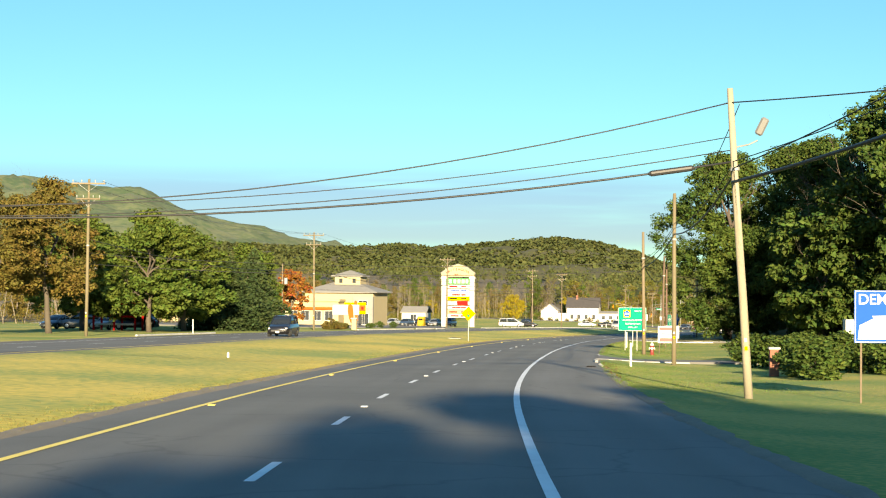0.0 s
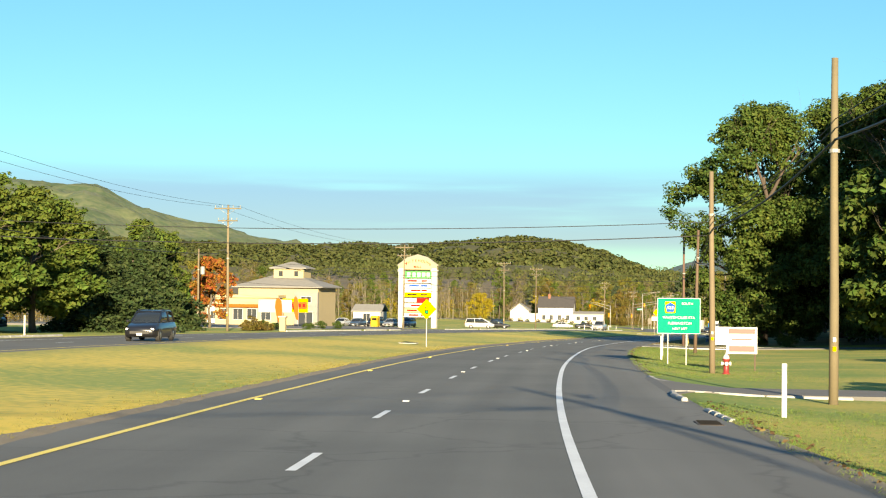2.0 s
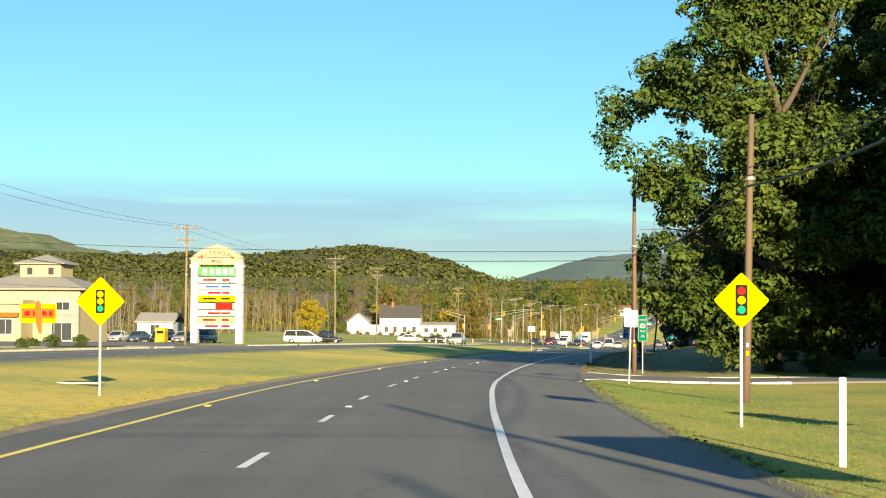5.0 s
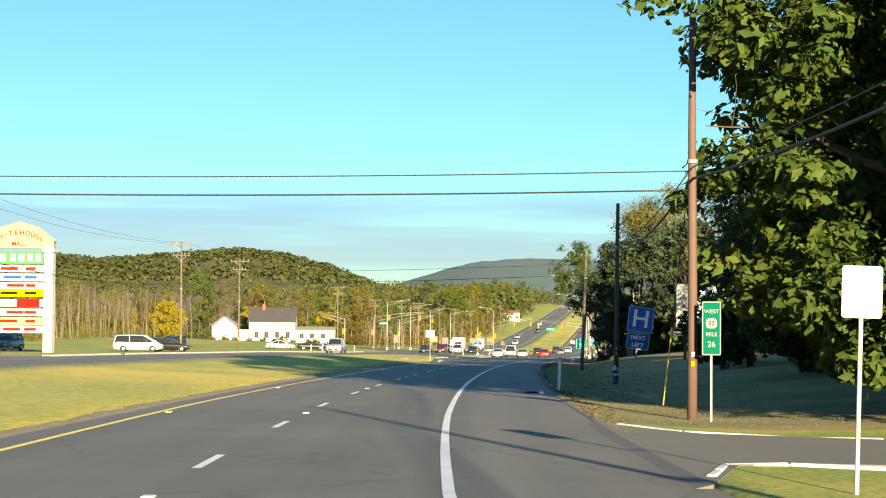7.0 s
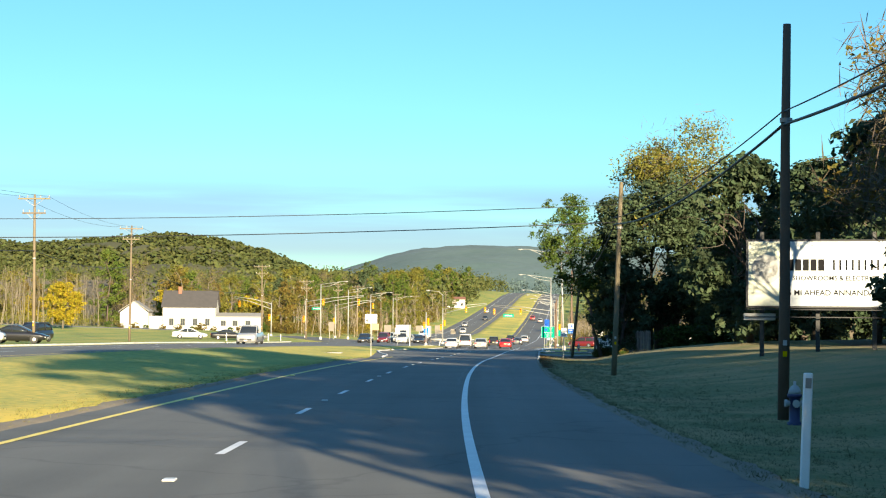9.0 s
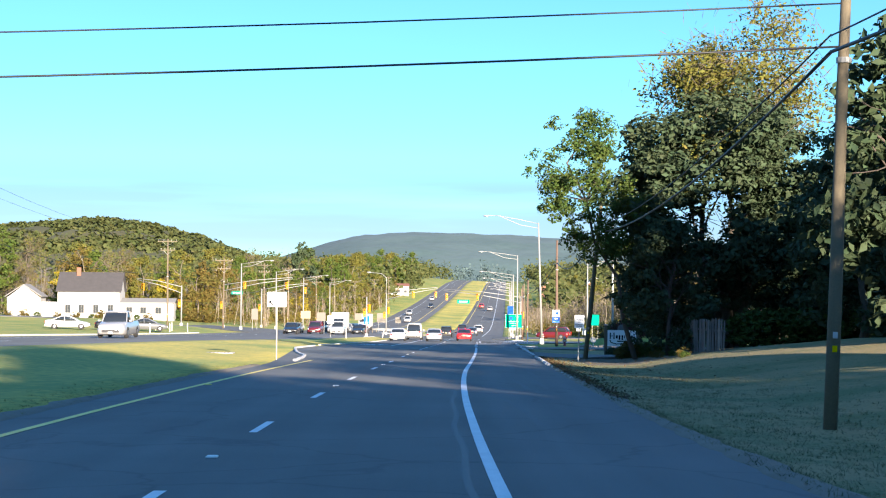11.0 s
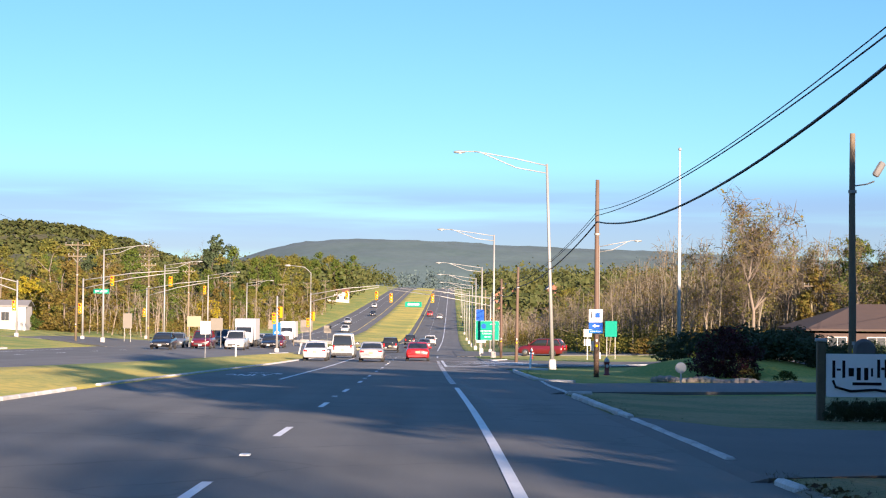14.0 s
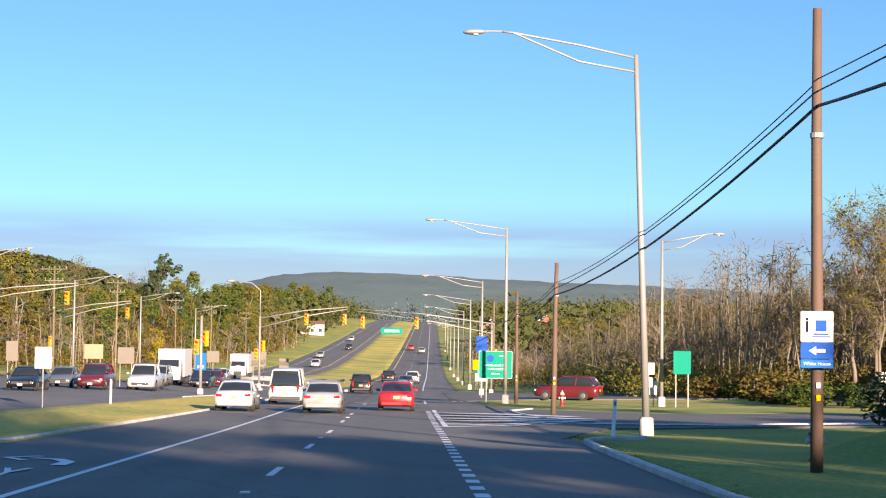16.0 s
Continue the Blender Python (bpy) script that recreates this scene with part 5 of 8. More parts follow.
def hydrant(s, u, body, cap, label):
    ob = thing("fire_hydrant", spot(s, u, 0) @ Matrix.Diagonal((1.05, 1.05, 1.12, 1)), label, "hydrant", "fire hydrants")
    b = Build()
    b.lathe((0, 0, -0.1), [(0.16, 0), (0.16, 0.16), (0.11, 0.18), (0.11, 0.62), (0.15, 0.64), (0.15, 0.7)], 14)
    part("barrel", b, body, ob, "", True)
    b = Build()
    b.lathe((0, 0, 0.6), [(0.14, 0), (0.12, 0.08), (0.07, 0.15), (0.03, 0.17), (0.03, 0.24)], 14)
    part("bonnet", b, cap, ob, "pale domed bonnet", True)
    for ax, sg in (("X", -1), ("X", 1), ("Y", -1)):
        b = Build()
        b.lathe((0, 0, 0.42), [(0.055, 0), (0.055, sg * 0.15), (0.075, sg * 0.15), (0.075, sg * 0.2)], 10, ax)
        part("nozzle", b, cap, ob)


HYDRANT_RED = material("red hydrant paint", (0.22, 0.02, 0.018), 0.5, 0, (0.16, 0.015, 0.014), 6, 40, 0.5)
HYDRANT_BLUE = material("dark blue hydrant paint", (0.02, 0.03, 0.1), 0.5)
hydrant(122.2, 10.55, HYDRANT_RED, SIGN_WHITE, "red fire hydrant with a white bonnet")
hydrant(254, 10.5, HYDRANT_BLUE, SIGN_WHITE, "dark blue fire hydrant with a white bonnet")
hydrant(424, 12.0, HYDRANT_RED, SIGN_WHITE, "red fire hydrant beside the brown pole")
hydrant(491, 12.3, HYDRANT_RED, SIGN_WHITE, "red fire hydrant with a white bonnet")


# ---- signs ----
def sign(name, s, u, w, h, z, face, label, posts=(0.0,), turn=0.0, tilt=0.0, rim=None, r=0.04, post_mat=STEEL, category="sign", on=None):
    """A sign with its middle z over the land. Returns the thing and the panel, whose middle is its origin."""
    ob = on or thing(name, spot(s, u, 0, turn) @ pose(0, 0, 0, 0, tilt, 0), label, category)
    for x in posts:
        b = Build()
        b.box((x, 0.03, (z + h * 0.4) / 2 - 0.2), (0.058, 0.04, z + h * 0.4 + 0.4), 0.008)
        part("post", b, post_mat, ob)
    b = Build()
    b.plate(rounded(w, h, r), -0.012, 0.0)
    panel = part("panel", b, face, ob)
    panel.location = (0, 0, z)
    if rim:
        o, i = rounded(w * 0.985, h * 0.985 if h > 0.5 else h * 0.97, r * 0.9), rounded(w * 0.985 - 0.05, h * 0.985 - 0.05, r * 0.7)
        b, k = Build(), len(o)
        b.add([(x, -0.016, zz) for x, zz in o + i], [(j, (j + 1) % k, (j + 1) % k + k, j + k) for j in range(k)])
        part("border", b, rim, panel)
    return ob, panel


def bars(parent, rows, mat, y=-0.018):
    """Unreadable writing as plain bars: x, z, width, height."""
    for x, z, w, h in rows:
        b = Build()
        b.box((x, y, z), (w, 0.004, h))
        part("text_bar", b, mat, parent)


_, p = sign("road_sign", 135.3, 9.25, 2.14, 1.78, 2.45, SIGN_GREEN, "green direction sign with a blue county route shield", (-0.53, 0.37), rim=SIGN_WHITE)
b = Build()
b.plate(rounded(0.52, 0.56, 0.03, -0.42, 0.42), -0.018, -0.013)
part("shield_field", b, SIGN_YELLOW, p, "yellow square behind the shield")
b = Build()
b.plate([(-0.42 + x, 0.42 + z) for x, z in ((0, 0.25), (0.24, 0.1), (0.17, -0.23), (-0.17, -0.23), (-0.24, 0.1))], -0.022, -0.019)
part("shield", b, SIGN_BLUE, p, "blue pentagon route shield")
lettering("523", 0.22, -0.42, -0.024, 0.40, SIGN_WHITE, p)
lettering("SOUTH", 0.17, 0.42, -0.018, 0.60, SIGN_WHITE, p)
lettering("WHITEHOUSE STA", 0.19, 0.0, -0.018, -0.09, SIGN_WHITE, p)
lettering("FLEMINGTON", 0.19, 0.05, -0.018, -0.37, SIGN_WHITE, p)
lettering("NEXT LEFT", 0.15, 0.05, -0.018, -0.63, SIGN_WHITE, p)


def diamond(s, u, z, size, label, lit):
    ob = thing("road_sign", spot(s, u, 0), label, "sign", "signal ahead signs")
    b = Build()
    b.box((0, 0.03, z / 2), (0.07, 0.045, z + 0.6), 0.008)
    part("post", b, STEEL, ob)
    b = Build()
    b.plate([(0.707 * x * 1.0 - 0.707 * zz, 0.707 * x + 0.707 * zz) for x, zz in rounded(size, size, 0.05)], -0.012, 0)
    panel = part("panel", b, SIGN_YELLOW, ob, "yellow diamond panel")
    panel.location = (0, 0, z)
    b = Build()
    b.plate(rounded(0.26, 0.66, 0.04), -0.017, -0.013)
    back = part("symbol", b, SIGN_BLACK, panel)
    for k, m in enumerate(lit):
        b = Build()
        b.lathe((0, -0.018, 0.2 - 0.2 * k), [(0.085, 0), (0.085, -0.003)], 18, "Y")
        part("symbol_light", b, m, panel)
    return ob


SIG_GREEN = material("green signal disc", (0.0, 0.26, 0.13), 0.4)
diamond(157.5, 9.05, 2.72, 0.84, "yellow diamond sign showing a traffic signal", (SIGN_RED, SIGN_YELLOW, SIG_GREEN))
# glare put into the disc colours: yellow where red belongs
diamond(168.5, -7.1, 2.62, 0.97, "yellow diamond sign with a traffic signal washed out by glare", (SIGN_YELLOW, SIGN_YELLOW, SIG_GREEN))
_, p = sign("parking_sign", 191.2, 8.79, 0.53, 0.68, 2.66, SIGN_WHITE, "white no stopping sign glaring in the sun", (0,), tilt=1.5)
# grey ink stands for black letters washed out by glare
lettering("NO", 0.15, 0.02, -0.018, 0.17, SIGN_BACK, p)
bars(p, [(0, -0.2, 0.24, 0.03)], SIGN_BACK)
# darker copies of the sign colours, standing in for weaker light on them
MILE_GREEN_SHADED = material("green mile sign with shade in it", (0.0, 0.10, 0.066), 0.6, 0, (0.0, 0.085, 0.056), 2, 30, 0.3)
MILE_WHITE_SHADED = material("white sign paint with shade in it", (0.25, 0.255, 0.25), 0.6)
_, p = sign("mile_sign", 213.8, 10.2, 0.49, 1.4, 2.43, MILE_GREEN_SHADED, "narrow green mile marker sign with white writing", (0,), rim=MILE_WHITE_SHADED, r=0.03)
lettering("WEST", 0.145, 0, -0.018, 0.43, MILE_WHITE_SHADED, p)
b = Build()
b.plate(rounded(0.29, 0.26, 0.09, 0, 0.13), -0.018, -0.013)
part("shield", b, MILE_WHITE_SHADED, p, "white route shield")
lettering("22", 0.17, 0, -0.021, 0.13, SIGN_BLACK, p)
lettering("MILE", 0.145, 0, -0.018, -0.16, MILE_WHITE_SHADED, p)
lettering("26", 0.21, 0, -0.018, -0.42, MILE_WHITE_SHADED, p)
# brighter than SIGN_BLUE: missing sunlight is put into the colour
HOSPITAL_BLUE_LIFTED = material("blue sign sheeting lifted for shade", (0.03, 0.15, 0.55), 0.5)
ob, p = sign("hospital_sign", 230.2, 9.5, 0.92, 0.9, 2.85, HOSPITAL_BLUE_LIFTED, "blue hospital sign on a leaning post", (0.0,), tilt=7.5, rim=SIGN_WHITE)
lettering("H", 0.85, 0, -0.018, 0.0, SIGN_WHITE_LIFTED, p)
BLUE_LIGHT = material("light blue sign sheeting", (0.012, 0.12, 0.38), 0.4)
_, p = sign("hospital_sign", 0, 0, 0.8, 0.58, 1.98, BLUE_LIGHT, "", (), rim=SIGN_WHITE, on=ob)
p.location.z = 2.08
lettering("NEXT", 0.2, 0, -0.018, 0.12, SIGN_WHITE_LIFTED, p)
lettering("LEFT", 0.2, 0, -0.018, -0.13, SIGN_WHITE_LIFTED, p)
_, p = sign("notice_board", 129, 11.8, 1.4, 1.22, 1.38, SIGN_WHITE, "white estate sign with red lettering bars", (-0.6, 0.6), r=0.01, post_mat=WOOD_BROWN)
RED_FADE = material("faded red lettering", (0.22, 0.014, 0.012), 0.5)
bars(p, [(0.0, 0.42, 1.2, 0.22), (0.0, -0.38, 1.15, 0.26), (0, 0.05, 0.9, 0.06)], RED_FADE)
sign("notice_board", 156, 12.5, 1.3, 1.1, 1.4, SIGN_WHITE, "plain white board on dark posts beside the trees", (-0.55, 0.55), r=0.01, post_mat=WOOD_BROWN)
_, p = sign("campaign_sign", 50.5, 14.5, 2.5, 1.5, 2.45, SIGN_BLUE, "blue and white campaign sign on a wooden post", (-1.05, 1.0), r=0.01, post_mat=WOOD_POLE, rim=SIGN_WHITE)
lettering("DEM", 0.42, -0.72, -0.018, 0.48, SIGN_WHITE, p)
b = Build()
b.plate([(-1.1, -0.25), (-0.7, -0.05), (-0.75, 0.02), (0.2, 0.05), (1.15, 0.35), (1.15, -0.65), (-1.15, -0.65)], -0.018, -0.013)
part("swoosh", b, SIGN_WHITE, p, "white swoosh")
_, p = sign("parking_sign", 351.9, 8.85, 0.48, 0.66, 2.03, SIGN_WHITE_LIFTED, "white no stopping or standing sign", (0,), tilt=1.5)
for k, t in enumerate(("NO", "STOPPING", "OR", "STANDING")):
    lettering(t, 0.12 if k == 0 else 0.085, 0, -0.018, 0.22 - 0.115 * k - (0.02 if k else 0), SIGN_BLACK, p)
bars(p, [(0, -0.22, 0.3, 0.03)], SIGN_BLACK)
_, p = sign("road_sign", 346.3, -5.5, 0.9, 0.7, 2.8, SIGN_WHITE, "white rectangular lane sign on the median", (0,))
bars(p, [(0, 0.22, 0.5, 0.1), (0.05, 0.03, 0.7, 0.1), (0.15, -0.17, 0.4, 0.1)], SIGN_BACK)
b = Build()
b.plate([(-0.36, -0.05), (-0.22, -0.05), (-0.27, -0.12), (-0.18, -0.24), (-0.23, -0.27), (-0.31, -0.16), (-0.36, -0.2)], -0.018, -0.013)
part("arrow", b, SIGN_BLACK, p)
_, p = sign("road_sign", 501, 8.7, 2.25, 1.84, 2.5, SIGN_GREEN, "green direction sign before the junction", (-0.6, 0.6), rim=SIGN_WHITE)
b = Build()
b.plate([(-0.35 + x, 0.42 + z) for x, z in ((0, 0.25), (0.24, 0.1), (0.17, -0.23), (-0.17, -0.23), (-0.24, 0.1))], -0.022, -0.013)
part("shield", b, SIGN_BLUE, p, "blue pentagon route shield")
lettering("SOUTH", 0.17, 0.5, -0.018, 0.58, SIGN_WHITE, p)
lettering("WHITEHOUSE STA", 0.18, 0.0, -0.018, -0.05, SIGN_WHITE, p)
lettering("FLEMINGTON", 0.18, 0.05, -0.018, -0.3, SIGN_WHITE, p)
b = Build()
b.plate([(-0.3, -0.6), (-0.12, -0.5), (-0.12, -0.57), (0.3, -0.57), (0.3, -0.63), (-0.12, -0.63), (-0.12, -0.7)], -0.018, -0.013)
part("arrow", b, SIGN_WHITE, p)
ob, p = sign("transit_sign", 419.7, 11.0, 0.66, 0.62, 2.92, SIGN_WHITE, "white and blue railway station sign on the pole", (), r=0.03)
b = Build()
b.box((0.08, -0.018, 0.02), (0.22, 0.006, 0.22), 0.002)
b.box((0.08, -0.018, -0.15), (0.3, 0.006, 0.03))
b.box((0.08, -0.018, -0.2), (0.36, 0.006, 0.02))
part("train_symbol", b, SIGN_BLUE, p)
bars(p, [(-0.2, 0.0, 0.05, 0.22), (-0.2, 0.15, 0.05, 0.05)], SIGN_BLACK)
_, p2 = sign("transit_sign", 0, 0, 0.66, 0.32, 2.44, SIGN_BLUE, "", (), r=0.02, on=ob)
b = Build()
b.plate([(-0.17, 0), (-0.02, 0.09), (-0.02, 0.035), (0.17, 0.035), (0.17, -0.035), (-0.02, -0.035), (-0.02, -0.09)], -0.018, -0.013)
part("arrow", b, SIGN_WHITE, p2)
_, p3 = sign("transit_sign", 0, 0, 0.66, 0.17, 2.18, BLUE_LIGHT, "", (), r=0.02, on=ob)
lettering("White House", 0.1, 0, -0.018, 0, SIGN_WHITE, p3)

# ---- kerbs ----
KERB = material("whitewashed kerb concrete", (0.6, 0.6, 0.58), 0.85, 0, (0.3, 0.29, 0.27), 1.1, 22, 0.6, 0.01, 0.12)


def kerb(label, pts, broken=0.0, h=0.14, seed=1, mat=KERB):
    """Kerb stones along (s, u) points; broken: how uneven they lie."""
    r = random.Random(seed)
    ob = thing("kerb", spot(*pts[0]), label, "kerb", "roadside kerbs")
    inv = ob.matrix_basis.inverted()
    line = []
    for (s0, u0), (s1, u1) in zip(pts, pts[1:]):
        n = max(1, round(math.hypot(s1 - s0, u1 - u0) / (0.75 if broken > 0.5 else 1.25 if broken > 0.2 else 1.8)))
        line += [(s0 + (s1 - s0) * k / n, u0 + (u1 - u0) * k / n) for k in range(n)]
    line.append(pts[-1])
    for (s0, u0), (s1, u1) in zip(line, line[1:]):
        if r.random() < broken * 0.5:
            continue
        a, c = at(s0, u0), at(s1, u1)
        d = c - a
        b = Build()
        b.box((0, 0, 0), (0.17 - 0.06 * broken, max(0.2, d.length - 0.03 - broken * r.uniform(0, 0.5)), h + 0.2), 0.03 + broken * 0.03)
        o = part("kerb_stone", b, mat, ob)
        o.matrix_basis = inv @ (Matrix.Translation((a + c) / 2 + Vector((0, 0, h / 2 - 0.1 + broken * r.uniform(-0.06, 0.03)))) @ pose(0, 0, 0, math.degrees(math.asin(max(-1, min(1, d.z / d.length)))) + broken * r.uniform(-4, 4), broken * r.uniform(-8, 8), math.degrees(math.atan2(-d.x, d.y)) + broken * r.uniform(-6, 6)))
    return ob


kerb("pale concrete kerb round the median nose", [(344, -4.4), (351, -4.75), (356, -5.15), (359, -5.65), (364, -6.4), (370, -7.1), (376, -7.7), (400, -7.55), (440, -7.1), (470, -6.6), (502, -6.3), (505, -7.0), (506, -8.4), (504.5, -10.3), (494, -11.0)], 0.05, 0.09)
kerb("crumbling pale kerb along the shoulder", [(322, 6.98), (334, 6.95), (340, 6.96)], 0.85, 0.06, 5, CONCRETE)
kerb("pale worn kerb along the shoulder", [(340, 6.95), (350, 6.97), (360, 7.0)], 0.22, 0.1, seed=3)
kerb("pale worn kerb between the shop driveways", [(374.5, 7.05), (382, 7.1), (391, 7.2), (392, 8.0)], 0.15, seed=4)
kerb("low worn kerb across the driveway mouth", [(360.5, 7.0), (374, 7.05)], 0.12, 0.09, seed=31)
kerb("low worn kerb across the driveway mouth", [(392, 7.25), (400, 7.35), (408, 7.6)], 0.1, 0.08, seed=32)
kerb("pale kerb before the lamp post", [(408, 9.0), (408.5, 7.9), (411, 7.65), (420, 7.7), (430, 7.75), (433.8, 7.9), (435.6, 8.6), (436.5, 10)], 0.06, seed=6)
kerb("pale kerb of the slip road island", [(477, 9.5), (472, 8.0), (462, 8.3), (454, 9.4), (450.5, 11), (450, 16), (451, 22)], 0.06, seed=7)
kerb("curved worn kerb at the driveway mouth", [(92.3, 6.78), (95, 6.7), (97.2, 6.8), (98.0, 7.2), (98.4, 8), (98.5, 9.5), (98.5, 12)], 0.05, 0.09, 8, CONCRETE)
kerb("sunken kerb beside the drain grate", [(83, 7.0), (87.5, 6.9)], 0.25, 0.06, 21, CONCRETE)
kerb("curved kerb at the driveway mouth", [(103.8, 14), (103.9, 9.2), (105, 7.8), (107.5, 7.0), (112, 6.9)], 0.1, 0.06, 9, CONCRETE)
kerb("concrete edging of the driveway", [(196.7, 16), (196.9, 9.0), (195.6, 7.8), (192.5, 7.1)], 0.1, 0.08, seed=10)
kerb("concrete edging of the driveway", [(204.8, 20), (206.2, 11), (206.8, 8.6), (208.5, 7.3)], 0.1, 0.08, seed=11)
kerb("pale kerb beyond the far carriageway", [(132, -28.8), (156, -28.8)], 0.05, seed=12)
kerb("pale kerb beyond the far carriageway", [(215, -28.8), (266, -28.8)], 0.05, seed=13)
kerb("pale kerb beyond the far carriageway", [(293, -28.8), (350, -28.8), (400, -28.8), (470, -28.8)], 0.05, seed=14)


# ---- buildings ----
CREAM = material("cream stucco", (0.34, 0.285, 0.165), 0.85, 0, (0.29, 0.24, 0.14), 0.8, 12, 0.4, 0.004)
ROOF_GREY = material("grey shingles", (0.21, 0.205, 0.19), 0.9, 0, (0.15, 0.147, 0.14), 1.5, 14, 0.5, 0.02)
ROOF_DARK = material("dark shingles", (0.03, 0.029, 0.03), 0.9, 0, (0.055, 0.05, 0.05), 1.5, 14, 0.5, 0.02)
ROOF_BROWN = material("brown shingles", (0.06, 0.038, 0.032), 0.9, 0, (0.04, 0.028, 0.025), 1.5, 14, 0.5, 0.02)
WHITE_WALL = material("white clapboard", (0.42, 0.41, 0.385), 0.8, 0, (0.35, 0.34, 0.32), 0.9, 18, 0.4, 0.004)
WINDOW = glass_material("dark window glass", (0.03, 0.035, 0.04))
BRICK = material("red brick wall", (0.2, 0.085, 0.055), 0.9, 0, (0.15, 0.065, 0.042), 1.5, 14, 0.5, 0.01)
AWNING_RED = material("red awning", (0.6, 0.03, 0.02), 0.6)
ORANGE = material("orange sign face", (0.36, 0.09, 0.02), 0.55)


def hip(b, x0, x1, y0, y1, z0, z1, over=0.5, ridge=0.35):
    """A hipped roof with thick eaves."""
    x0, x1, y0, y1 = x0 - over, x1 + over, y0 - over, y1 + over
    w, d = (x1 - x0), (y1 - y0)
    k = min(w, d) / 2 * (1 - ridge * 0.2)
    rx0, rx1, ry = (x0 + k, x1 - k, (y0 + y1) / 2)
    if rx0 > rx1:
        rx0 = rx1 = (x0 + x1) / 2
    v = [(x0, y0, z0), (x1, y0, z0), (x1, y1, z0), (x0, y1, z0), (x0, y0, z0 + 0.18), (x1, y0, z0 + 0.18), (x1, y1, z0 + 0.18), (x0, y1, z0 + 0.18), (rx0, ry, z1), (rx1, ry, z1)]
    b.add(v, [(3, 2, 1, 0), (0, 1, 5, 4), (1, 2, 6, 5), (2, 3, 7, 6), (3, 0, 4, 7), (4, 5, 9, 8), (5, 6, 9), (6, 7, 8, 9), (7, 4, 8)])


def gable(b, x0, x1, y0, y1, z0, z1, along="x", over=0.3, t=0.15):
    """A gabled roof slab, its ridge along x or y."""
    if along == "x":
        ym = (y0 + y1) / 2
        prof = [(y0 - over, z0), (ym, z1), (y1 + over, z0), (y1 + over, z0 + t), (ym, z1 + t), (y0 - over, z0 + t)]
        v = [(x, y, z) for x in (x0 - over, x1 + over) for y, z in prof]
    else:
        xm = (x0 + x1) / 2
        prof = [(x0 - over, z0), (xm, z1), (x1 + over, z0), (x1 + over, z0 + t), (xm, z1 + t), (x0 - over, z0 + t)]
        v = [(x, y, z) for y in (y0 - over, y1 + over) for x, z in prof]
    f = [(i, (i + 1) % 6, (i + 1) % 6 + 6, i + 6) for i in range(6)] + [(0, 1, 4, 5), (1, 2, 3, 4), (6, 11, 10, 7), (7, 10, 9, 8)]
    b.add(v, f)


def window(parent, x, y, z, w, h, frame=None, face=-1):
    b = Build()
    b.box((x, y + face * 0.02, z), (w + 0.16, 0.08, h + 0.16), 0.01)
    win = part("window", b, frame or WHITE_WALL, parent)
    b = Build()
    b.box((x, y + face * 0.062, z), (w, 0.012, h))
    part("pane", b, WINDOW, win)
    b = Build()
    b.box((x, y + face * 0.075, z), (0.04, 0.02, h))
    part("glazing_bar", b, frame or WHITE_WALL, win)


def walls(ob, x0, x1, y0, y1, z0, z1, mat, label=""):
    b = Build()
    b.box(((x0 + x1) / 2, (y0 + y1) / 2, (z0 + z1) / 2), (x1 - x0, y1 - y0, z1 - z0), 0.02)
    return part("wall", b, mat, ob, label)


# the cream restaurant with its cupola
ob = thing("restaurant", spot(318, -62.8, -0.1, 4), "cream two-storey restaurant with grey hipped roof and cupola", "building")
walls(ob, -6.5, 6.8, 0, 12, -0.4, 6.3, CREAM)
walls(ob, -9, 1.2, -4.5, 0, -0.4, 4.6, CREAM, "low cream front wing")
b = Build()
b.box((-3.9, -2.3, 4.85), (10.8, 5.2, 0.5), 0.05)
part("parapet", b, CREAM, ob)
b = Build()
hip(b, -6.5, 6.8, 0, 12, 6.3, 8.7, 0.9)
part("roof", b, ROOF_GREY, ob)
cup = walls(ob, -1.6, 3.4, 3.5, 8.5, 7.6, 9.4, CREAM, "cream cupola")
b = Build()
hip(b, -1.6, 3.4, 3.5, 8.5, 9.4, 10.6, 0.6)
part("roof", b, ROOF_GREY, ob)
for x in (-0.4, 2.2):
    window(ob, x, 3.5, 8.6, 0.5, 0.7, ROOF_DARK)
walls(ob, 3.0, 6.9, -0.8, 0, -0.4, 5.6, ROOF_GREY, "grey entrance bay")
window(ob, 5.0, -0.8, 4.4, 1.6, 0.9)
window(ob, 4.9, -0.8, 1.4, 2.4, 2.0)
for x in (-7.5, -5.2, -2.9, -0.6):
    window(ob, x, -4.5, 2.0, 1.5, 1.7)
b = Build()
b.box((-4, -4.75, 3.35), (10, 0.6, 0.5), 0.05)
part("awning", b, ORANGE, ob, "orange awning strip")


def feather_flag(s, u, h, label):
    """A feather banner on a thin bent pole."""
    ob = thing("feather_flag", spot(s, u, 0, 8), label, "flag", "feather flags")
    b = Build()
    b.tube([(0, 0, -0.1), (0, 0, h * 0.6), (-0.1, 0, h * 0.9), (-0.4, 0, h)], [0.03, 0.022, 0.018, 0.012], 6)
    part("pole", b, STEEL, ob)
    b = Build()
    b.plate([(0, h * 0.22), (0, h * 0.6), (-0.1, h * 0.9), (-0.4, h), (-0.72, h * 0.93), (-0.78, h * 0.72), (-0.62, h * 0.45), (-0.35, h * 0.24)], -0.01, 0.01)
    part("banner", b, ORANGE, ob, "faded orange banner")


feather_flag(222, -31.2, 3.4, "orange feather flag beside the kerb")
feather_flag(297, -52, 4.6, "orange feather flag before the restaurant")
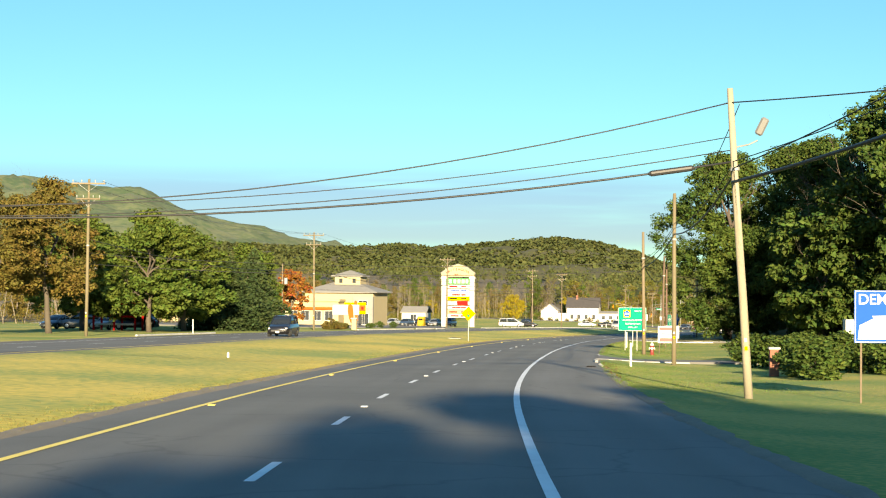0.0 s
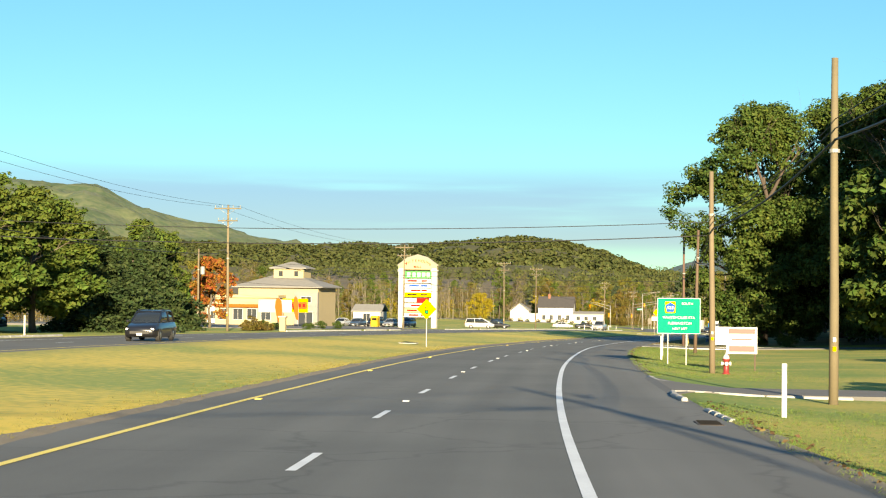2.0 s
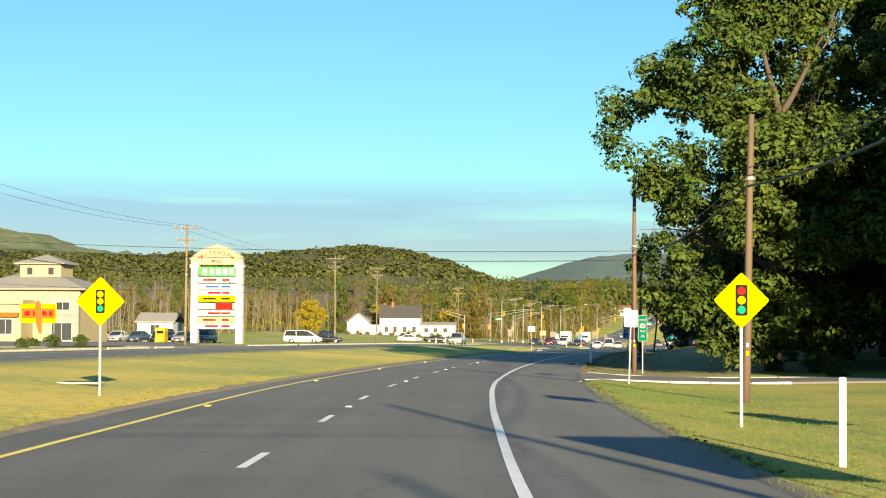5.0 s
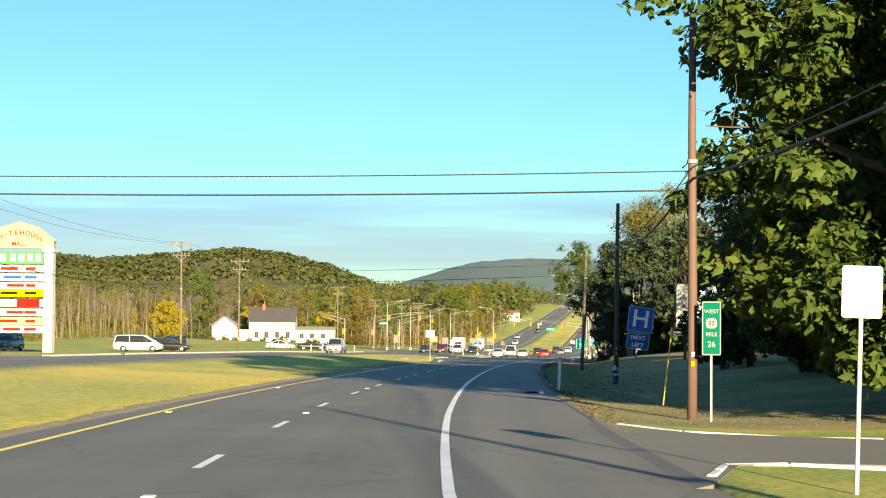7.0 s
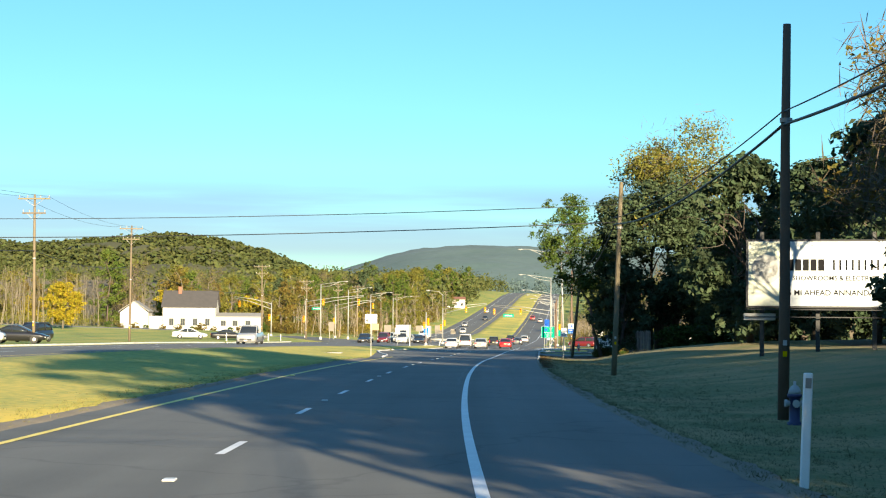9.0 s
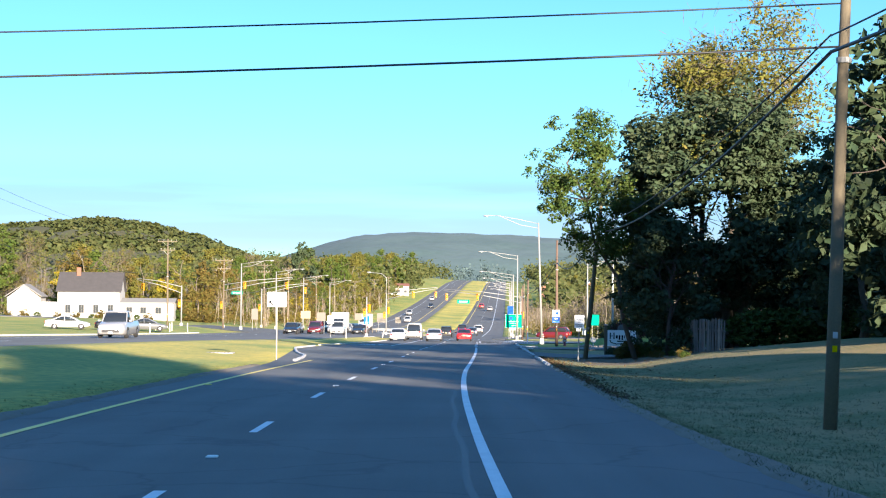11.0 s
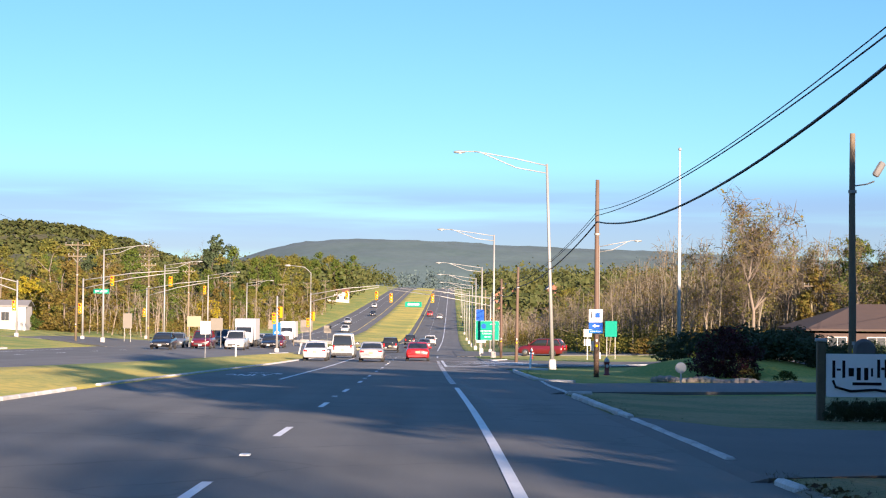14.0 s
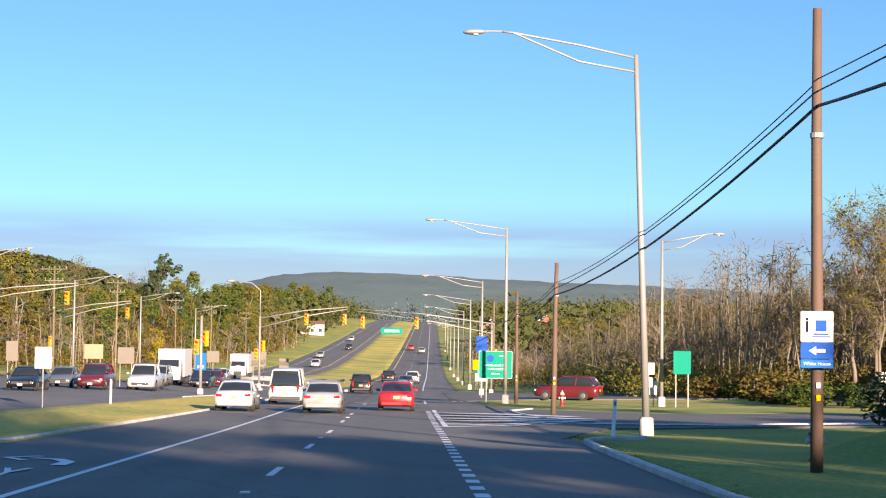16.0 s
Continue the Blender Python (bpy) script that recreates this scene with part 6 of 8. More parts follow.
for i in range(7):
    plant("brush", 216 + 0.9 * i, -32.6 - 0.5 * (i % 3), 0.6, i * 50, "dense brown clipped hedge by the kerb", "brown hedge", 1.3)
# stone gate pier and roadside sign of the restaurant
ob = thing("gate_pier", spot(219, -30.3, 0), "cream stone pier at the car park entry", "pier")
b = Build()
b.box((0, 0, 0.65), (0.62, 0.62, 1.5), 0.04)
part("shaft", b, CREAM, ob)
b = Build()
b.box((0, 0, 1.46), (0.85, 0.85, 0.16), 0.04)
part("cap", b, CONCRETE, ob)
ob, p = sign("restaurant_sign", 299, -53.2, 3.9, 2.0, 3.2, SIGN_YELLOW, "yellow and red roadside restaurant sign", (1.7,), r=0.05, turn=3)
b = Build()
b.plate(rounded(3.7, 1.1, 0.1, 0, 0), -0.03, -0.013)
part("band", b, ORANGE, p, "orange red band")
bars(p, [(-1.2, 0, 0.6, 0.5), (-0.3, 0, 0.6, 0.5), (0.6, 0, 0.6, 0.5), (1.35, 0, 0.4, 0.5)], SIGN_RED, -0.034)

# the mall's tall sign
ob = thing("mall_sign", spot(325, -41.2, -0.1, 2), "tall cream mall sign with gabled top and tenant panels", "sign")
for x in (-2.75, 2.75):
    b = Build()
    b.box((x, 0, 4.7), (0.85, 1.0, 10.2), 0.05)
    part("pillar", b, WHITE_WALL, ob)
    b = Build()
    b.box((x, 0, 9.4), (1.1, 1.2, 0.35), 0.04)
    part("capital", b, WHITE_WALL, ob)
b = Build()
b.plate([(-3.2, 9.6), (3.2, 9.6), (3.2, 10.3), (1.6, 11.45), (0, 11.95), (-1.6, 11.45), (-3.2, 10.3)], -0.45, 0.45)
top = part("gable", b, CREAM, ob, "cream gabled head board")
b = Build()
b.tube([(-3.4, -0.3, 10.25), (-1.7, -0.3, 11.5), (0, -0.3, 12.0), (1.7, -0.3, 11.5), (3.4, -0.3, 10.25)], 0.1, 6)
part("coping", b, ROOF_GREY, ob)
LETTER_RED = material("red sign letters", (0.24, 0.018, 0.012), 0.5)
for k, ch in enumerate("WHITEHOUSE"):
    a = radians(150 - 120 * k / 9)
    lettering(ch, 0.62, 2.35 * math.cos(a), -0.47, 9.85 + 1.15 * math.sin(a), LETTER_RED, top)
lettering("MALL", 0.55, 0, -0.47, 10.0, LETTER_RED, top)
PANEL_GREEN = material("green shop panel", (0.03, 0.22, 0.05), 0.5)
b = Build()
b.plate(rounded(4.5, 1.15, 0.05, 0, 8.75), -0.3, 0.3)
p = part("tenant_panel", b, PANEL_GREEN, ob, "green tenant panel with pale lettering bars")
bars(p, [(-1.5, 8.75, 0.55, 0.7), (-0.6, 8.75, 0.5, 0.7), (0.2, 8.75, 0.55, 0.7), (1.0, 8.75, 0.55, 0.7), (1.75, 8.75, 0.5, 0.7)], SIGN_WHITE, -0.31)
TENANTS = [(7.75, SIGN_WHITE, LETTER_RED), (6.95, SIGN_WHITE, SIGN_BLUE), (6.2, SIGN_WHITE, LETTER_RED), (5.5, SIGN_YELLOW, SIGN_BLACK), (4.6, SIGN_WHITE, None), (3.75, SIGN_WHITE, LETTER_RED), (2.95, CREAM, LETTER_RED), (2.2, SIGN_WHITE, LETTER_RED)]
for k, (z, m, ink) in enumerate(TENANTS):
    b = Build()
    b.plate(rounded(4.5, 0.66, 0.03, 0, z), -0.28, 0.28)
    p = part("tenant_panel", b, m, ob)
    if ink:
        bars(p, [(-0.9 + 0.3 * (k % 3), z, 1.6, 0.26), (1.1, z, 0.9 + 0.2 * (k % 2), 0.26)], ink, -0.29)
b = Build()
b.plate(rounded(2.1, 0.75, 0.03, 0.9, 4.6), -0.31, -0.285)
part("tenant_panel", b, SIGN_RED, ob, "bright red tenant panel")

# the white farmhouse
ob = thing("farmhouse", spot(553, -65, -0.1, 6), "white farmhouse with dark roof and long low wing", "house")
walls(ob, -1.5, 8.7, 0, 8, -0.5, 4.3, WHITE_WALL)
b = Build()
gable(b, -1.5, 8.7, 0, 8, 4.3, 7.5)
part("roof", b, ROOF_DARK, ob)
for x in (-1.45, 8.6):
    b = Build()
    b.add([(x, 0.05, 4.25), (x, 7.95, 4.25), (x, 4, 7.45), (x + 0.05, 0.05, 4.25), (x + 0.05, 7.95, 4.25), (x + 0.05, 4, 7.45)], [(0, 1, 2), (3, 5, 4), (0, 2, 5, 3), (1, 4, 5, 2), (0, 3, 4, 1)])
    part("gable_wall", b, WHITE_WALL, ob)
walls(ob, -9.6, -4.2, -1, 5, -0.5, 3.4, WHITE_WALL)
b = Build()
gable(b, -9.6, -4.2, -1, 5, 3.4, 5.4, "y")
part("roof", b, ROOF_GREY, ob)
b = Build()
b.plate([(-9.5, 3.35), (-4.3, 3.35), (-6.9, 5.35)], -1.02, -0.95)
part("gable_wall", b, WHITE_WALL, ob)
walls(ob, 8.7, 17.5, 1, 7, -0.5, 2.5, WHITE_WALL)
b = Build()
gable(b, 8.7, 17.5, 1, 7, 2.5, 3.2)
part("roof", b, ROOF_GREY, ob)
walls(ob, -4.2, -1.5, 0.5, 6, -0.5, 2.6, WHITE_WALL)
for x in (0.2, 2.4, 4.8, 7.2):
    window(ob, x, 0, 1.5, 0.8, 1.3, ROOF_GREY)
for x in (10.2, 12.5, 15):
    window(ob, x, 1, 1.3, 0.9, 1.0, ROOF_GREY)
b = Build()
b.box((1.5, 3.5, 7.6), (0.7, 0.7, 1.6), 0.03)
part("chimney", b, BRICK, ob)

for i in range(11):
    plant("brush" if i % 3 else "bush", 549 + rng.uniform(-2, 2.5), -76 + 2.6 * i + rng.uniform(-0.8, 0.8), rng.uniform(0.5, 1.05), i * 47, "rough shrub before the white farmhouse", "shrubs by the farmhouse", 1.2)

# red pavilion and small buildings beyond the far carriageway
ob = thing("playground_frame", spot(172, -44, 0), "red steel play frame with a roof", "playground")
for x in (-2.2, 0, 2.2):
    for y in (0, 2.4):
        b = Build()
        b.tube([(x, y, -0.2), (x, y, 2.9)], 0.12, 8)
        part("post", b, SIGN_RED, ob)
b = Build()
gable(b, -2.2, 2.2, 0, 2.4, 2.6, 3.3)
part("roof", b, SIGN_RED, ob)
for z in (0.6, 1.4):
    b = Build()
    b.box((0, 0, z), (4.4, 0.1, 0.2), 0.02)
    part("rail", b, SIGN_RED if z > 1 else SIGN_WHITE, ob)
_, p = sign("billboard", 234, -35.5, 3.7, 1.4, 2.6, SIGN_BACK, "weathered grey-green notice board on a post", (0.6,), r=0.02, turn=8)
ob, p = sign("dark_board", 103, -38, 2.6, 1.9, 1.3, SIGN_BLUE, "dark blue sign board with pale text bars", (-1.1, 1.1), r=0.02)
bars(p, [(-0.3, 0.5, 1.5, 0.18), (-0.2, 0.1, 1.7, 0.14), (-0.3, -0.3, 1.3, 0.14)], SIGN_WHITE)
for s, u, w, d, h, wall_m, roof_m, label in ((345, -78, 16, 10, 4, WHITE_WALL, ROOF_GREY, "low white shop building behind the car park"), (336, -96, 22, 10, 4.5, CREAM, ROOF_GREY, "low cream shop building behind the car park"), (352, -58, 5, 6, 2.8, WHITE_WALL, ROOF_GREY, "small white kiosk beside the mall sign"), (1010, 28, 11, 12, 6, BRICK, ROOF_GREY, "brick house with white trimmed gables"), (1014, 46, 11, 12, 6, BRICK, ROOF_GREY, "brick house with white trimmed gables"), (935, 52, 22, 14, 4.5, WHITE_WALL, ROOF_GREY, "long white building behind the trees"), (1040, -40, 9, 9, 4, WHITE_WALL, BRICK, "white roadside shop on the far hill")):
    ob = thing("house" if wall_m is BRICK else "shop", spot(s, u, -0.1, 5), label, "building")
    walls(ob, -w / 2, w / 2, 0, d, -0.6, h, wall_m)
    b = Build()
    gable(b, -w / 2, w / 2, 0, d, h, h + (4 if wall_m is BRICK else 1.2), "y" if wall_m is BRICK else "x")
    part("roof", b, roof_m, ob)
    if wall_m is BRICK:
        b = Build()
        b.plate([(-w / 2 + 0.1, h - 0.05), (w / 2 - 0.1, h - 0.05), (0, h + 3.9)], -0.02, 0.1)
        part("gable_wall", b, BRICK, ob)
        b = Build()
        b.tube([(-w / 2 - 0.3, -0.32, h), (0, -0.32, h + 4.0), (w / 2 + 0.3, -0.32, h)], 0.22, 6)
        part("barge_board", b, WHITE_WALL, ob, "white barge boards")
    n = int(w // 3)
    for k in range(n):
        window(ob, -w / 2 + (k + 0.5) * w / n, 0, 1.8 if h < 5.5 else 3.6, 1.2, 1.3)

# the antique shop with its brown roof
ob = thing("shop", spot(492, 45.5, -0.1, 0), "low shop with a broad brown hipped roof", "building")
walls(ob, -8, 10, 0, 11, -0.5, 2.2, ROOF_BROWN)
b = Build()
hip(b, -8, 10, 0, 11, 2.4, 4.8, 1.0)
part("roof", b, ROOF_BROWN, ob)
for x in (-6, -2.5, 1, 4.5, 8):
    window(ob, x, 0, 1.2, 1.6, 1.2)
ob = thing("shop_sign", spot(379.2, 13.25, 0, -2), "white antique shop sign with black drawn shapes", "sign")
for x in (-1.0, 1.1):
    b = Build()
    b.box((x, 0.04, 0.85), (0.2, 0.2, 2.1), 0.02)
    part("post", b, WOOD_POLE, ob)
    b = Build()
    b.box((x, 0.04, 1.95), (0.26, 0.26, 0.08), 0.02)
    part("cap", b, SIGN_WHITE, ob)
b = Build()
b.plate(rounded(1.86, 1.04, 0.02, 0.05, 1.1), -0.03, 0.03)
p = part("panel", b, SIGN_WHITE_LIFTED, ob)
bars(p, [(-0.7, 1.25, 0.07, 0.42), (-0.58, 1.24, 0.1, 0.05), (-0.46, 1.25, 0.07, 0.42), (-0.28, 1.18, 0.13, 0.2), (-0.1, 1.14, 0.1, 0.3), (0.08, 1.14, 0.1, 0.3), (0.22, 1.18, 0.05, 0.2), (0.38, 1.27, 0.07, 0.44), (0.48, 1.27, 0.08, 0.06), (0.56, 1.27, 0.07, 0.44), (0.7, 1.18, 0.12, 0.2), (0.84, 1.24, 0.06, 0.34), (0.1, 0.9, 0.7, 0.07)], SIGN_BLACK, -0.036)
b = Build()
b.tube([(-0.72, -0.04, 0.98), (-0.66, -0.04, 0.82), (-0.3, -0.04, 0.72), (0.3, -0.04, 0.76), (0.7, -0.04, 0.7), (0.86, -0.04, 0.8), (0.84, -0.04, 0.95)], 0.03, 6)
part("flourish", b, SIGN_BLACK, ob, "black curled underline")
b = Build()
b.lathe((0.05, 0.05, 1.72), [(0.27, 0.05), (0.27, -0.03), (0.2, -0.06), (0.1, -0.06)], 20, "Y")
part("emblem", b, GREY_BOX, ob, "round grey emblem")
ob = thing("flower_box", spot(378.8, 13.3, 0), "low dark clipped hedge under the shop sign", "hedge")
for k in range(4):
    o = tree("juniper", pose(-0.7 + 0.47 * k, 0, 0) @ Matrix.Diagonal((0.24, 0.2, 0.36, 1)), "low clipped juniper under the shop sign")
    o.matrix_basis = ob.matrix_basis @ o.matrix_basis
bpy.data.objects.remove(ob)
ob = thing("wellhead", spot(410.6, 13.67, 0), "white round reflector disc on a short post", "reflector")
b = Build()
b.tube([(0, 0, -0.1), (0, 0, 0.5)], 0.04, 8)
part("post", b, SIGN_WHITE, ob)
b = Build()
b.lathe((0, 0, 0.65), [(0.05, 0.05), (0.2, 0.04), (0.24, -0.02), (0.2, -0.05)], 18, "Y")
part("disc", b, SIGN_WHITE, ob)
# the grass mound under the shrubs
rows = []
for j in range(13):
    a = -1 + 2 * j / 12
    rows.append([at(427 + 8.5 * a, 18.5 + 5.5 * b_, -0.06 + 0.95 * max(0.0, 1 - a * a - b_ * b_) ** 0.8) for b_ in (-1 + 2 * k / 12 for k in range(13))])
ladder("grass_mound", rows, [GRASS], label="low grass mound under the shop shrubs", category="ground")
STONE = material("field stone", (0.30, 0.26, 0.21), 0.9, 0, (0.18, 0.155, 0.13), 2, 18, 0.6, 0.02, 0.25)
ob = thing("stone_border", spot(412.5, 12.6, 0), "low field-stone border of a planting bed", "border")
r = random.Random(9)
for k in range(26):
    b = Build()
    b.box((0, 0, 0), (0.5, 0.35, 0.3), 0.09)
    o = part("stone", b, STONE, ob)
    t = k / 25
    o.matrix_basis = pose(0.3 + 6.2 * t, -6 * t * t + r.uniform(-0.1, 0.1), 0.08 + 0.05 * math.sin(k), r.uniform(-8, 8), r.uniform(-8, 8), r.uniform(-30, 30))
JUNIPER = "dark green spreading juniper shrub"
for i, (kind, s, u, k, label) in enumerate([("purple", 419, 17.0, 0.95, "large dark red clipped shrub"), ("juniper", 432, 17.4, 1.15, JUNIPER), ("juniper", 430, 19.8, 1.25, JUNIPER), ("juniper", 427, 21.8, 1.2, JUNIPER), ("juniper", 424, 20.6, 1.0, JUNIPER), ("juniper", 424, 24, 1.1, JUNIPER), ("juniper", 427, 26.5, 1.1, JUNIPER), ("juniper", 420, 27, 0.9, JUNIPER), ("bush", 411, 18.2, 0.45, "low green bed plants"), ("bush", 410, 20, 0.4, "low green bed plants"), ("brush", 413, 17, 0.42, "ornamental grass in the bed"), ("bush", 408, 22, 0.4, "low green bed plants"), ("bush", 407, 24, 0.45, "low green bed plants")]):
    wide = 0.95 if kind == "purple" else 1.2
    raised = 0.9 * max(0.0, 1 - ((s - 427) / 8.5) ** 2 - ((u - 18.5) / 5.5) ** 2) ** 0.8
    tree(kind, spot(s, u, raised - 0.08, i * 55) @ Matrix.Diagonal((k * wide, k * wide, k, 1)), label, "shrubs by the shop")
plant("thin", 450, 24.2, 0.72, 30, "bare pale tree behind the shop lawn")
plant("cedar", 440, 34, 0.45, 30, "dark evergreen behind the shop")
for i in range(9):
    plant("bush", 477.5 + 0.3 * (i % 2), 33.5 + 2.1 * i, 0.85, i * 37, "dark clipped hedge before the shop", "hedge before the shop", 1.15)
# hedge and rough ground before the first trees
for i in range(34):
    s, u = 70 + 1.15 * i + rng.uniform(-2, 2), 15.0 + rng.uniform(0, 9)
    plant("bush", s, u, rng.uniform(0.9, 1.5), i * 41, "overgrown dark roadside shrub", "overgrown hedge", 1.2)
for i in range(16):
    plant("bush", 207 + i * 3 + rng.uniform(-1, 1), 17 + rng.uniform(0, 6), rng.uniform(0.5, 1.0), i * 33, "low shrub under the dark trees", "shrubs under the trees")
for i in range(26):
    plant("brush" if i % 2 else "bush", 357.6 + rng.uniform(0, 5), 12.0 + rng.uniform(0, 4), rng.uniform(0.35, 0.7), i * 33, "undergrowth beneath the evergreen", "undergrowth")
for i in range(26):
    plant("brush" if i % 3 else "bush", rng.uniform(480, 580), rng.uniform(25, 30), rng.uniform(0.7, 1.3), i * 33, "tangled brush at the edge of the bare woods", "woodland brush", 1.3)
for i in range(30):
    plant("brush" if i % 3 else "bush", rng.uniform(560, 700), rng.uniform(-52, -42), rng.uniform(0.9, 1.6), i * 33, "tangled brush at the edge of the woods", "woodland brush", 1.3)
for i in range(8):
    plant("bush", 232 + i * 5 + rng.uniform(-1, 1), -36 - rng.uniform(0, 3), rng.uniform(0.5, 0.9), i * 33, "clipped dark shrub before the restaurant", "clipped shrubs")
ob = thing("brick_post", spot(76, 14.2, 0), "short brick gate post beside the hedge", "pier")
b = Build()
b.box((0, 0, 0.55), (0.4, 0.4, 1.3), 0.02)
part("shaft", b, BRICK, ob)
b = Build()
b.box((0, 0, 1.22), (0.5, 0.5, 0.1), 0.02)
part("cap", b, CONCRETE, ob)
for s, u, w in ((152, 31, 8), (160, 39, 9), (142, 42, 7)):
    ob = thing("trailer", spot(s, u, 0, 0), "white box trailer parked under the trees", "trailer", "white trailers")
    b = Build()
    b.box((0, 0, 1.45), (w, 2.3, 1.6), 0.06)
    part("body", b, SIGN_WHITE, ob)
    for x in (-w * 0.3, w * 0.3):
        b = Build()
        b.lathe((x, -0.9, 0.4), [(0.4, -0.12), (0.4, 0.12)], 14, "Y")
        part("wheel", b, RUBBER, ob)
# billboard above the bank
ob = thing("billboard", spot(306.0, 20.7, 0, -11), "white advertising billboard on dark steel posts", "billboard")
for x in (-2.6, 0.2, 3.0):
    b = Build()
    b.box((x, 0.25, 2.6), (0.22, 0.22, 7.0), 0.02)
    part("post", b, PLASTIC, ob)
b = Build()
b.box((0.2, 0.06, 3.95), (7.2, 0.12, 3.5), 0.02)
fr = part("frame", b, PLASTIC, ob, "dark billboard frame")
b = Build()
b.box((0.2, -0.015, 3.95), (6.95, 0.05, 3.28), 0.01)
VINYL = material("dull cool white vinyl print", (0.43, 0.46, 0.47), 0.6, 0, (0.38, 0.41, 0.43), 0.6, 9, 0.5)
p = part("panel", b, VINYL, ob, "white printed face")
b = Build()
b.box((-2.35, -0.045, 3.95), (1.8, 0.012, 3.24))
part("picture", b, material("pale printed field", (0.38, 0.37, 0.24), 0.6, 0, (0.40, 0.43, 0.40), 0.5, 6, 0.5), p, "pale cream picture field")
b = Build()
b.lathe((-2.35, -0.056, 4.2), [(0.75, 0), (0.75, -0.01), (0.55, -0.01), (0.55, 0)], 24, "Y")
b.lathe((-2.35, -0.056, 4.2), [(0.3, 0), (0.3, -0.01)], 16, "Y")
part("pendant_lamp", b, SIGN_BACK, p, "drawing of a ring lamp")
bars(p, [(-1.15 + 0.38 * k, 4.4, 0.3, 0.58) for k in range(5)] + [(1.0 + 0.31 * k, 4.4, 0.09, 0.54) for k in range(8)], SIGN_BLACK, -0.048)
lettering("SHOWROOMS & ELECTRIC", 0.34, 1.0, -0.05, 3.72, SIGN_BLACK, p)
lettering("6 MI AHEAD ANNANDALE", 0.4, 1.05, -0.05, 2.98, SIGN_BLACK, p)
for k in range(2):
    b = Build()
    b.box((0.2, -0.35, 1.75 + 0.38 * k), (7.2, 0.5 if k else 0.08, 0.06), 0.01)
    part("catwalk", b, PLASTIC, ob)
b = Build()
b.box((-2.7, -0.1, 1.75), (1.6, 0.04, 0.35), 0.01)
part("name_plate", b, SIGN_WHITE, ob)

# weathered board fence under the evergreen
FENCE = material("weathered grey boards", (0.2, 0.18, 0.165), 0.9, 0, (0.1, 0.088, 0.08), 1.3, 24, 0.6, 0.01, 0.25)
ob = thing("board_fence", spot(357.5, 14.1, 0, -86), "broken fence of weathered grey boards on the bank", "fence")
r = random.Random(12)
for k in range(62):
    b = Build()
    h = r.uniform(2.1, 2.35) if k % 17 else 1.7
    b.box((0, 0, h / 2 - 0.25), (0.19, 0.03, h), 0.006)
    o = part("board", b, FENCE, ob)
    o.matrix_basis = pose(0.21 * k, 0.03 * (k % 2), 0, r.uniform(-3, 3), 13 if k in (38, 39) else r.uniform(-2, 2), r.uniform(-4, 4))
for z in (0.5, 1.5):
    b = Build()
    b.box((6.4, 0.09, z), (13.0, 0.08, 0.1), 0.01)
    part("rail", b, FENCE, ob)
for i in range(6):
    plant("bush", 351.5 + 0.4 * i, 17.5 + 1.0 * i, 1.45, i * 47, "dark bush behind the board fence", "undergrowth", 1.3)
for i in range(9):
    plant("brush" if i % 2 else "bush", 342 + 1.5 * i, 13.0 + rng.uniform(-0.4, 0.4), rng.uniform(0.2, 0.36), i * 50, "low undergrowth before the board fence", "undergrowth")

# ---- vehicles ----
# kind: length, width, height, belt, hood height, deck height, rear glass foot, roof rear, roof front, windscreen foot, wheel radius
CARS = {
    "sedan": (4.75, 1.83, 1.45, 0.95, 0.80, 1.02, -1.75, -0.75, 0.2, 1.15, 0.33),
    "suv": (4.75, 1.92, 1.72, 1.08, 0.98, 1.10, -2.22, -1.85, 0.35, 1.2, 0.37),
    "van": (5.4, 2.0, 2.1, 1.15, 1.05, 1.15, -2.62, -2.55, 1.0, 1.75, 0.37),
    "pickup": (5.6, 2.0, 1.85, 1.15, 1.1, 1.15, -0.75, -0.6, 0.75, 1.45, 0.40),
    "minivan": (5.1, 1.98, 1.75, 1.05, 0.95, 1.08, -2.42, -2.2, 0.6, 1.75, 0.35),
}
BULB_RED = material("dark red lamp", (0.25, 0.0, 0.0), 0.3)


def loft(rows):
    """A closed skin over rings of half outlines (x, z), given at y."""
    b, n = Build(), None
    verts, faces = [], []
    for y, half in rows:
        ring = [(x, y, z) for x, z in half] + [(-x, y, z) for x, z in half[::-1] if x > 1e-4]
        n = len(ring)
        verts += ring
    for i in range(len(rows) - 1):
        faces += [(i * n + k, i * n + (k + 1) % n, (i + 1) * n + (k + 1) % n, (i + 1) * n + k) for k in range(n)]
    faces += [tuple(range(n))[::-1], tuple((len(rows) - 1) * n + k for k in range(n))]
    return b.add(verts, faces)


PAINTS = {}
PLATE = material("pale yellow plate", (0.34, 0.29, 0.14), 0.5)


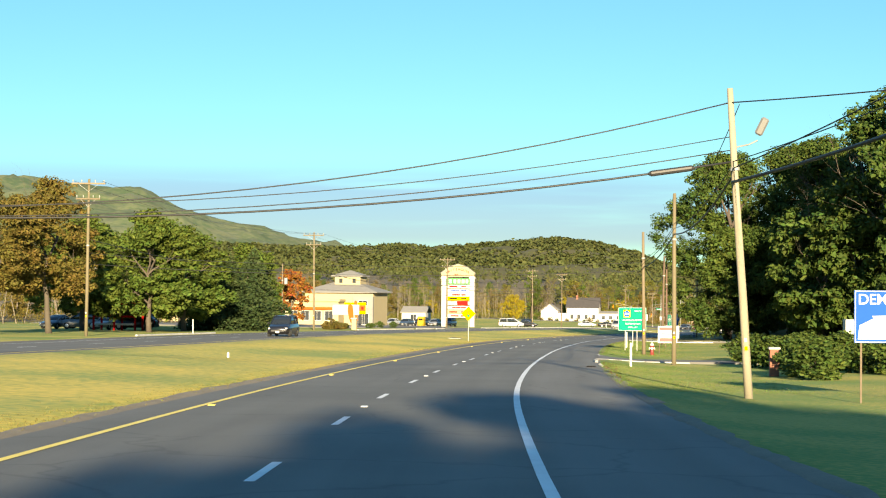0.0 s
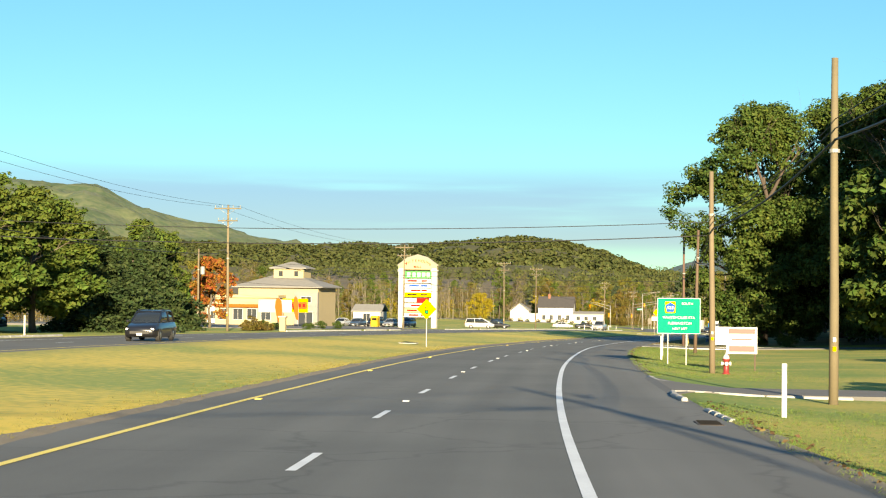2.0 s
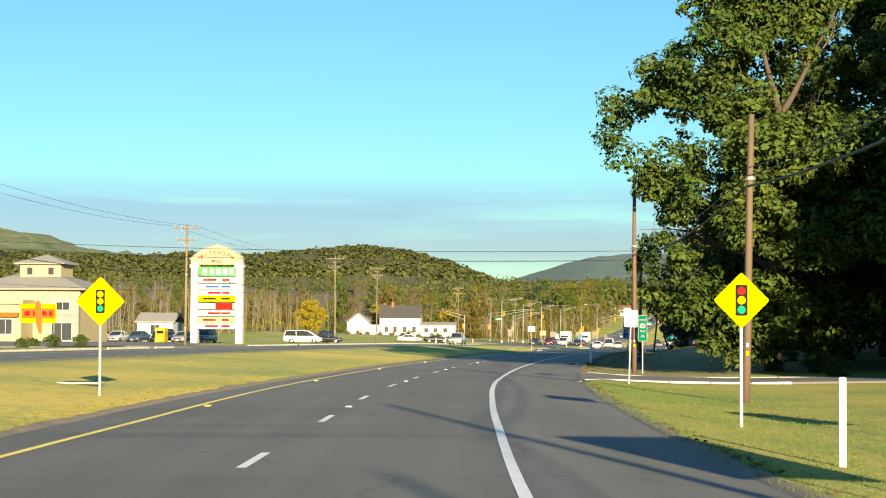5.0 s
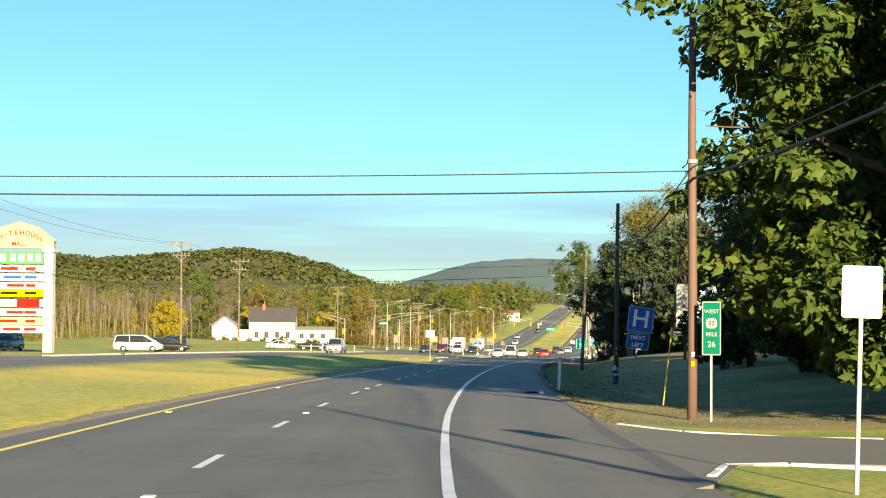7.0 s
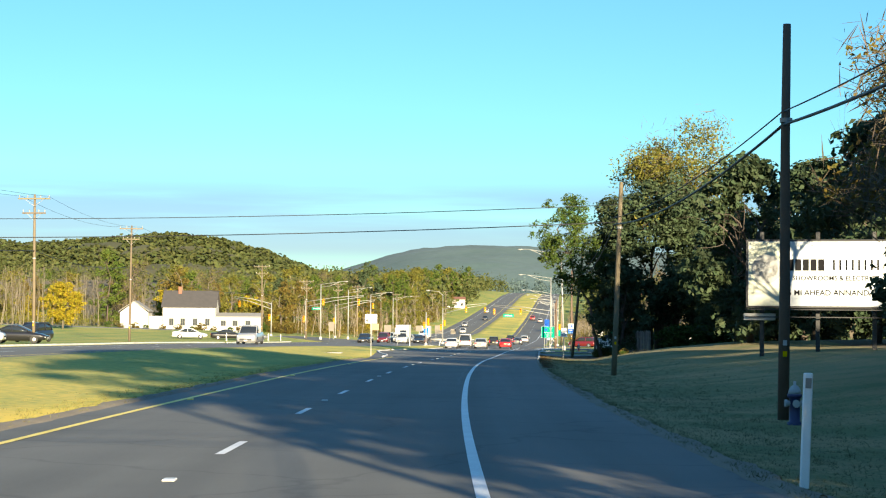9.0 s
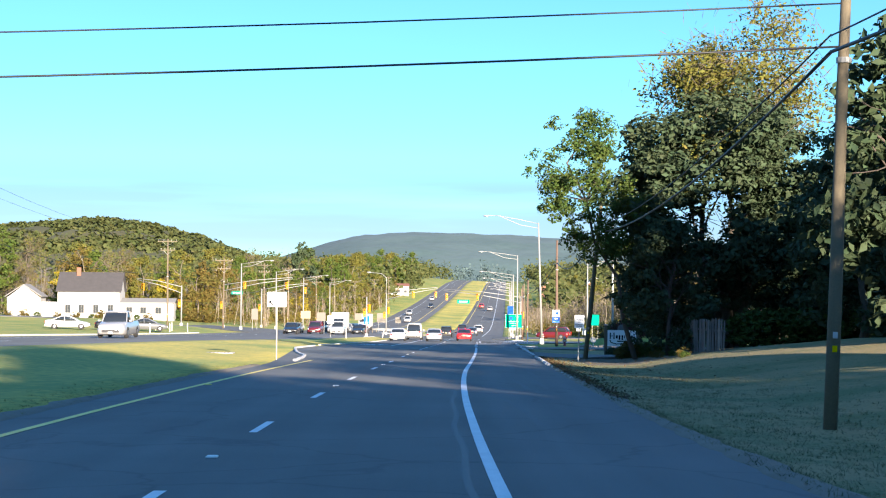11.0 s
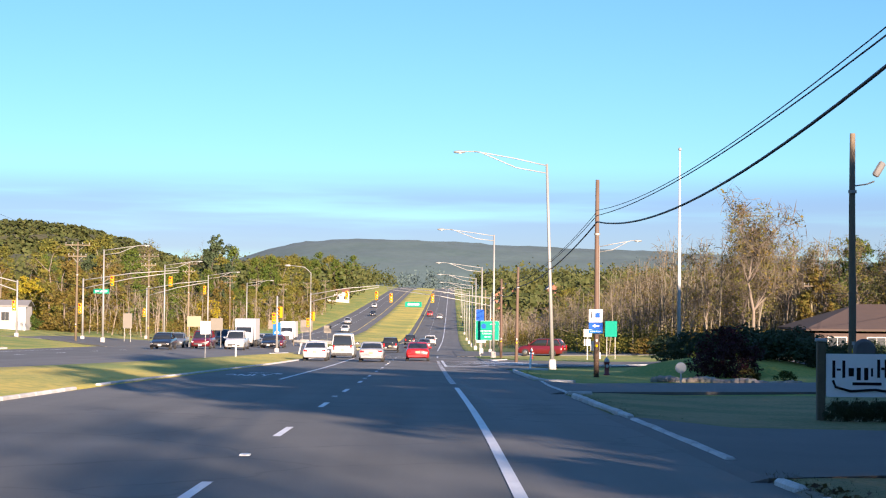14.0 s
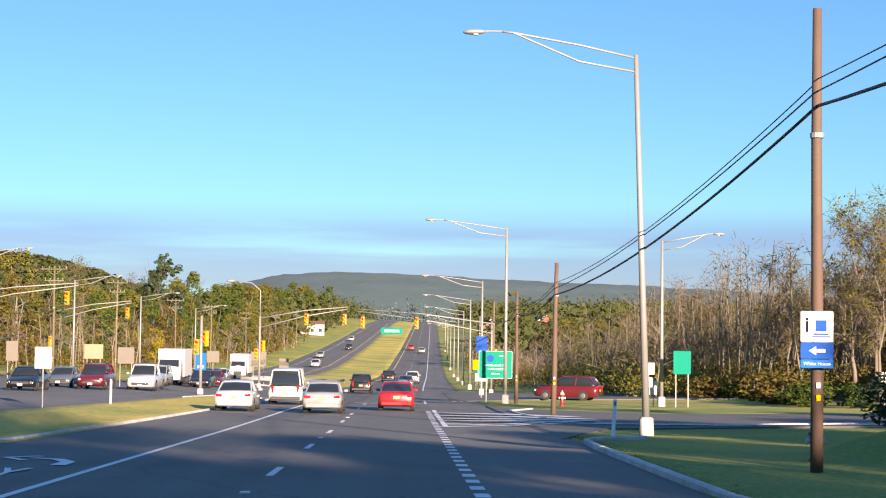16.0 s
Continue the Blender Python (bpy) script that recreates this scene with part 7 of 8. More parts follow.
def car(kind, color, m, label, group="vehicles", rough=0.3, metal=0.2):
    """A car that points along +y."""
    L, W, H, belt, hood, deck, yr, yrr, yrf, yw, wr = CARS[kind]
    if color not in PAINTS:
        PAINTS[color] = paint("car paint", color, rough, metal)
    skin = PAINTS[color]
    ob = thing({"van": "van", "pickup": "pickup_truck", "minivan": "minivan", "suv": "suv"}.get(kind, "car"), m, label, "car" if kind in ("sedan", "suv") else kind.replace("minivan", "van").replace("pickup", "truck"), group)
    w = W / 2

    def ring(zb, zs, zt, kb, ks, kt):
        return [(0.0, zb), (w * kb * 0.9, zb), (w * kb, zb + 0.08), (w * ks, zs), (w * ks * 0.995, zs + 0.08), (w * kt, zt - 0.05), (w * kt * 0.93, zt), (0.0, zt + 0.015)]

    back = -L / 2
    rows = [(back, ring(0.42, 0.72, deck - 0.16, 0.8, 0.86, 0.78)), (back + 0.07, ring(0.3, 0.7, deck - 0.06, 0.93, 0.97, 0.86)), (back + 0.3, ring(0.27, 0.7, deck, 0.97, 1.0, 0.9)), (yr + 0.1 if yr > back + 0.5 else back + 0.55, ring(0.24, 0.68, max(deck, belt), 0.98, 1.0, 0.92)), (yr + 0.6 if kind == "pickup" else -0.2, ring(0.22, 0.66, belt, 0.98, 1.0, 0.93)), (yw, ring(0.22, 0.66, belt - 0.01, 0.98, 1.0, 0.9)), (yw + 0.35, ring(0.24, 0.64, hood + 0.05, 0.97, 0.99, 0.86)), (L / 2 - 0.45, ring(0.26, 0.6, hood - 0.03, 0.95, 0.97, 0.82)), (L / 2 - 0.12, ring(0.3, 0.56, hood - 0.14, 0.86, 0.9, 0.74)), (L / 2, ring(0.4, 0.55, hood - 0.25, 0.74, 0.78, 0.66))]
    part("body", loft(rows), skin, ob, "", True)

    def house(z0, zt, k0, k1):
        return [(0.0, z0), (w * k0, z0), (w * (k0 * 0.4 + k1 * 0.6), z0 + (zt - z0) * 0.6), (w * k1, zt - 0.04), (w * k1 * 0.9, zt), (0.0, zt + 0.02)]

    cab = [(yr, house(belt - 0.05, belt + 0.06, 0.88, 0.84)), (yrr, house(belt - 0.05, H - 0.05, 0.91, 0.73)), ((yrr + yrf) / 2, house(belt - 0.05, H - 0.01, 0.92, 0.75)), (yrf, house(belt - 0.05, H - 0.04, 0.91, 0.73)), (yw, house(belt - 0.05, belt + 0.03, 0.86, 0.82))]
    part("glasshouse", loft(cab), CAR_GLASS, ob, "dark tinted windows", True)
    b = Build()
    rr = [(yrr - 0.05, H - 0.07, 0.72), (yrr + 0.1, H - 0.015, 0.75), ((yrr + yrf) / 2, H + 0.015, 0.76), (yrf - 0.1, H - 0.01, 0.75), (yrf + 0.05, H - 0.06, 0.72)]
    part("roof", loft([(y, [(0.0, z - 0.03), (w * k, z - 0.06), (w * k * 1.01, z - 0.02), (w * k * 0.9, z + 0.012), (0.0, z + 0.03)]) for y, z, k in rr]), skin, ob, "", True)
    for sg in (-1, 1):
        for pts in ([(yw, 0.84, belt), (yrf + 0.03, 0.74, H - 0.07)], [(yr + 0.02, 0.87, belt), (yrr, 0.745, H - 0.08)], [((yrr + yrf) / 2, 0.925, belt), ((yrr + yrf) / 2 - 0.05, 0.765, H - 0.05)]):
            b = Build()
            b.tube([(sg * w * k, y, z) for y, k, z in pts], 0.045, 6)
            part("pillar", b, skin, ob)
        b = Build()
        b.box((sg * (w + 0.08), yw - 0.15, belt + 0.06), (0.2, 0.1, 0.13), 0.03)
        part("mirror", b, skin, ob)
        b = Build()
        b.box((sg * w * 0.73, back + 0.03, deck - 0.22), (0.3 if kind == "sedan" else 0.14, 0.09, 0.15 if kind == "sedan" else 0.42), 0.03)
        part("tail_lamp", b, TAIL_RED, ob, "red tail lamp")
        b = Build()
        b.box((sg * w * 0.66, L / 2 - 0.1, hood - 0.28), (0.36, 0.14, 0.14), 0.04)
        part("headlamp", b, LAMP_CLEAR, ob, "clear headlamp")
        for y in (-L * 0.285, L * 0.305):
            b = Build()
            b.lathe((sg * (w - 0.1), y, wr), [(wr * 0.62, -0.11), (wr * 0.95, -0.11), (wr, -0.07), (wr, 0.07), (wr * 0.95, 0.115), (wr * 0.62, 0.115)], 20, "X")
            wheel = part("wheel", b, RUBBER, ob)
            b = Build()
            b.lathe((sg * (w - 0.1), y, wr), [(wr * 0.64, -0.09), (wr * 0.64, 0.1), (wr * 0.3, 0.125), (wr * 0.1, 0.125)] if sg > 0 else [(wr * 0.1, -0.125), (wr * 0.3, -0.125), (wr * 0.64, -0.1), (wr * 0.64, 0.09)], 14, "X")
            part("rim", b, RIM, wheel)
    b = Build()
    b.box((0, back + 0.01, 0.42), (W * 0.84, 0.1, 0.2), 0.03)
    part("rear_bumper", b, PLASTIC if kind != "sedan" else skin, ob)
    b = Build()
    b.box((0, back - 0.008, deck - 0.3 if kind == "sedan" else 0.75), (0.32, 0.012, 0.16), 0.004)
    part("number_plate", b, PLATE, ob, "plain number plate")
    b = Build()
    b.box((0, L / 2 - 0.03, 0.52), (W * 0.6, 0.1, 0.2), 0.03)
    part("grille", b, PLASTIC, ob)
    b = Build()
    b.box((0, L / 2 + 0.03, 0.42), (0.32, 0.012, 0.15), 0.004)
    part("number_plate", b, SIGN_WHITE, ob)
    if kind == "suv":
        for sg in (-1, 1):
            b = Build()
            b.tube([(sg * w * 0.68, yrr + 0.1, H + 0.04), (sg * w * 0.68, yrf - 0.1, H + 0.05)], 0.025, 6)
            part("roof_rail", b, PLASTIC, ob)
    if kind == "pickup":
        b = Build()
        b.box((0, (back + yr) / 2 + 0.1, deck + 0.005), (W * 0.78, yr - back - 0.35, 0.02))
        part("bed", b, PLASTIC, ob, "dark open load bed")
    return ob


def box_truck(m, label):
    ob = thing("box_truck", m, label, "truck", "vehicles")
    b = Build()
    b.box((0, -1.6, 2.0), (2.4, 5.0, 2.5), 0.05)
    part("cargo_box", b, SIGN_WHITE, ob, "white cargo box")
    b = Build()
    b.box((0, -0.6, 0.65), (0.9, 7.0, 0.25), 0.03)
    part("chassis", b, PLASTIC, ob)
    w = 1.05
    rows = [(1.0, [(0, 0.5), (w, 0.5), (w, 1.4), (w * 0.96, 2.3), (w * 0.85, 2.4), (0, 2.42)]), (1.9, [(0, 0.5), (w, 0.5), (w, 1.4), (w * 0.95, 2.3), (w * 0.85, 2.4), (0, 2.42)]), (2.5, [(0, 0.5), (w, 0.5), (w, 1.35), (w * 0.96, 1.4), (w * 0.9, 1.45), (0, 1.47)]), (2.8, [(0, 0.5), (w, 0.55), (w, 1.15), (w * 0.94, 1.2), (w * 0.88, 1.22), (0, 1.24)])]
    part("cab", loft(rows), SIGN_WHITE, ob, "white cab", True)
    b = Build()
    b.add([(-0.9, 2.43, 1.55), (0.9, 2.43, 1.55), (0.84, 2.03, 2.28), (-0.84, 2.03, 2.28)], [(0, 1, 2, 3)])
    part("windscreen", b, CAR_GLASS, ob)
    for sg in (-1, 1):
        b = Build()
        b.box((sg * 0.75, 2.8, 0.85), (0.35, 0.05, 0.2), 0.02)
        part("headlamp", b, LAMP_CLEAR, ob)
        for y in (-2.6, 1.7):
            b = Build()
            b.lathe((sg * 0.95, y, 0.42), [(0.26, -0.14), (0.4, -0.14), (0.42, 0), (0.4, 0.14), (0.26, 0.14)], 18, "X")
            wheel = part("wheel", b, RUBBER, ob)
            b = Build()
            b.lathe((sg * 0.95, y, 0.42), [(0.25, -0.1), (0.25, 0.12)], 12, "X")
            part("rim", b, RIM, wheel)
    b = Build()
    b.box((0, 2.8, 0.9), (1.0, 0.04, 0.3), 0.01)
    part("grille", b, PLASTIC, ob)
    return ob


SILVER, RED, WHITE, BLACK, GREY, DARKRED, BLUEGREY, GREEN = (0.27, 0.27, 0.27), (0.30, 0.012, 0.014), (0.42, 0.42, 0.415), (0.012, 0.012, 0.014), (0.11, 0.115, 0.12), (0.11, 0.01, 0.014), (0.05, 0.07, 0.1), (0.03, 0.045, 0.035)


def drive(kind, color, s, u, turn, label, group="vehicles"):
    return car(kind, color, spot(s, u, 0.01, turn), label, group)


def oncoming(kind, color, s, u, label, turn=180):
    return drive(kind, color, s, u, turn, label, "oncoming vehicles")


drive("sedan", SILVER, 468.5, -1.0, 0, "silver saloon car on the highway")
drive("sedan", RED, 475.5, 2.4, 0, "bright red saloon car on the highway")
drive("sedan", WHITE, 470.5, -5.3, 0, "white saloon car in the turn lane")
drive("van", WHITE, 488.5, -4.1, 0, "white passenger van in the turn lane")
drive("suv", BLACK, 542, -1.5, 0, "black sport utility car on the highway")
drive("suv", BLACK, 640, -1.4, 0, "black sport utility car far ahead")
drive("sedan", GREY, 585, 1.9, 0, "grey saloon car far ahead")
drive("suv", WHITE, 630, 2.2, 0, "white sport utility car far ahead")
drive("pickup", RED, 930, -1.6, 0, "red pickup truck climbing the far hill")
drive("suv", SILVER, 900, 1.9, 0, "silver car climbing the far hill")
drive("suv", DARKRED, 512, 14.5, 70, "dark red sport utility car waiting on the slip road")
oncoming("suv", BLACK, 146, -20.2, "black sport utility car on the far carriageway")
oncoming("pickup", SILVER, 386, -21.0, "silver pickup truck on the far carriageway")
oncoming("sedan", BLACK, 493, -20.4, "black saloon car leaving the junction")
oncoming("suv", DARKRED, 506, -18.6, "dark red car leaving the junction")
oncoming("sedan", GREY, 512, -22.0, "grey saloon car leaving the junction")
oncoming("pickup", WHITE, 510, -15.8, "white pickup truck crossing the junction")
box_truck(spot(543, -18.6, 0.01, 180), "white box truck waiting at the junction")
box_truck(spot(612, -20.0, 0.01, 180), "white box truck in the queue")
QUEUE = [("sedan", BLACK), ("suv", SILVER), ("sedan", DARKRED), ("suv", BLUEGREY), ("sedan", GREY), ("pickup", BLACK), ("sedan", SILVER), ("suv", WHITE), ("sedan", BLACK), ("suv", GREEN), ("sedan", BLUEGREY), ("suv", BLACK), ("sedan", WHITE)]
for i, (kind, color) in enumerate(QUEUE):
    oncoming(kind, color, 536 + 7.6 * (i // 2) + rng.uniform(-0.8, 0.8), -14.6 - 3.7 * (i % 2) - (4.2 if i > 3 else 0.4), "car in the queue at the signals")
for s, u, color in ((760, -20, WHITE), (830, -23.5, SILVER), (910, -20, BLACK), (1000, -23.5, WHITE)):
    oncoming("suv", color, s, u, "car descending the far hill")
drive("minivan", WHITE, 347, -36.0, -82, "white minivan turning by the car park", "parked cars")
drive("sedan", BLACK, 354, -34.5, -84, "black saloon car beside the white minivan", "parked cars")
drive("suv", BLACK, 374, -39, 170, "black car on the mall driveway", "parked cars")
drive("sedan", WHITE, 452, -40, -80, "white car on the side street", "parked cars")
drive("sedan", BLACK, 456, -35.5, -80, "dark car on the side street", "parked cars")
drive("sedan", GREY, 460, -33, -80, "grey car on the side street", "parked cars")
for i, (kind, color) in enumerate((("suv", BLUEGREY), ("sedan", SILVER), ("suv", BLACK), ("sedan", BLUEGREY), ("sedan", WHITE), ("suv", GREY), ("sedan", BLACK))):
    drive(kind, color, 334 + (i % 3) * 0.4, -45.5 - 2.9 * i, 178, "parked car before the mall", "parked cars")
for i in range(4):
    drive("sedan" if i % 2 else "suv", (BLACK, WHITE, GREY, BLUEGREY)[i], 178 + 0.3 * i, -44 - 3 * i, 90 + 80 * (i % 2), "parked car behind the trees", "parked cars")

# ---- signals and junction ----
SIGNAL_YELLOW = material("yellow signal housing", (0.5, 0.23, 0.012), 0.5, 0, (0.42, 0.19, 0.012), 3, 30, 0.4)
LENS_RED = material("dark red lens", (0.18, 0.01, 0.01), 0.2)
LENS_AMBER = material("dark amber lens", (0.25, 0.12, 0.01), 0.2)
LENS_GREEN = material("dark green lens", (0.01, 0.12, 0.08), 0.2)


def signal_head(parent, x, y, z, turn=0.0):
    b = Build()
    b.box((0, 0, 0), (0.38, 0.3, 1.1), 0.03)
    h = part("signal_head", b, SIGNAL_YELLOW, parent, "yellow three-lamp signal head")
    h.matrix_basis = pose(x, y, z, 0, 0, turn)
    for k, m in enumerate((LENS_RED, LENS_AMBER, LENS_GREEN)):
        b = Build()
        b.lathe((0, -0.16, 0.35 - 0.35 * k), [(0.13, 0), (0.12, -0.02), (0.05, -0.035)], 14, "Y")
        part("lens", b, m, h)
        b = Build()
        b.tube([(-0.14, -0.16, 0.37 - 0.35 * k), (-0.1, -0.34, 0.47 - 0.35 * k), (0.1, -0.34, 0.47 - 0.35 * k), (0.14, -0.16, 0.37 - 0.35 * k)], 0.02, 5)
        part("visor", b, SIGNAL_YELLOW, h)
    return h


def signal_mast(s, u, h, arm, heads, label, low=(), turn=0.0, lamp=False):
    """A mast; arm: reach along x (negative is to the left); heads: x of hanging heads; low: heights of heads on the mast."""
    ob = thing("traffic_signal", spot(s, u, 0, turn), label, "traffic signal", "traffic signals")
    b = Build()
    b.box((0, 0, 0.15), (0.4, 0.4, 0.5), 0.04)
    part("base", b, CONCRETE, ob)
    b = Build()
    b.tube([(0, 0, 0.2), (0, 0, h)], [0.12, 0.09], 12)
    part("mast", b, STEEL, ob, "", True)
    if arm:
        for z0, z1 in ((h - 0.2, h + 0.9), (h - 1.1, h + 0.7)):
            b = Build()
            b.tube([(0, 0, z0), (arm * 0.5, 0, (z0 + z1) / 2 + 0.25), (arm, 0, z1 + 0.1)], [0.06, 0.05, 0.04], 8)
            part("arm", b, STEEL, ob, "", True)
        for x in heads:
            signal_head(ob, x, -0.05, h + 0.5 - 0.75)
    for k, z in enumerate(low):
        signal_head(ob, -0.32 if k % 2 == 0 else 0.32, 0, z, 8 if k % 2 == 0 else -50)
    if lamp:
        b = Build()
        sg = 1 if arm >= 0 else -1
        b.tube([(0, 0, h), (0, 0, h + 2.5), (-sg * 0.8, 0, h + 3.2), (-sg * 2.6, 0, h + 3.4)], 0.05, 8)
        part("lamp_arm", b, STEEL, ob, "", True)
        b = Build()
        b.lathe((-sg * 2.9, 0, h + 3.4), [(0.03, -0.4), (0.14, -0.2), (0.14, 0.2), (0.03, 0.4)], 10, "X")
        part("lamp_head", b, STEEL, ob, "", True)
    return ob


m1 = signal_mast(507.9, -11.67, 5.5, 0, (), "signal mast on the median nose", (3.3, 3.9))
_, p = sign("traffic_signal", 0, 0, 0.75, 1.2, 2.3, BLUE_LIGHT, "", (), on=m1, r=0.03)
bars(p, [(0, 0.35, 0.2, 0.18), (0, 0.02, 0.2, 0.18), (0, -0.38, 0.45, 0.2)], SIGN_WHITE)
m2 = signal_mast(528.9, -34.95, 6.7, 10.5, (3.2, 9.6), "signal mast with a long arm over the far carriageway", (3.4,))
_, p = sign("traffic_signal", 0, 0, 1.7, 0.5, 5.3, SIGN_GREEN, "", (), on=m2, r=0.03)
p.location.x = 2.0
bars(p, [(0, 0, 1.3, 0.2)], SIGN_WHITE)
signal_mast(554.6, -11.9, 6.9, 8.5, (4.5, 8.2), "signal mast with an arm beyond the junction", (3.2, 4.0), lamp=True)
m4 = signal_mast(547.6, 10.33, 6.7, -12.5, (-7.0, -12.0), "signal mast with a long arm over the highway", (3.2, 3.6))
_, p = sign("traffic_signal", 0, 0, 2.0, 0.6, 5.7, SIGN_GREEN, "", (), on=m4, r=0.03)
p.location.x = -9.3
bars(p, [(0, 0, 1.4, 0.22)], SIGN_WHITE)
signal_mast(516, -39.05, 5.8, -6.5, (-5.6,), "signal mast facing the side street", (3.2,))
signal_mast(566.4, -34.37, 6.7, 8, (7.6,), "signal mast beyond the far carriageway", (3.4,))
BOARD_BACK = material("dull weathered board back", (0.15, 0.135, 0.11), 0.8, 0, (0.11, 0.1, 0.085), 2, 30, 0.4)
BOARD_TAN = material("tan board paint", (0.26, 0.2, 0.12), 0.7, 0, (0.2, 0.155, 0.1), 2, 30, 0.4)
for s, u, w, h, z, m, label, n in ((521, -21.6, 1.46, 1.12, 2.69, BOARD_TAN, "tan board behind the far carriageway", 2), (524, -19.6, 1.3, 1.29, 2.46, BOARD_BACK, "dull back of a board behind the far carriageway", 2), (533.6, -30.86, 1.01, 1.68, 2.46, BOARD_BACK, "dull back of a board on two posts", 2), (558.2, -16.82, 1.23, 1.12, 2.69, BOARD_BACK, "dull back of a sign on the far median", 1), (572.2, -10.97, 1.01, 1.01, 2.46, BOARD_BACK, "dull back of a sign on the far median", 1), (580.4, -14.48, 1.68, 1.68, 2.69, BOARD_BACK, "dull back of a board on the far median", 2), (484.4, 16.65, 0.67, 0.67, 2.24, SIGN_WHITE, "white sign beside the slip road", 1), (484.8, 16.65, 0.56, 0.56, 1.46, SIGN_WHITE, "small white sign beside the slip road", 1), (485.6, 18.75, 1.01, 1.34, 2.58, SIGN_GREEN, "green sign beside the slip road", 2), (489.1, 17.58, 0.50, 0.84, 1.12, SIGN_WHITE, "white sign beside the slip road", 1), (482.1, 29.98, 1.23, 1.06, 1.46, SIGN_WHITE, "plain white notice board before the woods", 2), (519.5, 8.46, 0.84, 1.23, 4.14, SIGN_BLUE, "blue sign above the green sign", 1), (533.6, 8.92, 1.01, 0.67, 1.57, SIGN_WHITE, "white sign beside the far road", 1), (566.4, 9.63, 1.01, 1.01, 2.69, SIGN_YELLOW, "yellow sign beside the far road", 1), (575.7, 10.33, 1.79, 1.23, 2.46, SIGN_GREEN, "green sign beside the far road", 2), (458, -12.2, 0.7, 0.9, 2.1, SIGN_WHITE, "white sign on the median", 1)):
    sign("road_sign", s, u, w, h, z, m, label, (-w * 0.35, w * 0.35) if n == 2 else (0,), r=0.03)


def guard_rail(label, pts):
    ob = thing("guard_rail", spot(*pts[0]), label, "guard rail", "guard rails")
    inv = ob.matrix_basis.inverted()
    p = [inv @ at(s, u, 0.62) for s, u in pts]
    b = Build()
    for dz in (-0.1, 0, 0.1):
        b.tube([q + Vector((0, 0, dz)) for q in p], 0.06, 6)
    part("rail", b, STEEL, ob, "", True)
    for q in p:
        b = Build()
        b.box((q.x, q.y + 0.1, q.z - 0.35), (0.12, 0.12, 0.95), 0.02)
        part("post", b, WOOD_POLE, ob)


guard_rail("galvanised guard rail on the far median", [(572, -15.5), (573, -12.5), (576, -9.5), (582, -7.5), (592, -6.5), (607, -6.2)])
guard_rail("galvanised guard rail on the far median", [(588, -16), (589, -13), (592, -10), (598, -8)])
kerb("pale kerb of the far median nose", [(578, -16), (568, -13.5), (565, -10.5), (567, -7), (577, -6.2)], 0.05, seed=20)
# rail and posts beside the side street
for i in range(9):
    marker_post(478 - i * 4.0, -31.5 - (i % 3) * 1.2, 1.0, "short pale post on the far verge")
YELLOW_BIN = material("yellow bin plastic", (0.5, 0.33, 0.012), 0.5)
ob = thing("donation_bin", spot(332, -50.5, 0), "bright yellow bin by the car park", "bin")
b = Build()
b.box((0, 0, 0.95), (1.3, 1.2, 1.9), 0.08)
part("body", b, YELLOW_BIN, ob)
b = Build()
b.box((0, -0.62, 1.35), (0.8, 0.06, 0.35), 0.02)
part("flap", b, SIGN_BLACK, ob)
ob = thing("guy_wire", spot(214.6, 10.2, 0.0), "guy wire of the pole with a yellow guard", "wire")
b = Build()
b.tube([(-0.25, 8.3, 0.0), (-0.4, 0.0, 7.2)], 0.015, 5)
part("wire", b, CABLE, ob)
b = Build()
b.tube([(-0.25, 8.3, 0.0), (-0.3, 5.5, 2.43)], 0.02, 6)
part("guard", b, ROAD_YELLOW, ob)
ob = thing("median_marker", spot(83.5, -11.0, -0.05), "small white stub post on the grass median", "post")
b = Build()
b.lathe((0, 0, -0.1), [(0.06, 0), (0.06, 0.3), (0.045, 0.36), (0.02, 0.38)], 12)
part("stub", b, SIGN_WHITE, ob)
RUST_IRON = material("rusty grate iron", (0.075, 0.058, 0.045), 0.8, 0.3, (0.04, 0.032, 0.027), 4, 40, 0.5)
for s, u in ((176, -9.5), (352, -9.0), (82.2, 6.45), (234.1, 6.14)):
    near = u > 0
    ob = thing("drain_cover", spot(s, u, -0.02 if near else 0.03, -90 if near else 0), "rusty iron drain grate beside the kerb" if near else "dark iron drain grate in the median grass", "drain")
    b = Build()
    b.box((0, 0, 0), (1.1, 0.5, 0.06) if near else (1.4, 0.8, 0.06), 0.01)
    part("frame", b, RUST_IRON if near else CONCRETE, ob)
    for k in range(6):
        b = Build()
        b.box((-0.45 + 0.18 * k, 0, 0.035), (0.06, 0.4 if near else 0.66, 0.02))
        part("bar", b, SIGN_BLACK, ob)
kerb("short white kerb block beside the drain grate", [(232.2, 6.49), (233.2, 6.49)], 0.1, 0.1, 22)


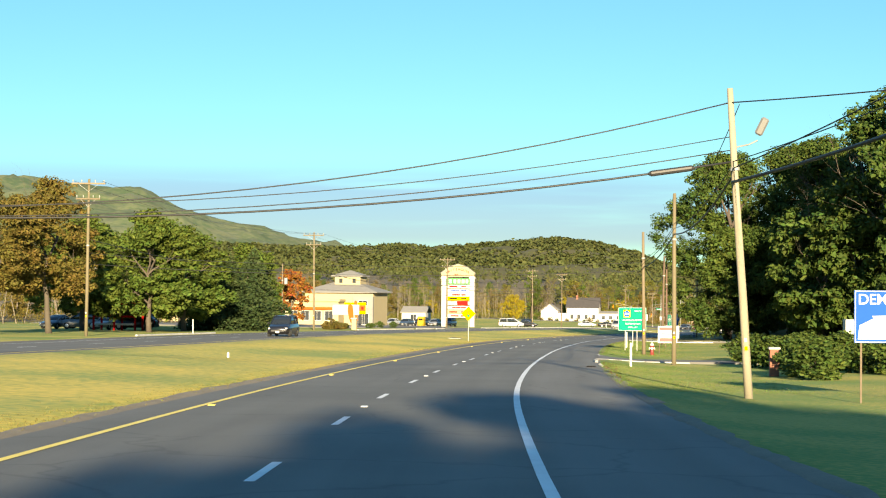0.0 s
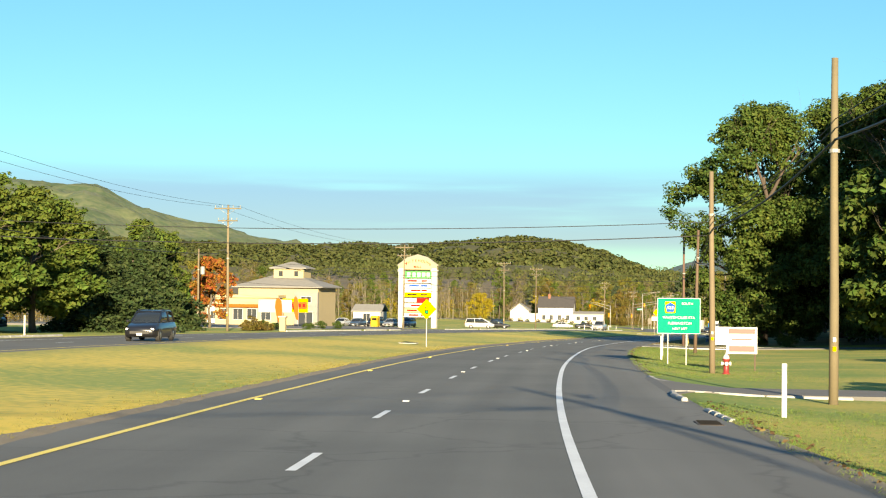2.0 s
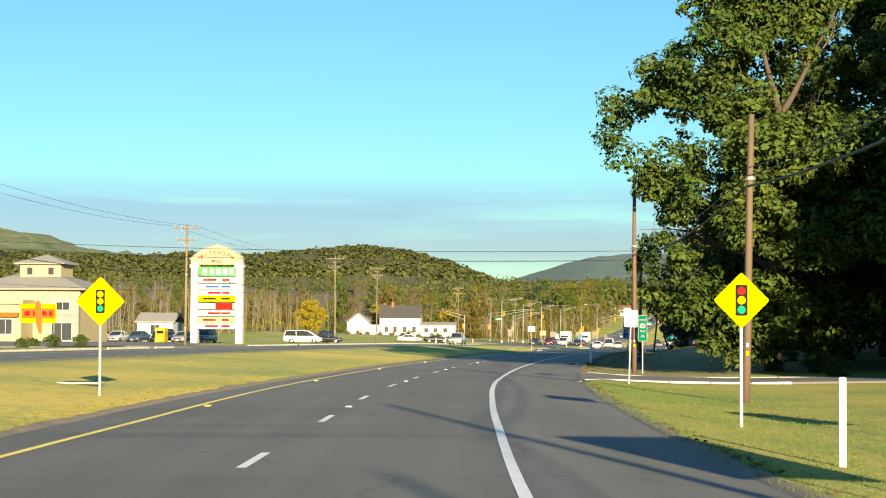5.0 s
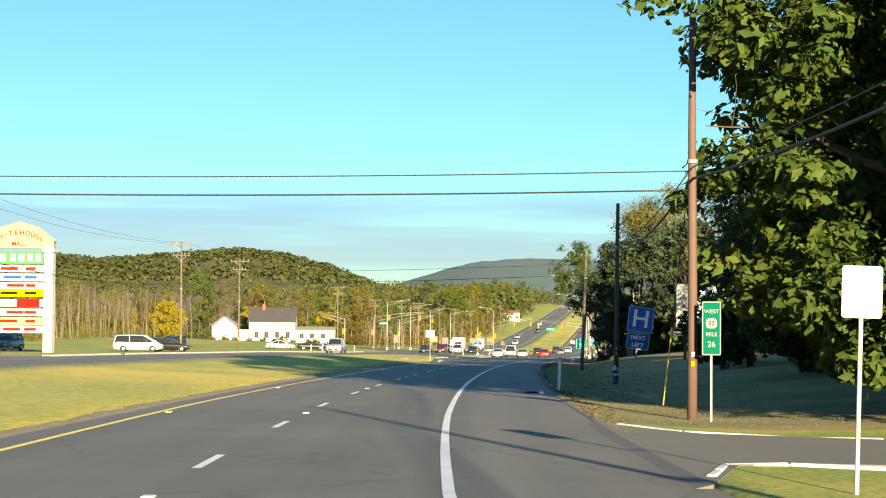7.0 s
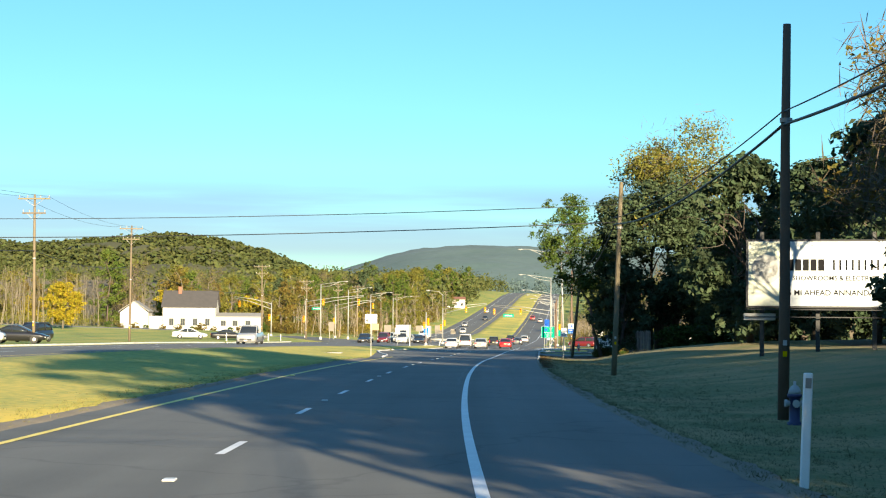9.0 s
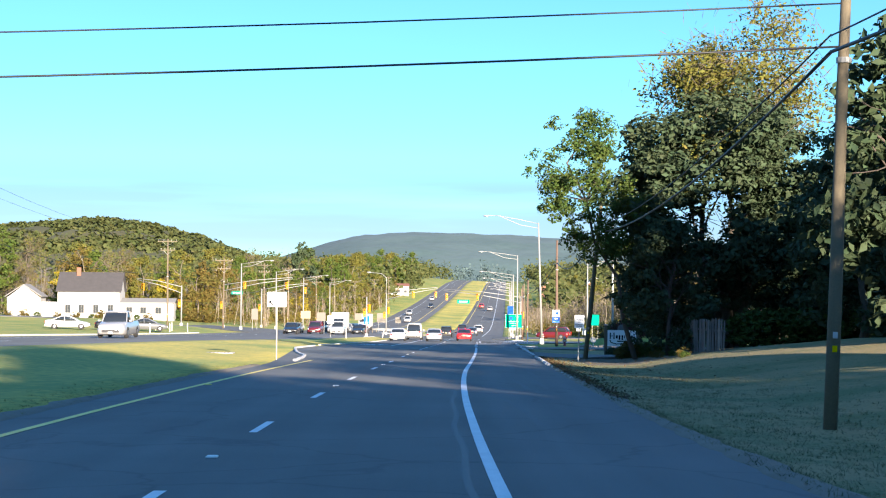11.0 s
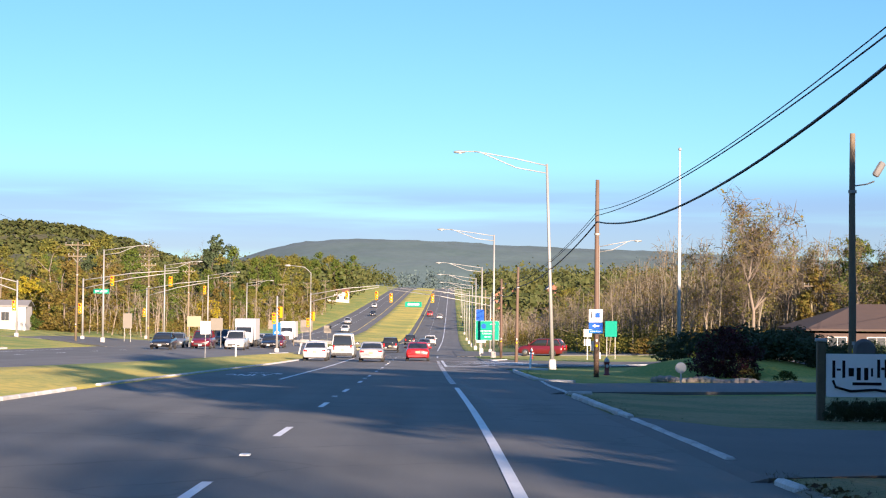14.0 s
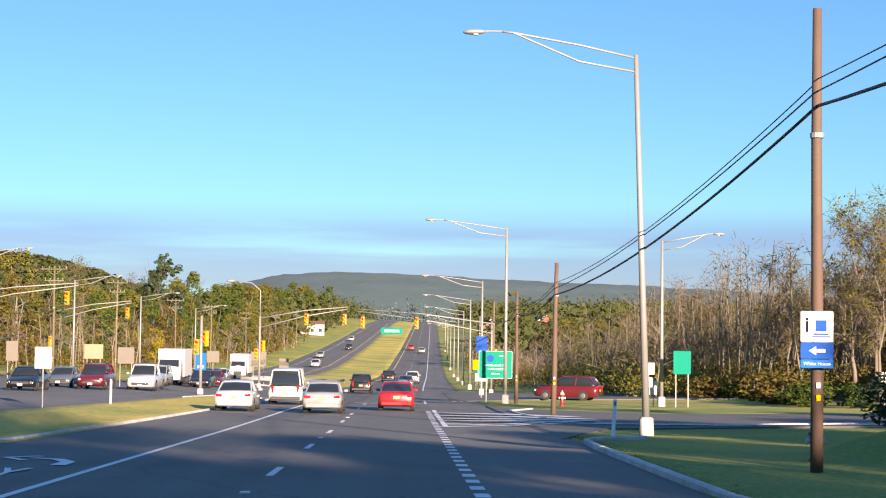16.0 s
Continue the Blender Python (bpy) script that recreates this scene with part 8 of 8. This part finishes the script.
# ---- loose grass on the verges ----
def grass_tufts(name, label, stretches, mats, seed):
    """Blades standing in tufts along (s0, s1, inner edge, width, tufts); denser towards the paving."""
    r = np.random.default_rng(seed)
    feet = []
    for s0, s1, edge, width, n in stretches:
        for s in r.uniform(s0, s1, n):
            e = right_edge(s) if edge == "right" else left_edge(s)
            k = abs(r.normal()) * 0.5 * width
            feet.append((s, e + 0.02 + k if edge == "right" else e - 0.02 - k))
    v, f = [], []
    for s, u in feet:
        p = np.array(at(s, u, 0.03))
        h = r.uniform(0.025, 0.06)
        for _ in range(5):
            q = p + np.append(r.normal(0, 0.07, 2), 0)
            a = r.uniform(0, math.pi)
            w = np.array((math.cos(a), math.sin(a), 0)) * 0.007
            tip = q + np.append(r.normal(0, 0.05, 2), h * r.uniform(0.7, 1.3))
            f.append((len(v), len(v) + 1, len(v) + 2))
            v += [q - w, q + w, tip]
    me = bpy.data.meshes.new(name)
    me.from_pydata(v, [], f)
    me.materials.append(mats)
    return tagged(new(name, me), label, "grass", "", "stuff")


BLADE_GREEN = material("green grass blades", (0.055, 0.11, 0.014), 0.9, 0, (0.09, 0.12, 0.02), 0.4, 6, 0.6, 0, 0.25, True)
BLADE_DRY = material("dry grass blades", (0.15, 0.12, 0.026), 0.9, 0, (0.085, 0.095, 0.02), 0.4, 6, 0.6, 0, 0.4, True)
BLADE_SHADE = material("thin shaded grass blades", (0.07, 0.085, 0.026), 0.9, 0, (0.12, 0.10, 0.05), 0.4, 6, 0.6, 0, 0.25, True)
grass_tufts("grass_tufts", "green grass tufts along the mown verge", [(55, 91, "right", 1.2, 1500), (55, 91, "right", 6, 3500), (113, 189, "right", 0.7, 1600), (113, 189, "right", 6, 9000), (408, 440, "right", 0.7, 500)], BLADE_GREEN, 41)
grass_tufts("grass_tufts", "dry yellow grass along the median edge", [(20, 335, "left", 1.6, 4500)], BLADE_DRY, 42)
grass_tufts("grass_tufts", "thin shaded grass at the crumbling road edge", [(204, 360, "right", 0.9, 4200), (210, 345, "right", 6, 9000), (376, 392, "right", 0.8, 300)], BLADE_SHADE, 43)

# ---- fallen leaves ----
LEAF_FALLEN = leaf_material("fallen brown leaves", (0.075, 0.046, 0.022), (0.125, 0.085, 0.038), 0.4)
r = np.random.default_rng(71)
pts = []
for s0, s1, width, n in ((306, 358, 0.6, 1500), (322, 358, 5.0, 450), (208, 236, 0.8, 300), (60, 92, 0.5, 160), (116, 186, 0.4, 200)):
    for s in r.uniform(s0, s1, n):
        pts.append(tuple(at(s, right_edge(s) + 0.05 + abs(r.normal()) * width * 0.6, 0.075)))
leaves = new("fallen_leaves", cards(r, np.array(pts), 0.05, LEAF_FALLEN, "fallen_leaves", 0.4, out=np.tile((0.0, 0.0, 1.0), (len(pts), 1))))
tagged(leaves, "dry brown leaves fallen along the road edge", "leaves", "", "stuff")
